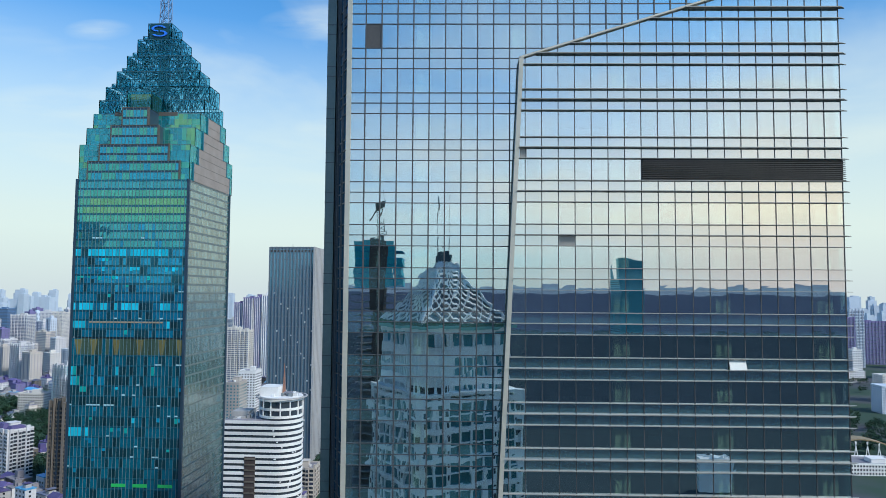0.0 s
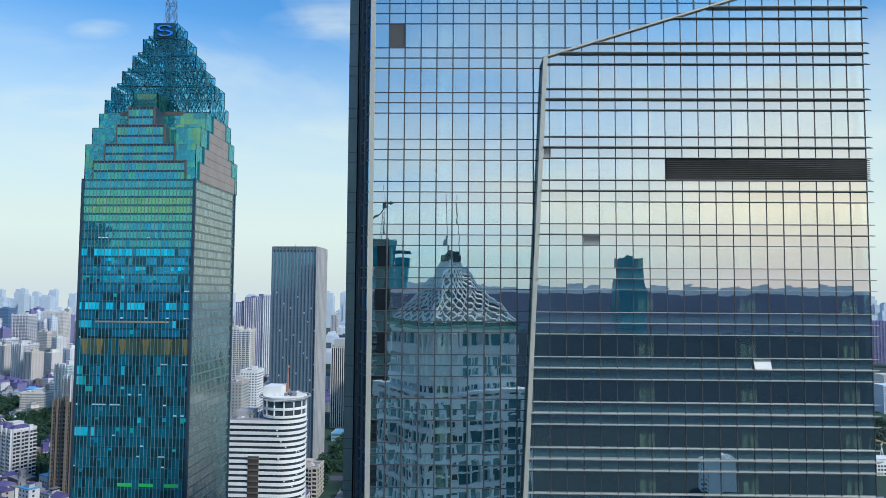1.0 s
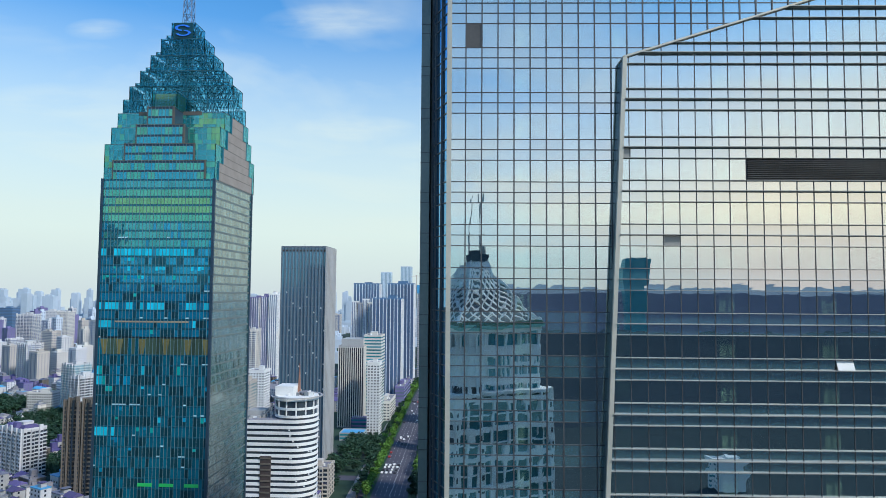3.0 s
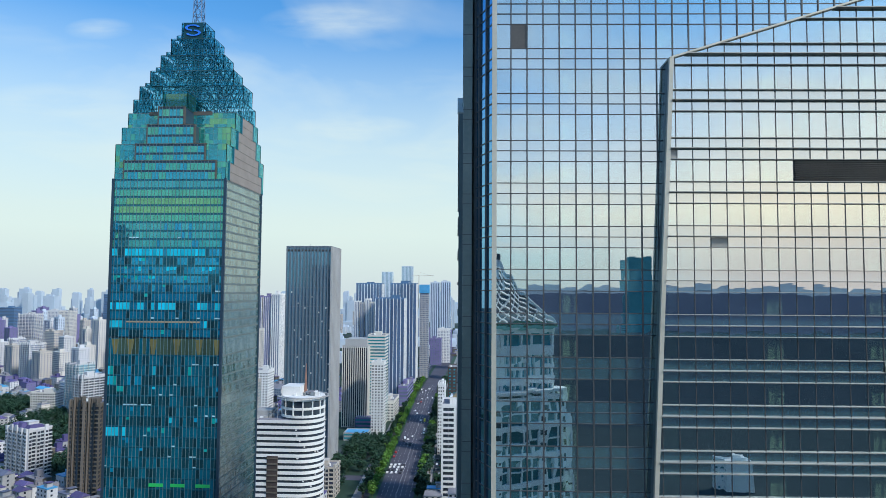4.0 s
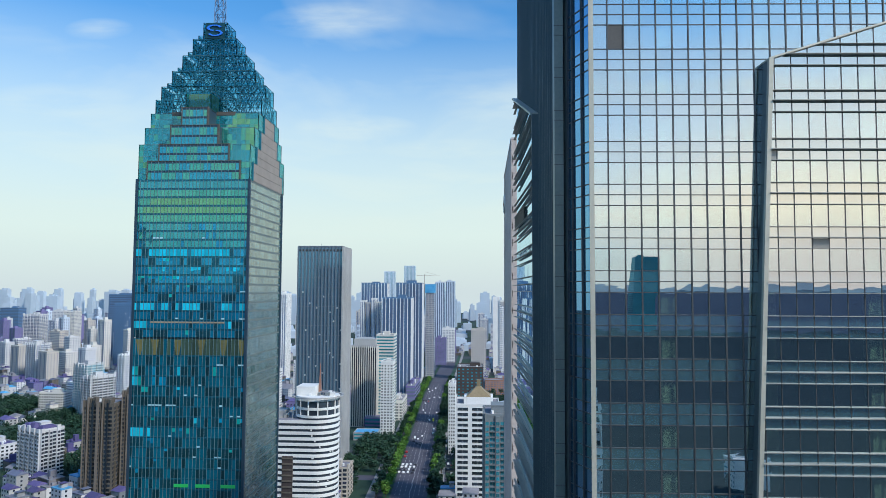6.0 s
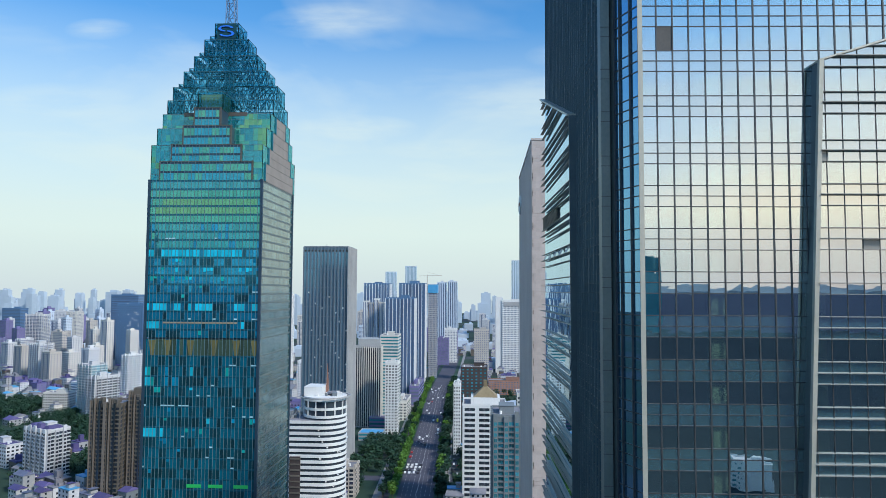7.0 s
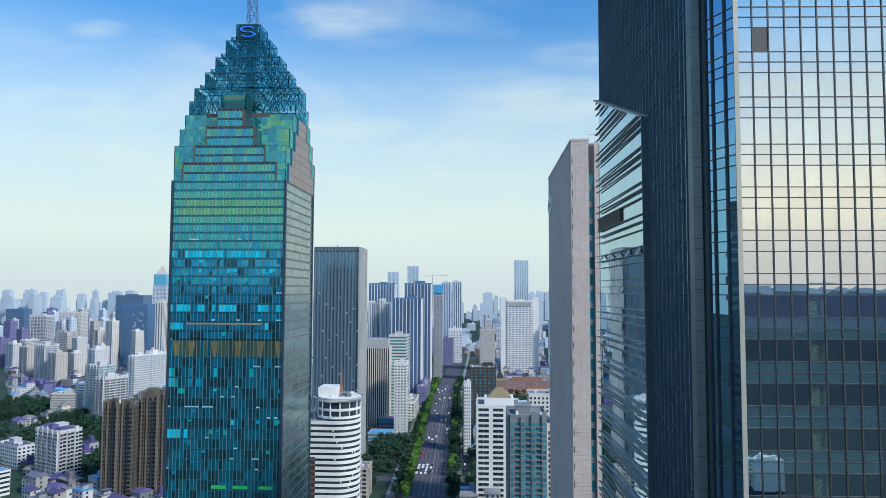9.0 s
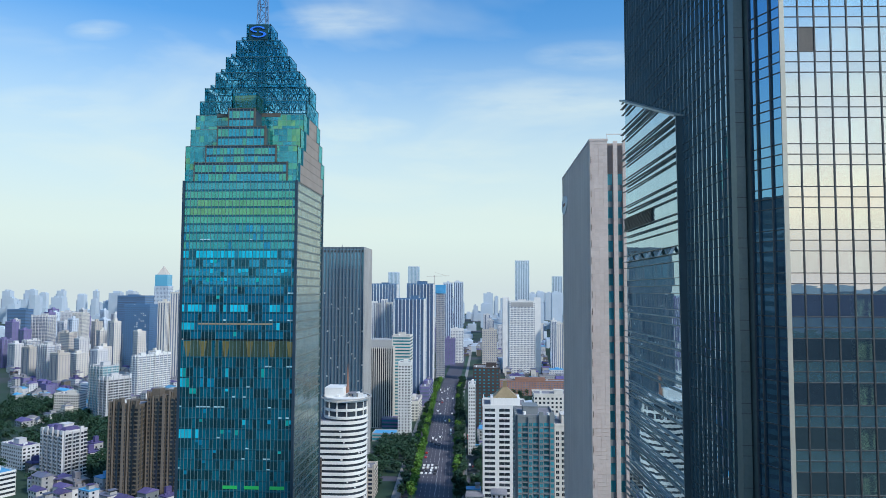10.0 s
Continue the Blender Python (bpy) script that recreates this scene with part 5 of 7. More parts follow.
# dark ribbed slab tower
def build_slate_tower():
    x0, x1, y0, y1, h = -178.5, -140.5, 570.0, 606.0, 186.3
    O = ((x0 + x1) / 2, (y0 + y1) / 2, 0)
    TAKEN.append((x0, x1, y0, y1))
    rng = random.Random(5)
    ob = thing("slate_tower", "dark slate-blue glass tower with close upright ribs", "skyscraper", pose(*O))
    part("wall", Geo(O).box(x0 + 0.3, x1 - 0.3, y0 + 0.3, y1 - 0.3, 0, h - 1), M["rib"], ob)
    n = 13
    s = (x1 - x0) / n
    for k in range(n):
        strip = part("glass_strip", Geo(O).box(x0 + s * k + 0.45, x0 + s * (k + 1) - 0.45, y0 + 0.2, y0 + 0.3, 2, h - 1.5), M["slab_glass"], ob)
        for f in range(46):
            part("sill_line", Geo(O).box(x0 + s * k + 0.45, x0 + s * (k + 1) - 0.45, y0 + 0.1, y0 + 0.25, 4.0 * f + 3.7, 4.0 * f + 4.1), M["rib"], strip) if f > 22 and f % 2 else None
    for k in range(n + 1):
        x = x0 + s * k
        part("rib", Geo(O).box(x - 0.45, x + 0.45, y0 - 0.5, y0 + 0.35, 0, h), M["rib"], ob)
    for k in range(9):
        y = y0 + (y1 - y0) * k / 8
        part("rib", Geo(O).box(x1 - 0.35, x1 + 0.4, y - 1.6, y + 1.6, 0, h), M["grey_wall"], ob)
    part("coping", Geo(O).box(x0, x1, y0 + 0.1, y1, h - 1.4, h + 0.4), M["rib"], ob)
    for k in range(n):
        part("crown_vent", Geo(O).box(x0 + s * (k + 0.3), x0 + s * (k + 0.7), y0 - 0.1, y0 + 0.2, h - 4.2, h - 2.6), M["dark_brown"], ob)
    lamps = [(1, 0.79), (3, 0.74), (5, 0.72), (7, 0.77), (9, 0.7), (10, 0.66), (11, 0.72), (2, 0.62), (4, 0.58), (6, 0.6), (8, 0.57), (9, 0.52), (12, 0.62), (3, 0.5), (5, 0.46), (7, 0.43), (10, 0.5), (12, 0.47), (11, 0.4), (2, 0.42), (12, 0.36)]
    # lit windows, shown by pale colour without any glow
    for k, v in lamps:
        part("lit_window", Geo(O).box(x0 + s * (k + 0.4), x0 + s * (k + 0.8), y0 + 0.1, y0 + 0.2, h * v, h * v + 1.3), M["blind"], ob, "lit window, its light as pale colour")
    mastlike = Geo(O).bar((x0 + 18, y0 + 6, h), (x0 + 18, y0 + 6, h + 2.5), 0.2)
    part("roof_rod", mastlike, M["mast"], ob)


build_slate_tower()


# round white office block with ribbon windows
def build_round_block():
    cx, cy, r = -131.2, 452.0, 14.2
    O = (cx, cy, 0)
    TAKEN.append((-170, -112, 436, 470))
    ob = thing("round_office_block", "white office block with a rounded end and dark ribbon windows", "office building", pose(*O))
    fh = 3.56

    def outline(grow, x_left=-165.0):
        pts = ring_pts(cx, cy, r + grow, 28, -math.pi / 2, math.pi / 2)
        return [(x_left - grow, cy - r - grow), *pts, (cx, cy + r + grow), (x_left - grow, cy + r + grow)]

    def disc(grow):
        return ring_pts(cx, cy, r + grow, 36)

    top = 66.5
    part("glass_body", Geo(O).prism(outline(-0.5), 0, top), M["window"], ob, "dark glass behind the bands")
    k = 0
    z = top
    while z > 4:
        part("white_band", Geo(O).prism(outline(0), z - 1.9, z), M["white"], ob)
        z -= fh
    part("roof", Geo(O).prism(outline(-0.6), top, top + 0.15), M["roof_grey"], ob)
    # drum above the roof
    part("drum_glass", Geo(O).prism(disc(-0.6), top, 80.5), M["window"], ob)
    for z in (69.4, 74.3, 79.9):
        part("white_band", Geo(O).prism(disc(0), z - 1.55, z), M["white"], ob)
    for i in range(14):
        a = 2 * math.pi * i / 14
        x, y = cx + (r - 0.2) * math.cos(a), cy + (r - 0.2) * math.sin(a)
        part("drum_post", Geo(O).bar((x, y, 69), (x, y, 79.5), 0.5), M["white"], ob)
    ring = Geo(O)
    outer, inner = ring_pts(cx, cy, r + 2.6, 36), ring_pts(cx, cy, r + 1.5, 36)
    for i in range(36):
        j = (i + 1) % 36
        ring.hexa([(*outer[i], 80.2), (*outer[j], 80.2), (*inner[j], 80.2), (*inner[i], 80.2), (*outer[i], 80.8), (*outer[j], 80.8), (*inner[j], 80.8), (*inner[i], 80.8)])
    part("roof_ring", ring, M["grey_wall"], ob, "thin ring round the roof edge")
    spokes = Geo(O)
    for i in range(18):
        a = 2 * math.pi * i / 18
        spokes.bar((cx + r * math.cos(a), cy + r * math.sin(a), 79.8), (cx + (r + 2) * math.cos(a), cy + (r + 2) * math.sin(a), 80.5), 0.15)
    part("ring_struts", spokes, M["grey_wall"], ob)
    part("roof_deck", Geo(O).prism(disc(-0.3), 80.4, 80.9), M["white"], ob)
    part("penthouse", Geo(O).box(cx - 13, cx - 1, cy - 6, cy + 10, 80.9, 86.8), M["white"], ob)
    part("helipad", Geo(O).prism(ring_pts(cx + 5.5, cy + 1, 4.6, 20), 82.5, 82.9), M["roof_grey"], ob)
    clutter = random.Random(4)
    for k in range(16):
        a, q = clutter.uniform(0, 6.28), clutter.uniform(3, 12.5)
        x, y, w, t = cx + q * math.cos(a), cy + q * math.sin(a), clutter.uniform(0.5, 1.5), clutter.uniform(0.8, 2.6)
        part("roof_unit", Geo(O).box(x - w, x + w, y - w * 0.7, y + w * 0.7, 80.9, 80.9 + t), M[clutter.choice(("white", "grey_wall", "grey_dark"))], ob)
    for k in range(24):
        x, y, w = clutter.uniform(-163, -148), clutter.uniform(cy - 11, cy + 10), clutter.uniform(0.5, 1.6)
        part("roof_unit", Geo(O).box(x - w, x + w, y - w * 0.8, y + w * 0.8, top, top + clutter.uniform(0.8, 2.8)), M[clutter.choice(("white", "grey_wall", "grey_dark"))], ob)
    for k in range(26):
        a, f = clutter.uniform(-1.7, 0.9), clutter.randint(0, 15)
        x, y = cx + (r + 0.25) * math.cos(a), cy + (r + 0.25) * math.sin(a)
        part("air_unit", Geo(O).box(x - 0.4, x + 0.4, y - 0.4, y + 0.4, top - 2.75 - 3.56 * f, top - 2.1 - 3.56 * f), M["white"], ob)
    part("helipad_frame", Geo(O).bar((cx + 2, cy, 80.9), (cx + 2, cy, 82.5), 0.3).bar((cx + 9, cy, 80.9), (cx + 9, cy, 82.5), 0.3).bar((cx + 5, cy - 3, 80.9), (cx + 5, cy - 3, 82.5), 0.3), M["mast"], ob)
    part("roof_mast", Geo(O).hexa([(cx - 0.9, cy + 4, 80), (cx + 0.9, cy + 4, 80), (cx + 0.9, cy + 6, 80), (cx - 0.9, cy + 6, 80), (cx - 0.15, cy + 4.8, 101), (cx + 0.15, cy + 4.8, 101), (cx + 0.15, cy + 5.1, 101), (cx - 0.15, cy + 5.1, 101)]), M["roof_red"], ob, "rust-red tapered roof mast")
    part("recess", Geo(O).box(-150.5, -143.5, cy - r - 0.25, cy - r + 0.5, 0, 44), M["dark_brown"], ob, "dark recessed balcony stack")
    for f in range(12):
        part("balcony", Geo(O).box(-150.5, -143.5, cy - r - 0.7, cy - r, 3 + f * 3.56, 3.9 + f * 3.56), M["brown_wall"], ob)
    part("wing_roof_room", Geo(O).box(-163, -152, cy - 4, cy + 8, top, top + 4.2), M["grey_wall"], ob)
    part("plant_frame", Geo(O).bar((-152, cy - 8, top), (-146, cy - 8, top + 7), 0.3).bar((-146, cy - 8, top), (-146, cy - 8, top + 7), 0.3).bar((-146, cy - 8, top + 7), (-146, cy + 6, top + 7), 0.3), M["grey_wall"], ob)


build_round_block()

# ---- placed buildings ----
def build_city():
    # by the avenue
    b = block("grey_office_block", "grey office block with close upright fins", -168, -140, 757, 792, 88, "grey_wall", "window", 2.4, 3.4, 0.5, mode="strip", single=True, ribs=0.7, rib="white_warm")
    roof_box(b, -166, -142, 762, 790, 88, 96, "grey_wall")
    b = block("curved_office_block", "pale office block with ribbon windows beside the avenue", -143, -123, 772, 800, 99, "white_warm", "window_teal", 4, 3.5, band=0.45, mode="ribbon", single=True)
    block("white_apartment_strip", "narrow white apartment block with windows in columns", -130, -117, 722, 740, 74.5, "white", "window", 3.0, 3.0, mode="grid", single=True, ww=0.5)
    block("podium", "low violet-grey shop podium", -150, -122, 742, 757, 12, "purple_wall", "window_teal", 4, 4, mode="ribbon", hut=False)
    block("blue_kiosk", "low shop building with a blue sheet roof", -152, -128, 690, 712, 7, "grey_wall", "window_teal", 4, 3.4, mode="ribbon", roof="roof_blue", hut=False)
    block("navy_tower", "navy glass and white-piered residential tower", -168, -126, 985, 1015, 138.8, "navy_wall", "slab_glass", 5.2, 3.2, 0.55, mode="strip", ribs=0.8)
    block("navy_tower", "navy glass and white-piered residential tower with a lit top", -168, -124, 1140, 1170, 161.7, "navy_wall", "slab_glass", 5.4, 3.2, 0.55, mode="strip", ribs=0.8)
    block("navy_tower", "navy residential tower beyond the avenue", -252, -203, 1285, 1315, 163, "navy_wall", "slab_glass", 5.4, 3.2, 0.55, mode="strip", ribs=0.8)
    for k, (x, w, hh, m) in enumerate(((-236, 9, 131, "white"), (-226, 8, 128, "grey_wall"), (-217, 8, 135, "white"), (-208, 8, 129, "white_warm"))):
        block("white_residential_tower", "slim white residential tower with dark window columns", x, x + w, 1185, 1208, hh, m, "window", 3.0, 3.1, 0.5, mode="strip", group="white towers", hut=False)
    c = block("tower_shell", "concrete tower under construction with a blue screened top", -123, -108, 1195, 1215, 146, "grey_wall", "window", 2.5, 3.3, 0.7, 0.6, mode="grid")
    roof_box(c, -124, -107, 1194, 1216, 146, 161, "roof_blue", "blue_screen")
    o = c.location
    part("tower_crane", Geo((o.x, o.y, 0)).bar((-126, 1205, 120), (-126, 1205, 178), 0.8).bar((-140, 1205, 176), (-100, 1205, 177), 0.5).bar((-126, 1205, 183), (-105, 1205, 177), 0.2), M["tan"], c)
    block("grey_twin_tower", "pale grey glass twin tower", -128, -108, 1497, 1530, 168, "pale_blue", "slab_glass", 4, 3.4, 0.5, mode="strip")
    block("grey_twin_tower", "pale grey glass twin tower", -105, -85, 1497, 1530, 170, "pale_blue", "slab_glass", 4, 3.4, 0.5, mode="strip")
    block("violet_block", "violet-grey low tower with square windows", -121, -98, 1404, 1425, 53, "purple_wall", "window", 3.4, 3.2)
    block("stepped_white_block", "white block with a stepped top", -109, -83, 1454, 1480, 70, "white", "window", 3.4, 3.2)
    block("brick_podium", "violet-brown shop podium by the avenue", -124, -112, 905, 985, 24, "purple_wall", "window", 5, 4.5, mode="ribbon")
    block("beige_block", "beige block by the avenue", -128, -116, 800, 850, 22, "white_warm", "window", 3.5, 3.3)
    # right of the avenue
    block("tan_tower", "tan tiled residential tower", -43, -18, 1155, 1180, 85, "tan", "window", 3.2, 3.0, 0.5, side="x", mode="grid")
    h = block("white_hotel", "broad white hotel slab with white end piers", 7, 54, 1281, 1300, 132, "white", "window", 2.6, 3.4, 0.62, 0.55, mode="grid", side="x")
    roof_box(h, -5, 7.5, 1283, 1302, 0, 139, "white", "end_pier")
    roof_box(h, 53.5, 65, 1283, 1302, 0, 139, "white", "end_pier")
    roof_box(h, 10, 51, 1280.5, 1281.2, 122, 130, "grey_wall", "crown_grille")
    block("banded_tower", "white and dark banded tower", 82, 92, 1262, 1285, 97, "white", "slab_glass", 3.3, 3.3, 0.6, side="x", mode="strip")
    block("banded_tower", "white slim tower with a dark stripe", 92.5, 104, 1264, 1285, 92, "white_warm", "window", 3.3, 3.3, 0.4, side="x", mode="strip")
    block("brown_office_block", "dark brown panelled block with a pale roof edge", -52, -23, 765, 800, 65, "dark_brown", "window_teal", 4.8, 3.6, 0.4, 0.4, side="x", roof="paving")
    block("white_slab", "thin white slab block with window columns", -54.8, -48.5, 640, 662, 63.5, "white", "window", 2.1, 3.1, 0.5, side="x", single=True)
    a = block("white_apartment_tower", "white apartment tower with tan window bands and a bronze hipped roof", -41.5, -12, 472, 500, 72, "white", "window", 9.8, 3.55, 0.72, 0.56, side="x", single=True, hut=False)
    roof_box(a, -36, -16, 477, 496, 72, 76.6, "white")
    o = a.location
    hip = Geo((o.x, o.y, 0))
    q = [(-34.5, 478, 76.5), (-17.5, 478, 76.5), (-17.5, 495, 76.5), (-34.5, 495, 76.5)]
    p = [(-27.5, 484.5, 83), (-24.5, 484.5, 83), (-24.5, 488.5, 83), (-27.5, 488.5, 83)]
    hip.hexa(q + p)
    part("hipped_roof", hip, M["roof_brown"], a, "bronze hipped roof")
    part("roof_chimney", Geo((o.x, o.y, 0)).box(-27.3, -24.7, 484.8, 488.2, 82.5, 87.5), M["roof_brown"], a)
    part("roof_frame", Geo((o.x, o.y, 0)).bar((-41, 472.5, 72), (-41, 472.5, 77.5), 0.25).bar((-41, 472.5, 77.5), (-34, 472.5, 77.5), 0.25).bar((-41, 472.5, 77.5), (-41, 484, 78), 0.25).bar((-34, 472.5, 73), (-34, 472.5, 77.5), 0.25).bar((-41, 484, 72), (-41, 484, 78), 0.25), M["white"], a)
    block("teal_apartment_tower", "grey apartment tower with teal glazed balconies", -22, -1, 394, 425, 79, "grey_dark", "window_teal", 3.0, 3.05, mode="flats", side="x", single=True)
    block("teal_apartment_wing", "pale stone wing with dark square windows", -0.8, 12, 396, 425, 74, "white_warm", "window", 3.2, 3.1, 0.55, 0.6, side="x", single=True)
    block("cream_school_block", "cream block with a grid of square openings", 0, 30, 567, 590, 66, "white_warm", "window", 3.5, 3.4, 0.5, side="x")
    block("brick_terrace", "long low brick-red terrace", -20, 120, 1010, 1030, 20, "roof_red", "window", 4, 3.2, side="x")
    st = thing("stadium_roof", "pale blue arched hall roof among trees", "hall", pose(30, 800, 0))
    arch = Geo()
    for k in range(10):
        a0, a1 = math.pi * k / 10, math.pi * (k + 1) / 10
        arch.hexa([(-42 * math.cos(a0), -25, 14 + 8 * math.sin(a0)), (-42 * math.cos(a1), -25, 14 + 8 * math.sin(a1)), (-42 * math.cos(a1), 25, 14 + 8 * math.sin(a1)), (-42 * math.cos(a0), 25, 14 + 8 * math.sin(a0)),
                   (-42 * math.cos(a0), -25, 14.6 + 8 * math.sin(a0)), (-42 * math.cos(a1), -25, 14.6 + 8 * math.sin(a1)), (-42 * math.cos(a1), 25, 14.6 + 8 * math.sin(a1)), (-42 * math.cos(a0), 25, 14.6 + 8 * math.sin(a0))])
    part("roof", arch, M["pale_blue"], st)
    part("wall", Geo().box(-41, 41, -24, 24, 0, 14.1), M["white"], st)
    TAKEN.append((-15, 75, 770, 830))
    pv = thing("pavilion", "pavilion with a curved brown roof edge on white raking struts", "pavilion", pose(336, 640, 0))
    edge = Geo()
    for k in range(12):
        xa, xb = -30 + 5 * k, -25 + 5 * k
        za, zb = 14 + 7 * math.sin(math.pi * k / 12), 14 + 7 * math.sin(math.pi * (k + 1) / 12)
        edge.hexa([(xa, 0, za), (xb, 0, zb), (xb, 16, zb), (xa, 16, za), (xa, 0, za + 1), (xb, 0, zb + 1), (xb, 16, zb + 1), (xa, 16, za + 1)])
    part("roof", edge, M["roof_brown"], pv)
    for k in range(9):
        x = -22 + 5 * k
        part("strut", Geo().bar((x, 0, 0), (x + (3 if k % 2 else -3), 0, 15 + 5 * math.sin(math.pi * (k + 1) / 11)), 0.45), M["white"], pv)
    TAKEN.append((300, 370, 595, 660))
    block("violet_slab", "violet residential tower beyond the park", 700, 730, 1400, 1430, 105, "purple_wall", "window", 3.4, 3.1, mode="flats", side="x")
    block("violet_slab", "pale residential tower beyond the park", 760, 790, 1480, 1510, 120, "pale_blue", "window", 3.4, 3.1, mode="flats", side="x")
    # between the towers
    block("violet_tower", "violet-grey residential tower with pale edges", -395, -380, 1082, 1110, 130, "purple_wall", "window", 3.2, 3.1, 0.45, mode="strip", group="violet towers", ribs=0.5)
    block("violet_tower", "violet-grey residential tower with pale edges", -379, -365, 1078, 1110, 138, "purple_wall", "window", 3.2, 3.1, 0.45, mode="strip", group="violet towers", ribs=0.5)
    block("violet_tower", "violet-grey residential tower with pale edges", -363, -351, 1082, 1110, 139, "purple_wall", "window", 3.2, 3.1, 0.45, mode="strip", group="violet towers", ribs=0.5)
    block("violet_tower", "white-edged violet residential tower", -349, -336, 1080, 1110, 143, "white", "window", 3.2, 3.1, 0.45, mode="strip", group="violet towers", ribs=0.5)
    block("pale_residential_pair", "pale residential tower with violet recesses", -370, -354, 985, 1005, 95, "white_warm", "window", 2.8, 3.0, 0.5, mode="flats", group="pale pair")
    block("pale_residential_pair", "pale residential tower with violet recesses", -352, -337, 985, 1005, 91, "white_warm", "window", 2.8, 3.0, 0.5, mode="flats", group="pale pair")
    block("white_corner_block", "white corner block with a roof terrace", -282, -262, 792, 815, 56, "white", "window", 3.2, 3.0, 0.5, single=True)
    block("white_corner_block", "slim white block with dark windows", -256, -246, 842, 860, 62, "white", "window", 2.5, 3.0, 0.5)
    block("stone_block", "grey-tan stone block with a teal stripe", -262, -245, 692, 715, 56, "tan", "window_teal", 3.5, 3.2, 0.4, single=True)
    block("tan_low_block", "tan block with slanted balcony edges", -133, -121, 500, 520, 21, "tan", "window", 3.0, 3.0, mode="flats")
    # left of the stepped tower
    first = block("brown_apartment_tower", "brown tiled apartment tower with crowded balconies", -307, -286, 480, 505, 67, "brown_wall", "window", 2.6, 3.0, mode="flats", single=True, group="brown apartments")
    br = block("brown_apartment_tower", "brown tiled apartment tower with stepped lift heads", -284, -258, 490, 520, 72, "brown_wall", "window", 2.8, 3.0, mode="flats", single=True, group="brown apartments")
    heads = random.Random(17)
    for tower, xs, yf, top in ((first, (-306.5, -303.2, -299.6, -296, -292.4, -288.8), 478.7, 67), (br, (-283.5, -279.5, -275.5, -271.5, -267.5, -263.5, -259.5), 488.7, 72)):
        o = tower.location
        for k, x in enumerate(xs):
            up = top + heads.uniform(0.5, 6.5)
            if k % 3 == 2:
                part("balcony_glazing", Geo((o.x, o.y, 0)).box(x - 0.5, x + 0.5, yf - 0.5, yf + 1.6, 0, up - 3), M["window"], tower, "stack of dark glazed balconies")
            else:
                part("pilaster", Geo((o.x, o.y, 0)).box(x - (0.9 if k == 3 else 0.35), x + (0.9 if k == 3 else 0.35), yf - 0.45, yf + 1.6, 0, up), M["tan_brown"], tower, "lighter brown pilaster")
            part("roof_turret", Geo((o.x, o.y, 0)).box(x - 1.2, x + 1.2, yf + 1.8, yf + 6, top, up - 1), M["brown_wall"], tower)
            part("roof_frame", Geo((o.x, o.y, 0)).bar((x - 1, yf + 1, up), (x + 1.6, yf + 1, up), 0.2).bar((x + 1.6, yf + 1, top), (x + 1.6, yf + 1, up), 0.2), M["tan_brown"], tower)
    roof_box(br, -282, -276, 492, 500, 72, 78, "brown_wall")
    roof_box(br, -266, -260, 492, 500, 72, 79, "brown_wall")
    block("white_apartment_block", "white apartment block with scalloped balconies and a violet roof", -390.4, -359.9, 528, 547, 39, "city_white", "window", 3.4, 2.9, mode="flats", single=True, roof="roof_violet", rz=-27)
    w = bpy.data.objects["white_apartment_block"]
    for a, b, c, d, t in ((-14, -5, -8, 4, 3.2), (-3.5, 4.5, -9, 1, 4.4), (6, 14, -8, 5, 3.0)):
        part("roof_pavilion", Geo().hexa([(a, c, 39), (b, c, 39), (b, d, 39), (a, d, 39), (a + 1.5, c + 2, 39 + t), (b - 1.5, c + 2, 39 + t), (b - 1.5, d - 2, 39 + t), (a + 1.5, d - 2, 39 + t)]), M["roof_violet"], w, "violet pitched roof pavilion")
    block("white_flats_tower", "white tower of flats with teal balconies and roof storeys", -504, -479.6, 789.6, 810.6, 60, "city_white", "window_teal", 3.2, 3.0, mode="flats", single=True, rz=-27)
    block("grey_walk_up_block", "grey walk-up flats with roof sheds", -452, -419, 565.5, 580, 18.5, "city_white", "window", 3.4, 3.0, single=True, roof="roof_violet", rz=-27)
    block("white_school", "white school block with a blue sheet roof", -425, -384, 489, 503, 17, "white", "window", 3.4, 3.4, 0.7, roof="roof_blue", mode="ribbon", band=0.45, single=True, rz=-27)
    block("cream_flats", "cream block of flats with dark square windows", -556, -526, 806, 824, 24.6, "white_warm", "window", 3.0, 3.0, 0.6, single=True)
    block("white_flats_tower", "white tower of flats with dark stacked balconies", -473, -456.4, 761.3, 791.3, 50, "city_white", "window", 3.2, 3.0, mode="flats", single=True, rz=-27)
    block("white_apartment_pair", "white apartment tower with a violet roof", -512.1, -499.1, 908.4, 934.4, 60, "white", "window", 3.4, 3.0, mode="flats", single=False, roof="roof_violet", group="white pair", rz=-27)
    block("white_apartment_pair", "white apartment tower with a violet roof", -499.8, -486.8, 932.5, 958.5, 62, "white", "window", 3.4, 3.0, mode="flats", single=False, roof="roof_violet", group="white pair", rz=-27)
    block("white_flats_tower", "slim white tower of flats with a peaked head", -750.2, -722, 1061, 1082, 61, "city_white", "window", 3.2, 3.0, mode="flats", rz=-27)
    block("tan_flats_tower", "tan tower of flats with small windows", -847, -816, 1266, 1276, 68, "tan", "window", 3.0, 3.0, rz=-27)
    block("white_flats_tower", "white tower of flats with grey recesses", -926.2, -908.6, 1282.5, 1308.3, 52, "city_white", "window", 3.2, 3.0, mode="flats", rz=-27)
    block("violet_flats_tower", "violet tower of flats with pale bands", -985, -955, 1282, 1300, 54, "purple_wall", "window", 3.2, 3.0, mode="flats", rz=-27)
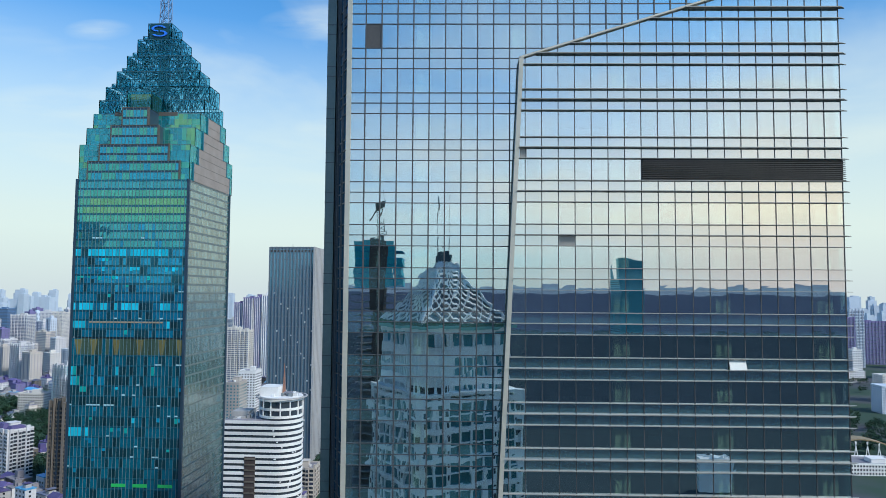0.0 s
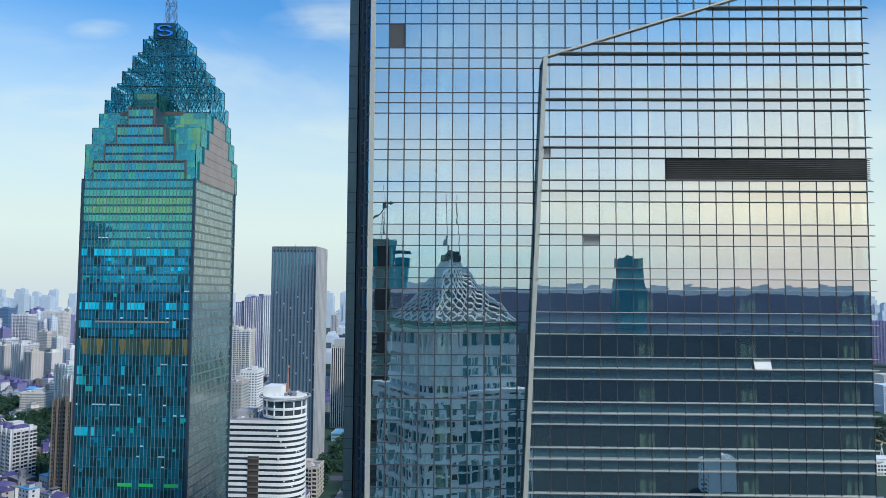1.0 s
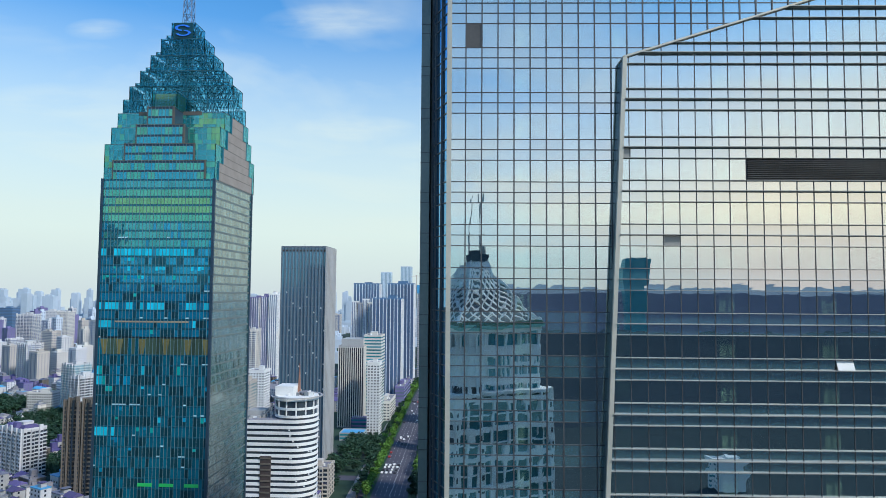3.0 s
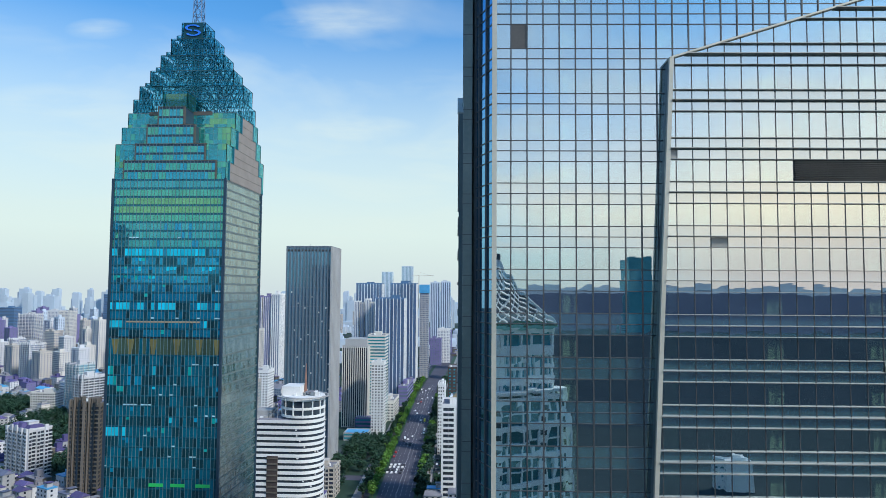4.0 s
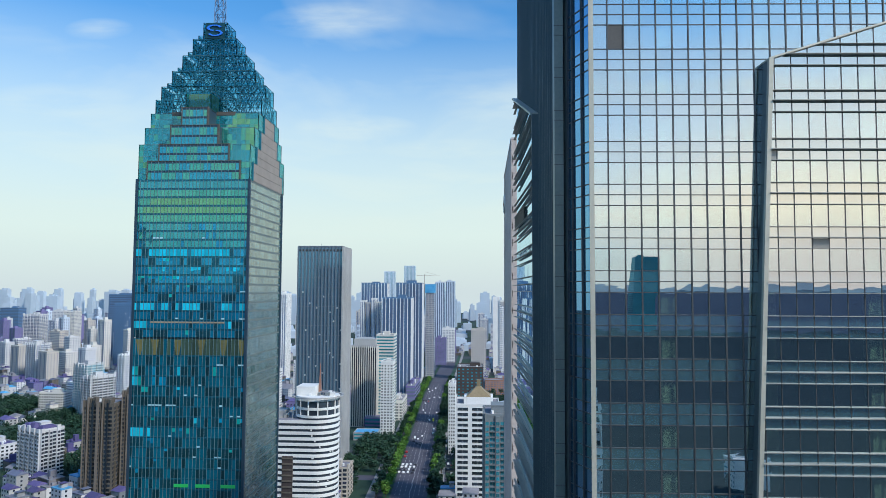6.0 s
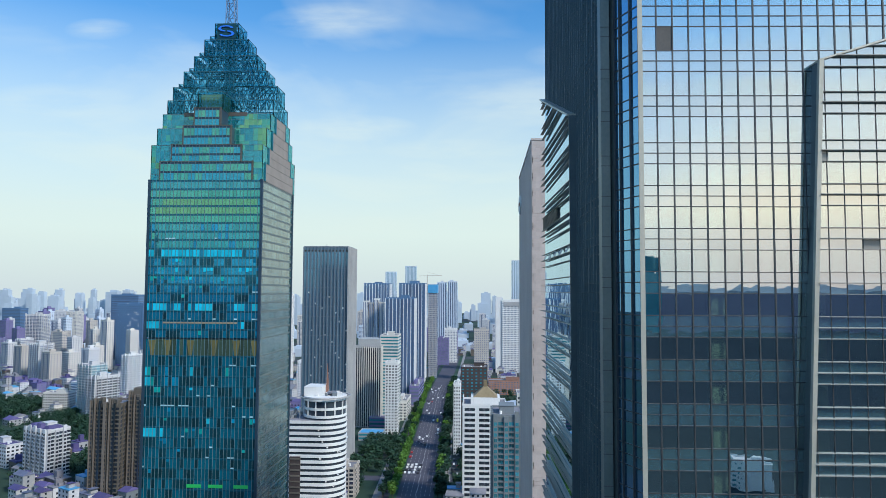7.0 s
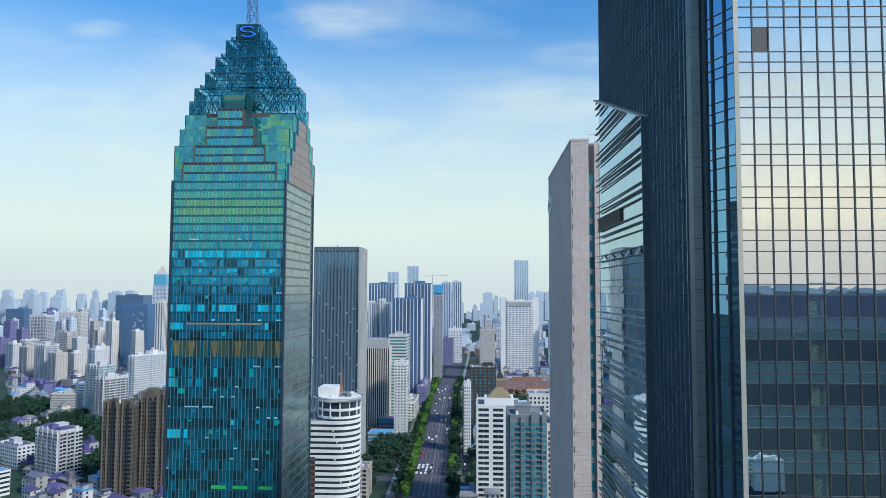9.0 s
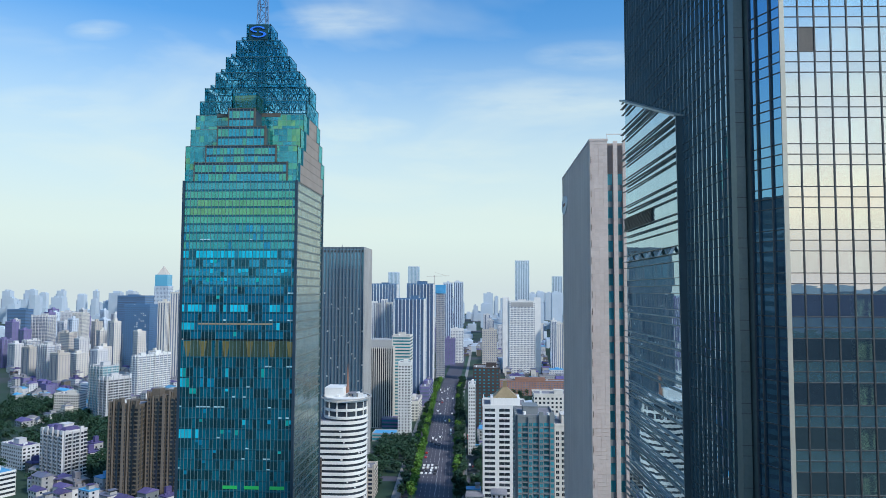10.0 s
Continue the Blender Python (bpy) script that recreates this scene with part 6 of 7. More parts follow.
    block("blue_window_school", "white school with blue window bands and a blue roof", -590, -530, 905, 925, 22, "city_white", "slab_glass", 3.2, 3.4, mode="ribbon", roof="roof_blue", rz=-27)
    block("blue_office_tower", "dark blue glass office tower", -783, -726, 1360, 1400, 138, "navy_wall", "slab_glass", 4, 3.6, band=0.6, mode="ribbon", group="blue towers")
    lit = block("blue_office_tower", "blue glass office tower with lit windows", -718, -668, 1265, 1300, 122, "navy_wall", "slab_glass", 4, 3.6, 0.5, mode="grid", group="blue towers")
    pick = random.Random(9)
    # light in these windows is only a pale colour on the panel
    for k in range(44):
        wx, wz = -718 + 4 * pick.randint(5, 11) + 1.2, 30 + 3.6 * pick.randint(2, 22)
        o = lit.location
        part("lit_window", Geo((o.x, o.y, 0)).box(wx, wx + 2.0, 1264.6, 1264.9, wz, wz + 1.7), M["blind"], lit, "lit window, its light as pale colour")
    block("tan_slab", "tan residential slab", -874, -846, 1310, 1330, 66, "tan", "window", 3.0, 3.0, 0.4)
    block("white_slab_tower", "white residential slab with small windows", -960, -935, 1452, 1480, 101, "city_white", "window", 3.0, 3.0, 0.4)
    block("white_slab_tower", "white residential slab with small windows", -933, -910, 1452, 1480, 99, "white_warm", "window", 3.0, 3.0, 0.4)
    block("white_slab_tower", "white residential tower with bays", -990, -955, 1400, 1430, 95, "city_white", "window", 3.4, 3.0, mode="flats")
    block("white_slab_tower", "white residential tower with bays", -886, -842, 1255, 1285, 47, "city_white", "window", 3.4, 3.0, mode="flats")
    block("blue_glass_block", "blue glass office block", -1215, -1168, 1640, 1670, 101, "navy_wall", "slab_glass", 4, 3.6, band=0.6, mode="ribbon")
    g = block("gabled_tower", "pale stone tower with a blue glass top and pointed roof", -878, -842, 1710, 1740, 160, "pale_blue", "window", 3.6, 3.4)
    o = g.location
    roof_box(g, -877, -845, 1711, 1739, 160.2, 190, "glass_sky", "glass_top")
    part("pointed_roof", Geo((o.x, o.y, 0)).hexa([(-873, 1713, 190), (-849, 1713, 190), (-849, 1737, 190), (-873, 1737, 190), (-862, 1724, 212), (-860, 1724, 212), (-860, 1726, 212), (-862, 1726, 212)]), M["tan"], g)
    block("cream_flats_slab", "cream residential slab with brown window recesses", -558, -545.5, 1069, 1090, 131, "white_warm", "window", 4.0, 3.0, mode="strip", group="cream slabs", ww=0.45)
    block("cream_flats_slab", "cream residential slab with brown window recesses", -544, -524, 1082, 1104, 146, "white_warm", "window", 4.0, 3.0, mode="strip", group="cream slabs", ww=0.45)
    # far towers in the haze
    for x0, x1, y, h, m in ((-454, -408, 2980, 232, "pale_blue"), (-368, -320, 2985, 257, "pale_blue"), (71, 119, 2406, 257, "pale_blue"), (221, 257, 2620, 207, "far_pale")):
        block("far_glass_tower", "glass tower far off, haze-pale by colour", x0, x1, y, y + 40, h, m, "hazed_glass", 6, 4, mode="strip", side="X" if x0 < 0 else "x", group="far towers", hut=False)
    # beyond the east side
    block("violet_slab", "violet residential slab with white columns", 812, 885, 1556, 1590, 92, "purple_wall", "window", 3.4, 3.1, mode="flats", side="x")
    block("screened_tower", "tower shell with a blue screened top", 828, 860, 1700, 1730, 132, "white", "window", 3.4, 3.2, side="x")
    block("white_round_top_block", "white block with a rounded top", 698, 716, 1351, 1370, 46, "white", "window", 3.0, 3.2, side="x")
    block("white_low_block", "white block with square windows", 636, 666, 1249, 1270, 17, "white", "window", 3.0, 3.2, side="x")
    block("white_hospital", "white block with roof plant", 306, 350, 600, 630, 9, "white", "window", 2.4, 3.0, side="x")


# glass of the far towers, with the haze in its body colour
M["hazed_glass"] = glazing("hazed_glass", (0.25, 0.33, 0.42), (0.7, 0.85, 0.95), 0.25, rough=0.1, spread=0.1)
build_city()


# ---- avenue ----
def road_x(y):
    return -78 - (min(y, 1000) - 537) * 0.034


def build_avenue():
    ys = [300 + 40 * k for k in range(42)]
    def strip(name, label, a, b, z, mat, category, kind="structure"):
        g = Geo()
        for y0, y1 in zip(ys, ys[1:]):
            g.hexa([(road_x(y0) + a, y0, -0.4), (road_x(y0) + b, y0, -0.4), (road_x(y1) + b, y1, -0.4), (road_x(y1) + a, y1, -0.4), (road_x(y0) + a, y0, z), (road_x(y0) + b, y0, z), (road_x(y1) + b, y1, z), (road_x(y1) + a, y1, z)])
        ob = new(name, g.mesh(name, M[mat]))
        return tagged(ob, label, category, kind=kind)
    strip("road", "grey asphalt avenue of many lanes", -13.5, 13.5, 0.06, "asphalt", "road")
    strip("pavement", "paved footway beside the avenue", -31, -24, 0.18, "paving", "pavement")
    strip("road_service", "side lane beside the avenue", -24, -19, 0.05, "asphalt", "road")
    strip("pavement_east", "paved footway beside the avenue", 20, 25, 0.18, "paving", "pavement")
    strip("verge_west", "planted strip beside the avenue", -19, -13.5, 0.2, "leaf", "verge")
    strip("verge_east", "planted strip beside the avenue", 13.5, 20, 0.2, "leaf", "verge")
    for k in range(-3, 4):
        g = Geo()
        y = 420.0
        while y < 1100:
            x = road_x(y) + 3.5 * k
            n = 30 if k == 0 else 4
            g.box(x - 0.1, x + 0.1, y, y + n, 0.05, 0.075)
            y += n + (0 if k == 0 else 6)
        ob = new("lane_line", g.mesh("lane_line", M["lane_paint"]))
        tagged(ob, "white painted lane line", "road marking", kind="structure")
    x = road_x(560)
    g = Geo().box(-190, 60, 548, 562, -0.4, 0.064)
    tagged(new("road_cross", g.mesh("road_cross", M["asphalt"])), "asphalt cross street", "road", kind="structure")
    TAKEN.append((-140, -50, 300, 1600))


build_avenue()


# ---- trees ----
def crown_geo(g, rng, cx, cy, cz, r, h, leaves, size):
    for k in range(leaves):
        u, w = rng.uniform(-1, 1), rng.uniform(0, 2 * math.pi)
        rr = r * (0.55 + 0.5 * rng.random()) * math.sqrt(max(0.05, 1 - u * u)) * (1 + 0.25 * math.sin(3 * w + cx))
        p = Vector((cx + rr * math.cos(w), cy + rr * math.sin(w), cz + h * 0.5 * u * (0.8 + 0.3 * rng.random())))
        q = Euler((rng.uniform(-0.9, 0.9), rng.uniform(-0.9, 0.9), rng.uniform(0, 6.28))).to_matrix()
        s = size * rng.uniform(0.6, 1.3)
        g.poly([p + q @ Vector(v) for v in ((-s, -s * 0.6, 0), (s * 0.2, -s, 0.15 * s), (s, s * 0.4, 0), (-s * 0.1, s, 0.25 * s))])


def make_tree(kind, seed, leaf):
    rng = random.Random(seed)
    ob = thing("street_tree", "leafy street tree with a %s green crown" % kind, "tree", pose(0, 0, -500), "street trees")
    g = Geo()
    for k in range(5):
        a0, a1 = 0.26 - 0.03 * k, 0.26 - 0.03 * (k + 1)
        g.bar((0.05 * k, 0.03 * k, 1.0 * k), (0.05 * (k + 1), 0.03 * (k + 1), 1.0 * (k + 1)), (a0 + a1) / 2, sides=6)
    for k in range(6):
        a = k * 1.05 + rng.random()
        g.bar((0.15, 0.1, 2.8 + 0.3 * k), (1.9 * math.cos(a), 1.9 * math.sin(a), 5.0 + 0.35 * k), 0.09, sides=5)
    part("trunk", g, M["bark"], ob)
    c = Geo()
    for k in range(7):
        a = k * 0.9 + rng.random()
        d = rng.uniform(0.4, 1.9)
        crown_geo(c, rng, d * math.cos(a), d * math.sin(a), rng.uniform(4.6, 7.6), rng.uniform(1.5, 2.3), rng.uniform(2.2, 3.4), 34, 0.62)
    part("crown", c, M[leaf], ob)
    return ob


def build_trees():
    rng = random.Random(21)
    kinds = [make_tree("dark", 1, "leaf"), make_tree("dark", 2, "leaf"), make_tree("light", 3, "leaf_light"), make_tree("light", 4, "leaf_light")]
    spots = []
    y = 500.0
    while y < 1150:
        for off, light in ((-16.2, 0.92), (-22.5, 0.25), (16.5, 0.2), (21.5, 0.0)):
            if rng.random() < 0.93:
                spots.append((road_x(y) + off + rng.uniform(-1, 1), y + rng.uniform(-1.5, 1.5), light))
        y += 8.0 if y < 800 else 11.0
    first = set()
    for k, (x, y, light) in enumerate(spots):
        src = kinds[rng.choice((2, 3))] if rng.random() < light else kinds[rng.choice((0, 1))]
        m = pose(x, y, 0, 0, 0, rng.uniform(0, 360)) @ Matrix.Scale(rng.uniform(0.8, 1.25), 4)
        if src not in first:
            first.add(src)
            src.matrix_world = m
        else:
            t = copy_thing(src, m)
            t.matrix_world = m
    # woods, too dense to count
    woods = Geo()
    areas = ((-140, -106, 565, 690, 90), (-150, -120, 520, 556, 16), (-480, -420, 630, 720, 90), (-380, -318, 530, 720, 190), (-420, -385, 625, 700, 50), (-560, -430, 540, 640, 70), (-700, -560, 700, 900, 120), (-640, -565, 760, 880, 110), (-530, -440, 720, 800, 90), (-60, 60, 830, 1000, 120), (296, 460, 665, 900, 260), (-620, -480, 640, 720, 60), (560, 760, 1100, 1240, 60), (-48, -30, 520, 640, 30), (20, 60, 600, 760, 40))
    for x0, x1, y0, y1, n in areas:
        for k in range(n):
            x, y, r = rng.uniform(x0, x1), rng.uniform(y0, y1), rng.uniform(3.0, 5.5)
            if any(a - 1 < x < b + 1 and c - 1 < y < d + 1 for a, b, c, d in TAKEN if b - a < 80):
                continue
            for j in range(4):
                crown_geo(woods, rng, x + rng.uniform(-2, 2), y + rng.uniform(-2, 2), rng.uniform(4, 9), r * 0.7, r * 1.1, 34, 0.72)
    TAKEN.extend(a[:4] for a in areas)
    tagged(new("woods", woods.mesh("woods", M["leaf"])), "dense dark green trees between the houses", "woods", kind="stuff")


build_trees()


# ---- vehicles ----
def make_car(name, label, paint, length=4.5, tall=1.45):
    ob = thing(name, label, "car", pose(0, 0, -500), "cars on the avenue")
    w = 0.9
    L = length / 2
    prof = [(-L, 0.35), (L, 0.35), (L, 0.75), (L * 0.55, 0.9), (L * 0.3, tall), (-L * 0.55, tall), (-L * 0.85, 0.95), (-L, 0.85)]
    g = Geo()
    n = len(prof)
    a, b = [(-w, y, z) for y, z in prof], [(w, y, z) for y, z in prof]
    g.poly(list(reversed(a)))
    g.poly(b)
    for i in range(n):
        j = (i + 1) % n
        g.poly([a[i], a[j], b[j], b[i]])
    part("body", g, M[paint], ob)
    part("windows", Geo().box(-w - 0.01, w + 0.01, -L * 0.5, L * 0.3, 0.95, tall - 0.1), M["window"], ob)
    for x in (-w, w):
        for y in (-L * 0.62, L * 0.62):
            part("wheel", Geo().bar((x - 0.1, y, 0.33), (x + 0.1, y, 0.33), 0.33, sides=10), M["rubber"], ob)
    return ob


def build_cars():
    rng = random.Random(8)
    kinds = [make_car("car", "white car on the avenue", "car_white"), make_car("car", "dark car on the avenue", "car_dark"), make_car("car", "red car on the avenue", "car_red"), make_car("taxi", "yellow bus on the avenue", "taxi", 9.0, 2.9), make_car("van", "white van on the avenue", "car_white", 5.4, 2.2)]
    spots = [(3, -92 + 12, 800)]
    for k in range(16):
        spots.append((rng.choice((0, 0, 0, 1, 4)), road_x(590) - 11.7 + 3.5 * (k % 4) + rng.uniform(-0.3, 0.3), 572 + 8.5 * (k // 4) + rng.uniform(-1, 1)))
    for k in range(30):
        y = rng.uniform(610, 1080)
        spots.append((rng.choice((0, 0, 0, 1, 1, 2, 4)), road_x(y) - 11.7 + 3.5 * rng.randint(0, 6), y))
    for k in range(18):
        y = rng.uniform(560, 760)
        spots.append((rng.choice((0, 1, 1, 2)), road_x(y) + 27.5 + rng.choice((0, 3.0)), y))
    used = set()
    for i, x, y in spots:
        m = pose(x, y, 0.075 if x < road_x(y) + 14 else 0.02, 0, 0, 2 if x < road_x(y) else 182)
        if i not in used:
            used.add(i)
            kinds[i].matrix_world = m
        else:
            copy_thing(kinds[i], m)


build_cars()


# ---- lesser houses of the city ----
def house(rng, x, y, w, d, h, wall, roof, group, high):
    ob = thing("tower_block" if high else "low_house", LABELS[wall] % ("tower block with rows of small windows" if high else "low house with a %s roof" % ROOFS[roof]), "building", pose(x, y, 0, 0, 0, rng.uniform(-33, -22) if x < -0.3 * y else 0), group)
    part("wall", Geo().box(-w / 2, w / 2, -d / 2, d / 2, 0, h), M[wall], ob)
    r = Geo()
    if not high and rng.random() < 0.35:
        rise = min(w, d) * 0.25
        r.hexa([(-w / 2 - 0.4, -d / 2 - 0.4, h), (w / 2 + 0.4, -d / 2 - 0.4, h), (w / 2 + 0.4, d / 2 + 0.4, h), (-w / 2 - 0.4, d / 2 + 0.4, h),
                (-w / 2 + 0.5, -0.2, h + rise), (w / 2 - 0.5, -0.2, h + rise), (w / 2 - 0.5, 0.2, h + rise), (-w / 2 + 0.5, 0.2, h + rise)])
    else:
        r.box(-w / 2 - 0.2, w / 2 + 0.2, -d / 2 - 0.2, d / 2 + 0.2, h, h + 0.6)
        hx = rng.uniform(-0.2, 0.2) * w
        r.box(hx - w * 0.14, hx + w * 0.14, -d * 0.2, d * 0.2, h + 0.6, h + rng.uniform(3, 6))
        for k in range(3 if y < 1000 else 1):
            cx, cy, cs = rng.uniform(-0.4, 0.4) * w, rng.uniform(-0.4, 0.4) * d, rng.uniform(0.6, 1.4)
            r.box(cx - cs, cx + cs, cy - cs, cy + cs * 0.6, h + 0.6, h + 0.6 + rng.uniform(0.8, 2.2))
    part("roof", r, M[roof if not high else wall], ob)
    if abs(y) > 2450:
        return
    g = Geo()
    fh = 3.1
    side = 1 if x < -20 else -1
    if y < 0:
        front = d / 2
    else:
        front = -d / 2
    nf, n, ns = int(h / fh), max(2, int(w / 3.6)), max(2, int(d / 4.0))
    stacks = high and rng.random() < 0.6
    if high:
        for k in range(n):
            c = -w / 2 + w * (k + 0.5) / n
            ww = w / n * 0.33
            if stacks and k % 3 == 1:
                # a full-height dark strip stands in for the shade of recessed balconies
                g.box(c - ww * 1.25, c + ww * 1.25, min(front, front * 1.006), max(front, front * 1.006), 2.0, h - 2.0)
                continue
            for f in range(nf):
                g.box(c - ww, c + ww, min(front, front * 1.004), max(front, front * 1.004) + 0.0, f * fh + 0.9, f * fh + 2.5)
    else:
        for k in range(n):
            c = -w / 2 + w * (k + 0.5) / n
            for f in range(nf):
                g.box(c - 0.8, c + 0.8, front - 0.06, front + 0.06, f * fh + 0.9, f * fh + 2.4)
    for k in range(ns):
        c = -d / 2 + d * (k + 0.5) / ns
        for f in range(nf):
            g.box(side * w / 2 - 0.06, side * w / 2 + 0.06, c - 0.8, c + 0.8, f * fh + 0.9, f * fh + 2.4)
    # farther glazing takes the colour lightened for haze
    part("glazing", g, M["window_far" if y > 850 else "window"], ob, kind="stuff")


LABELS = {"grey_dark": "dark grey %s", "city_white": "weathered white %s", "white": "white rendered %s", "white_warm": "cream rendered %s", "tan": "tan rendered %s", "far_pale": "pale hazy %s far off", "dim_wall": "dark teal-grey %s", "pale_blue": "pale blue-grey %s", "grey_wall": "grey panelled %s", "purple_wall": "violet-grey %s", "navy_wall": "navy tiled %s", "brown_wall": "brown tiled %s"}
ROOFS = {"roof_grey": "grey", "roof_violet": "violet-grey", "roof_blue": "blue sheet", "roof_red": "red"}


def scatter(rng, n, wedge, y0, y1, high, sizes, heights, walls, gap=3.0, power=1.0, into=None):
    made = tries = 0
    while made < n and tries < n * 30:
        tries += 1
        y = y0 + (y1 - y0) * rng.random() ** power
        x = abs(y) * rng.uniform(*wedge)
        w, d = rng.uniform(*sizes), rng.uniform(sizes[0], (sizes[0] + sizes[1]) / 2)
        r = (x - w / 2 - gap, x + w / 2 + gap, y - d / 2 - gap, y + d / 2 + gap)
        if any(r[0] < b and r[1] > a and r[2] < e and r[3] > c for a, b, c, e in TAKEN):
            continue
        TAKEN.append(r)
        made += 1
        if into is not None:
            h = rng.uniform(*heights)
            into.box(x - w / 2, x + w / 2, y - d / 2, y + d / 2, 0, h)
            for k in range(rng.randint(1, 3)):
                hx, hy, hw = x + rng.uniform(-0.25, 0.25) * w, y + rng.uniform(-0.2, 0.2) * d, w * rng.uniform(0.12, 0.25)
                into.box(hx - hw, hx + hw, hy - d * 0.2, hy + d * 0.2, h, h + rng.uniform(2, 8))
            if rng.random() < 0.4:
                into.box(x - w * 0.7, x - w * 0.4, y - d * 0.35, y + d * 0.3, 0, h * rng.uniform(0.6, 0.9))
            continue
        house(rng, x, y, w, d, rng.uniform(*heights), rng.choice(walls), rng.choice(("roof_grey", "roof_violet", "roof_violet", "roof_grey", "roof_violet", "roof_blue")), "tower blocks" if high else "low houses", high)


def build_fabric():
    rng = random.Random(77)
    near = ("city_white", "grey_wall", "grey_dark", "grey_wall", "brown_wall")
    pale = ("city_white", "grey_wall", "tan", "grey_wall", "purple_wall", "city_white")
    far = ("city_white", "pale_blue", "white_warm", "white_warm", "tan", "city_white", "purple_wall")
    scatter(rng, 100, (-0.74, -0.34), 480, 760, False, (8, 17), (5, 12), near, 1.5)
    scatter(rng, 12, (-0.74, -0.36), 1000, 1350, True, (16, 26), (40, 62), ("city_white", "white_warm", "city_white", "tan"), 5)
    scatter(rng, 150, (-0.74, -0.34), 740, 1200, False, (9, 20), (6, 15), pale, 1.5)
    scatter(rng, 45, (-0.36, 0.12), 620, 1300, False, (14, 30), (9, 20), pale)
    scatter(rng, 85, (-0.74, -0.4), 1200, 2000, True, (13, 26), (45, 100), far, 8)
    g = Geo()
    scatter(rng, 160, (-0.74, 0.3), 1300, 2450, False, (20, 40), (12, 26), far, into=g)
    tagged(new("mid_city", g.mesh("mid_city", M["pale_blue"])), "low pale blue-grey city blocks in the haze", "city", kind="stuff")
    scatter(rng, 45, (-0.4, 0.16), 1550, 2450, True, (18, 32), (40, 95), far, 12)
    scatter(rng, 25, (0.46, 0.62), 900, 2400, True, (20, 36), (25, 90), far, 12)
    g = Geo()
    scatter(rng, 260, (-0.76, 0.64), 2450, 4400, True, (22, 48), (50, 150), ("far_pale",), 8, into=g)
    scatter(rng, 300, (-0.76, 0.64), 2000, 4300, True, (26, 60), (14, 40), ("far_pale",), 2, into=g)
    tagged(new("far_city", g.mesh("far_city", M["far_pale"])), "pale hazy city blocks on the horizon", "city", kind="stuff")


# ---- dense low roofs and trees between the placed buildings ----
def build_old_town():
    rng = random.Random(31)
    walls, roofs, green = Geo(), Geo(), Geo()
    glass = Geo()
    turn = radians(-27)
    ca, sa = math.cos(turn), math.sin(turn)
    boxes = [(a + 1, b - 1, c + 1, e - 1) for a, b, c, e in TAKEN if c > 300 and e - c < 600 and b - a < 600]
    cell = {}
    for r in boxes:
        for i in range(int(r[0] // 60), int(r[1] // 60) + 1):
            for j in range(int(r[2] // 60), int(r[3] // 60) + 1):
                cell.setdefault((i, j), []).append(r)

    def free(x, y, m):
        return not any(a - m < x < b + m and c - m < y < e + m for a, b, c, e in cell.get((int(x // 60), int(y // 60)), ()))

    y = 430.0
    while y < 1900:
        pitch = 15.5 + (y - 430) * 0.008
        for side in (-1, 1):
            x = -0.74 * y if side < 0 else -128.0
            stop = -0.30 * y if side < 0 else 0.16 * y
            while x < stop:
                px_, py = x + rng.uniform(-3, 3), y + rng.uniform(-3, 3)
                x += pitch
                if -128 < px_ < -50 and side > 0 and py < 1600:
                    continue
                w, d, h = rng.uniform(7, 13.5), rng.uniform(7, 10.5), rng.choice((5.5, 7, 9, 9, 12, 15, 18))
                if not free(px_, py, 4.5):
                    continue
                if rng.random() < 0.2:
                    for k in range(3):
                        crown_geo(green, rng, px_ + rng.uniform(-3, 3), py + rng.uniform(-3, 3), rng.uniform(4, 8), rng.uniform(2, 3.2), rng.uniform(3, 4.5), 20, 0.95)
                    continue
                c, s = (ca, sa) if side < 0 else (1.0, 0.0)

                def at(u, v, z):
                    return (px_ + u * c - v * s, py + u * s + v * c, z)

                def slab(g, u0, u1, v0, v1, z0, z1, mi):
                    g.hexa([at(u0, v0, z0), at(u1, v0, z0), at(u1, v1, z0), at(u0, v1, z0), at(u0, v0, z1), at(u1, v0, z1), at(u1, v1, z1), at(u0, v1, z1)], mi)

                u, v = w / 2, d / 2
                slab(walls, -u, u, -v, v, 0, h, rng.choice((0, 0, 1, 2, 2, 3)))
                tone = rng.choice((0, 0, 0, 1, 1, 2, 2, 3))
                if rng.random() < 0.45:
                    e = 0.5
                    roofs.hexa([at(-u - e, -v - e, h), at(u + e, -v - e, h), at(u + e, v + e, h), at(-u - e, v + e, h), at(-u, -0.1, h + 2.4), at(u, -0.1, h + 2.4), at(u, 0.1, h + 2.4), at(-u, 0.1, h + 2.4)], tone)
                else:
                    slab(roofs, -u - 0.2, u + 0.2, -v - 0.2, v + 0.2, h, h + 0.5, tone)
                    k = rng.uniform(-0.5, 0.3) * u
                    slab(walls, k, k + u * 0.6, -v * 0.5, v * 0.6, h + 0.5, h + rng.uniform(2, 3.4), 2)
                    slab(roofs, k - 0.5, k + u * 0.7, -v * 0.6, v * 0.7, h + 3.4, h + 3.65, rng.choice((0, 1, 2)))
                if py < 1150:
                    n = max(2, int(w / 3.2))
                    for f in range(int(h / 3)):
                        for k in range(n):
                            m = -u + w * (k + 0.5) / n
                            slab(glass, m - 0.75, m + 0.75, -v - 0.06, -v + 0.05, f * 3 + 0.9, f * 3 + 2.3, 0)
                        slab(glass, u - 0.05, u + 0.06, -1.2, 0.2, f * 3 + 0.9, f * 3 + 2.3, 0)
        y += pitch * 0.92
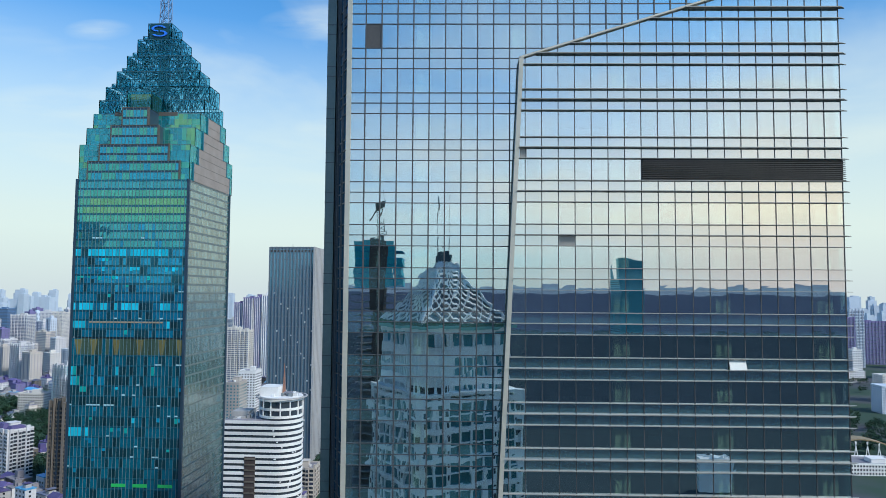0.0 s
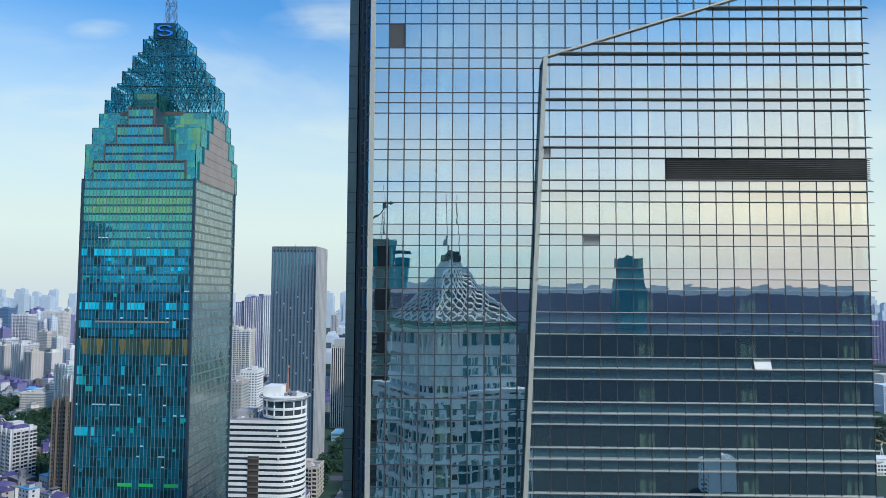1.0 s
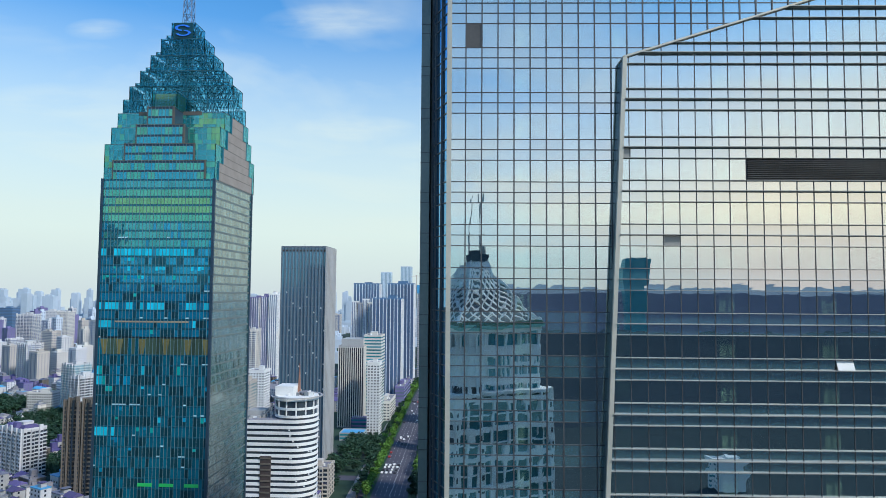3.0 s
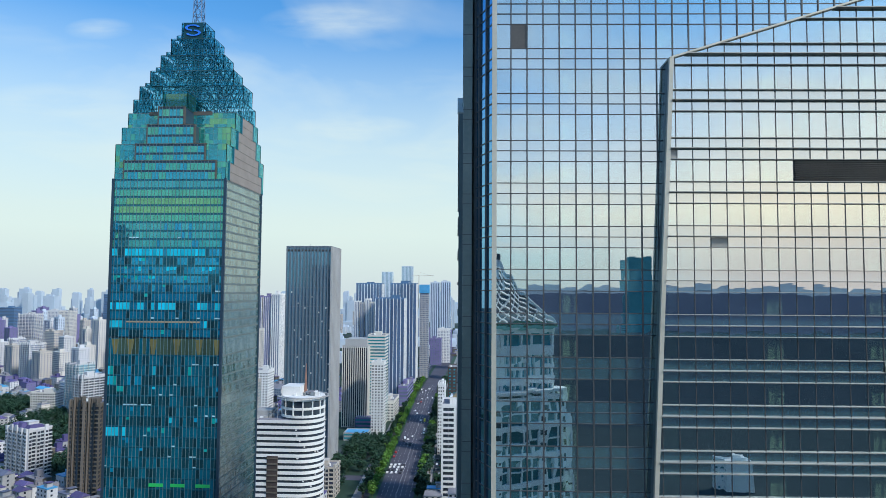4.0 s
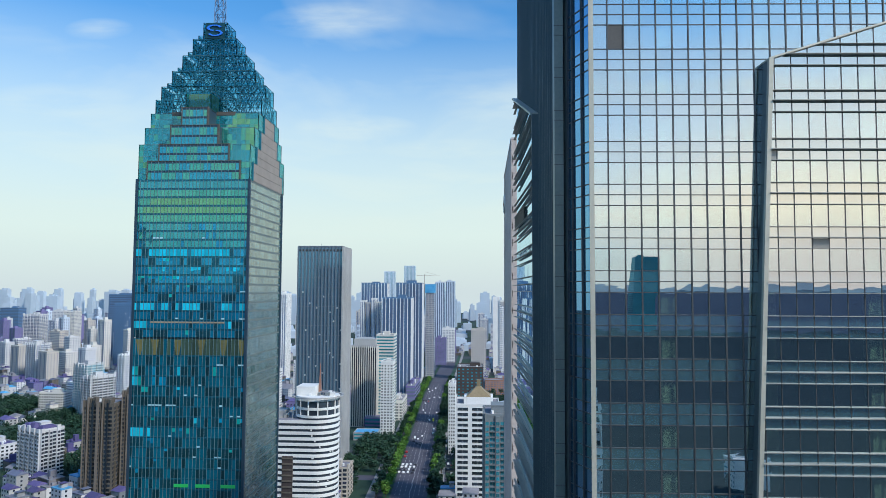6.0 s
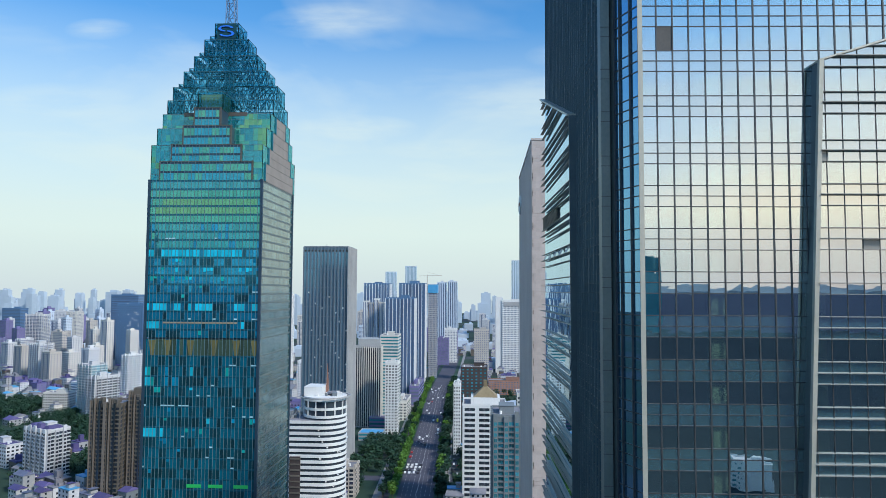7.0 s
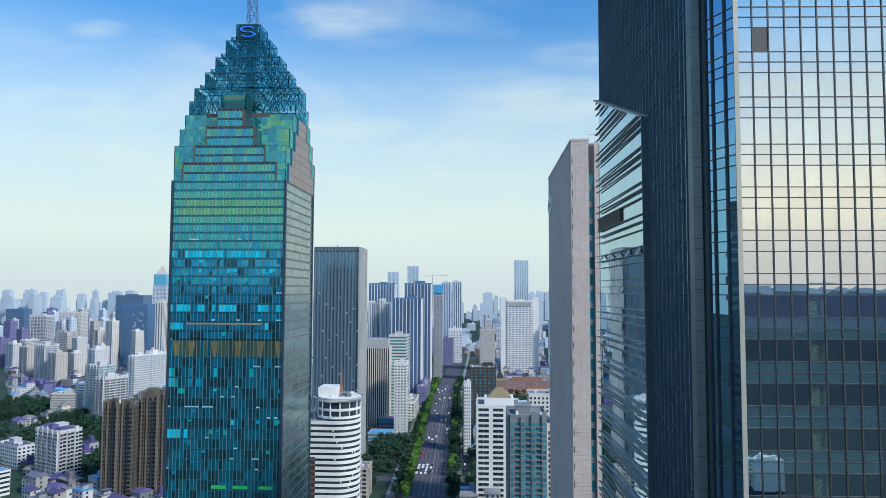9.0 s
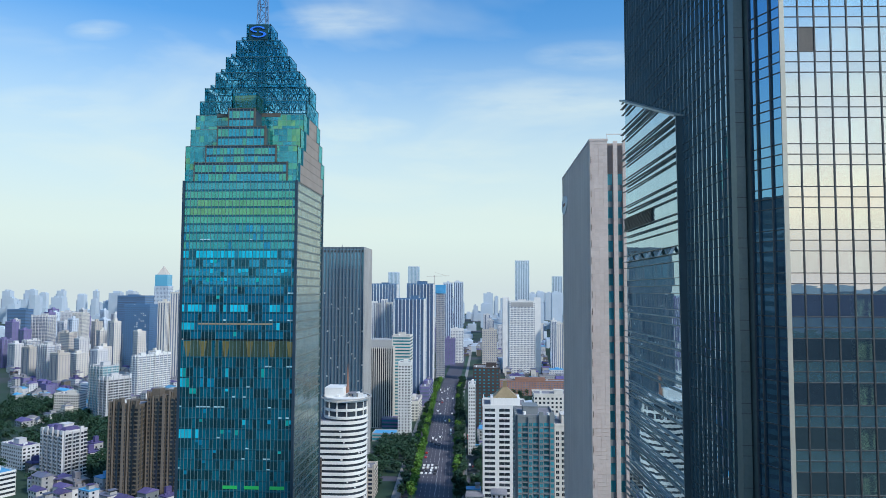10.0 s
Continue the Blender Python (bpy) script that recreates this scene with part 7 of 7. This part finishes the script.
    ob = thing("old_town_houses", "crowded grey houses with violet and blue-grey roofs", "houses", kind="stuff")
    part("walls", walls, (M["city_white"], M["white_warm"], M["grey_wall"], M["brown_wall"]), ob, kind="stuff")
    part("roofs", roofs, (M["roof_violet"], M["roof_grey"], M["roof_slate"], M["roof_blue"]), ob, kind="stuff")
    part("windows", glass, M["window"], ob, kind="stuff")
    tagged(new("yard_trees", green.mesh("yard_trees", M["leaf"])), "dark green trees in the yards between houses", "trees", kind="stuff")


M["roof_slate"] = surface("blue_slate_roof", (0.10, 0.12, 0.19), (0.17, 0.19, 0.27), 0.75, scale=0.12, fine=1.5, spread=0.25)


# ---- towers behind the camera, seen in the glass ----
def build_pyramid_tower():
    ob = thing("pyramid_roof_tower", "pale stone tower with a white lattice pyramid roof and twin masts", "skyscraper", pose(0.2, -90.0, 0, 0, 0, -28))
    TAKEN.append((-30, 30, -125, -62))
    eave, half, low, step = 138.6, 14.6, 17.6, 119.5
    part("wall", Geo().box(-half + 0.8, half - 0.8, -half + 0.8, half - 0.8, 0, eave - 0.6), M["window_teal"], ob, "dark teal glass behind the stone piers")
    part("wall", Geo().box(-low + 0.5, low - 0.5, -low + 0.5, low - 0.5, 0, step - 1), M["window_teal"], ob, "dark teal glass behind the stone piers")
    # the rounded corner bay that faces the glass tower
    bay_c = ring_pts(-half + 4.6, half - 4.6, 6.6, 20)
    part("corner_bay", Geo().prism(bay_c, 0, 133.4), M["truss"], ob, "rounded stone corner bay")
    part("bay_windows", Geo().prism(ring_pts(-half + 4.6, half - 4.6, 6.75, 20), 117.0, 122.0), M["window"], ob)
    for k in range(20):
        p = bay_c[k]
        part("bay_post", Geo().box(p[0] - 0.42, p[0] + 0.42, p[1] - 0.42, p[1] + 0.42, 116.8, 137.2), M["truss"], ob)

    def wall_box(face, h, a0, a1, z0, z1, out, inn):
        g = Geo()
        if face == "y":
            return g.box(a0, a1, h - inn, h + out, z0, z1)
        if face == "x":
            return g.box(-h - out, -h + inn, a0, a1, z0, z1)
        return g.box(h - inn, h + out, a0, a1, z0, z1)

    # stone bands and piers over the glass, face by face
    for face in ("y", "x", "X"):
        for z0, z1, out in ((136.9, 138.2, 0.3), (130.3, 133.4, 0.35), (126.4, 127.3, 0.1), (121.6, 124.0, 0.35), (step - 2.2, step, 0.2)):
            part("stone_band", wall_box(face, half, -half, half, z0, z1, out, 0.9), M["truss"], ob)
        for k in range(8):
            c = -half + 0.7 + (2 * half - 1.4) * k / 7
            part("pier", wall_box(face, half, c - 0.42, c + 0.42, step - 1, 138, 0.12, 0.9), M["truss"], ob)
            if k < 7:
                m = c + (2 * half - 1.4) / 14
                part("pier", wall_box(face, half, m - 0.16, m + 0.16, step - 1, 130.4, 0.05, 0.9), M["truss"], ob)
        z = step - 1.0
        while z > 72:
            part("stone_band", wall_box(face, low, -low, low, z - 1.5, z, 0.25, 0.6), M["truss"], ob)
            part("stone_band", wall_box(face, low, -low, low, z - 5.1, z - 4.7, 0.05, 0.6), M["truss"], ob)
            z -= 8.2
        for k in range(9):
            c = -low + 0.9 + (2 * low - 1.8) * k / 8
            wide = 1.25 if k in (0, 2, 6, 8) else 0.4
            part("pier", wall_box(face, low, c - wide, c + wide, 0, step, 0.15, 0.6), M["truss"], ob)
            if wide > 1:
                z = step - 4.0
                while z > 75:
                    part("window", wall_box(face, low + 0.2, c - 0.6, c + 0.6, z - 1.5, z, 0.02, 0.3), M["window"], ob)
                    z -= 3.7
    part("terrace", Geo().box(-low - 0.2, low + 0.2, -low - 0.2, low + 0.2, step - 0.3, step + 0.6), M["truss"], ob)
    part("eaves", Geo().box(-half - 1.2, half + 1.2, -half - 1.2, half + 1.2, eave - 0.5, eave + 0.4), M["roof_teal"], ob, "teal eaves")
    part("roof_garden", Geo().box(-half - 0.9, half + 0.9, -half - 0.9, half + 0.9, eave + 0.4, eave + 1.5), M["leaf"], ob, "planted green roof edge")
    # lattice pyramid, bowed inwards
    z0, z1, r0, r1 = eave + 1.0, 159.0, 15.2, 2.0

    def corner(t, c):
        r = r0 + (r1 - r0) * t - 0.9 * math.sin(math.pi * t)
        return Vector((c[0] * r, c[1] * r, z0 + (z1 - z0) * t))

    cs, steps = [(-1, -1), (1, -1), (1, 1), (-1, 1)], 7
    for i in range(4):
        a, b = cs[i], cs[(i + 1) % 4]
        lat, skin = Geo(), Geo()
        for k in range(steps):
            t0, t1 = k / steps, (k + 1) / steps
            m = 7
            p0, q0, p1, q1 = corner(t0, a) * 0.95, corner(t0, b) * 0.95, corner(t1, a) * 0.95, corner(t1, b) * 0.95
            p0.z, q0.z, p1.z, q1.z = p0.z / 0.95, q0.z / 0.95, p1.z / 0.95, q1.z / 0.95
            skin.poly([p0, q0, q1, p1])
            for j in range(m):
                p, q = corner(t0, a).lerp(corner(t0, b), j / m), corner(t0, a).lerp(corner(t0, b), (j + 1) / m)
                r, s = corner(t1, a).lerp(corner(t1, b), j / m), corner(t1, a).lerp(corner(t1, b), (j + 1) / m)
                lat.bar(p, s, 0.3, sides=3).bar(q, r, 0.3, sides=3)
                if j == 0:
                    lat.bar(p, r, 0.5)
        part("roof_skin", skin, M["roof_skin"], ob, "dark roof slope behind the lattice")
        part("lattice_roof", lat, M["truss"], ob, "white steel lattice over the roof slope")
    part("roof_head", Geo().box(-2.4, 2.4, -2.4, 2.4, 158.5, 161.0).box(-1.5, 1.5, -1.5, 1.5, 161, 162.2), M["tower_band"], ob)
    for x in (-1.3, 1.3):
        part("mast", Geo().bar((x, x, 161), (x, x, 167), 0.34, sides=6).bar((x, x, 167), (x, x, 180.5), 0.14, sides=6), M["grey_wall"], ob)


M["roof_teal"] = surface("teal_copper", (0.10, 0.30, 0.27), (0.18, 0.42, 0.36), 0.6, 0.1, 0.2, 2.0, 0.0)
M["roof_skin"] = surface("dark_roof_slope", (0.10, 0.12, 0.14), (0.20, 0.22, 0.24), 0.6, scale=0.3, fine=2.0, bump=0.0)
build_pyramid_tower()


def build_shell_tower():
    """A tower still being built, with a crane on its top."""
    x, y = -33.5, -269.0
    TAKEN.append((-60, -10, -292, -246))
    ob = thing("tower_shell", "teal-screened tower under construction with a crane", "skyscraper", pose(x, y, 0))
    part("core", Geo().box(-3.4, 3.4, -6, 13.6, 0, 179), M["dark_brown"], ob)
    for f in range(43):
        part("floor_plate", Geo().box(-13.4, 13.4, -13, 13.3, 4 * f + 3.4, 4 * f + 3.9), M["grey_dark"] if f < 37 else M["blind_blue"], ob)
    for a, b, top in ((-13, -3.4, 178), (3.4, 9.5, 178), (9.5, 13, 168)):
        part("screen", Geo().box(a + 0.1, b - 0.1, 12.6, 13.1, 152, top), M["shell_screen"], ob, "teal safety screen")
    part("screen", Geo().box(-13.1, -12.6, -13, 12.6, 152, 176), M["shell_screen"], ob, "teal safety screen")
    part("screen", Geo().box(12.6, 13.1, -13, 12.6, 152, 168), M["shell_screen"], ob, "teal safety screen")
    crane = Geo()
    for k in range(10):
        z = 172 + 2.6 * k
        for a, b in (((-0.8, -0.8), (0.8, -0.8)), ((0.8, -0.8), (0.8, 0.8)), ((0.8, 0.8), (-0.8, 0.8)), ((-0.8, 0.8), (-0.8, -0.8))):
            crane.bar((*a, z), (*a, z + 2.6), 0.16).bar((*a, z), (*b, z + 2.6), 0.12)
    part("crane_mast", crane, M["crane"], ob)
    part("crane_cab", Geo().box(-1.6, 3.0, -1.6, 1.6, 197, 200.5), M["crane"], ob)
    part("crane_jib", Geo().bar((-6.5, 0, 190), (4, 0, 201), 0.6).bar((2, 0, 199), (0, 0, 210), 0.4), M["crane"], ob)


build_shell_tower()


def build_back_city():
    block("twin_slab_behind", "teal office slab with a notched roof on the skyline", 338, 382, -1150, -1115, 211, "twin_teal", "window_teal", 4, 3.6, mode="ribbon", side="x", hut=True)
    block("white_block_behind", "white low block with broken window rows among trees", 203, 227, -412, -396, 22, "truss", "window_teal", 6, 3.6, 0.35, 0.4, hut=True, side="x", roof="white")
    block("dark_glass_tower", "dark glass tower mirrored in the corner glass", -265, -225, 115, 155, 186, "dim_wall", "window", 4, 3.8, band=0.5, mode="ribbon", side="X", hut=False)
    # wooded ridges: a near one, and a higher one with blue haze in its base colour
    for name, label, mat, y, rise, seed in (("hills", "low dark wooded ridge behind the city", "hill", -900, 91, 3.1), ("hills_mid", "wooded hills beyond the near ridge, haze-blue by colour", "hill_mid", -1900, 149, 6.4)):
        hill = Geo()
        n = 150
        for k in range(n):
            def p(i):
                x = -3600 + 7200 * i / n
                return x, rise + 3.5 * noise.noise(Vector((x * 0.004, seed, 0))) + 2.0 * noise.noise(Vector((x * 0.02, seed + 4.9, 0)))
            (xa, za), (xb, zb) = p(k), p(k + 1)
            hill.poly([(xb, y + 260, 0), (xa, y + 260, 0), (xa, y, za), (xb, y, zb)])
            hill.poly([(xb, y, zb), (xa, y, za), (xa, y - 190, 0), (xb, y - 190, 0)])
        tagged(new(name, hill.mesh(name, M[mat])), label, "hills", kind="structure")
    # farthest hills, paled by haze put into their colour
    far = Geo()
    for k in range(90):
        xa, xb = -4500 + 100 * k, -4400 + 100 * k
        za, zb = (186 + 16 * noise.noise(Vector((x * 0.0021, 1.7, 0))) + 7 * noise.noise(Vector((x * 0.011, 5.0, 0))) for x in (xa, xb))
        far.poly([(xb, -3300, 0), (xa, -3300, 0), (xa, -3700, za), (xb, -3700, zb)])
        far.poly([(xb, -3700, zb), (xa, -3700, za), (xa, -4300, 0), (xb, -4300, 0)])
    tagged(new("hills_far", far.mesh("hills_far", M["hill_far"])), "hills on the horizon, haze-pale by colour", "hills", kind="structure")


build_back_city()


def build_dark_ground():
    # made-up dark ground behind the camera, so the glass mirrors less brightness
    g = Geo()
    for k in range(24):
        x0, x1 = -2600 + 220 * k, -2600 + 220 * (k + 1)
        g.box(x0, x1, -4500, -140, -0.3, 0.06)
    tagged(new("ground_park", g.mesh("ground_park", M["plain"])), "dark ground sheet added behind to darken the mirrored view", "ground", kind="structure")


build_dark_ground()
build_fabric()
build_old_town()
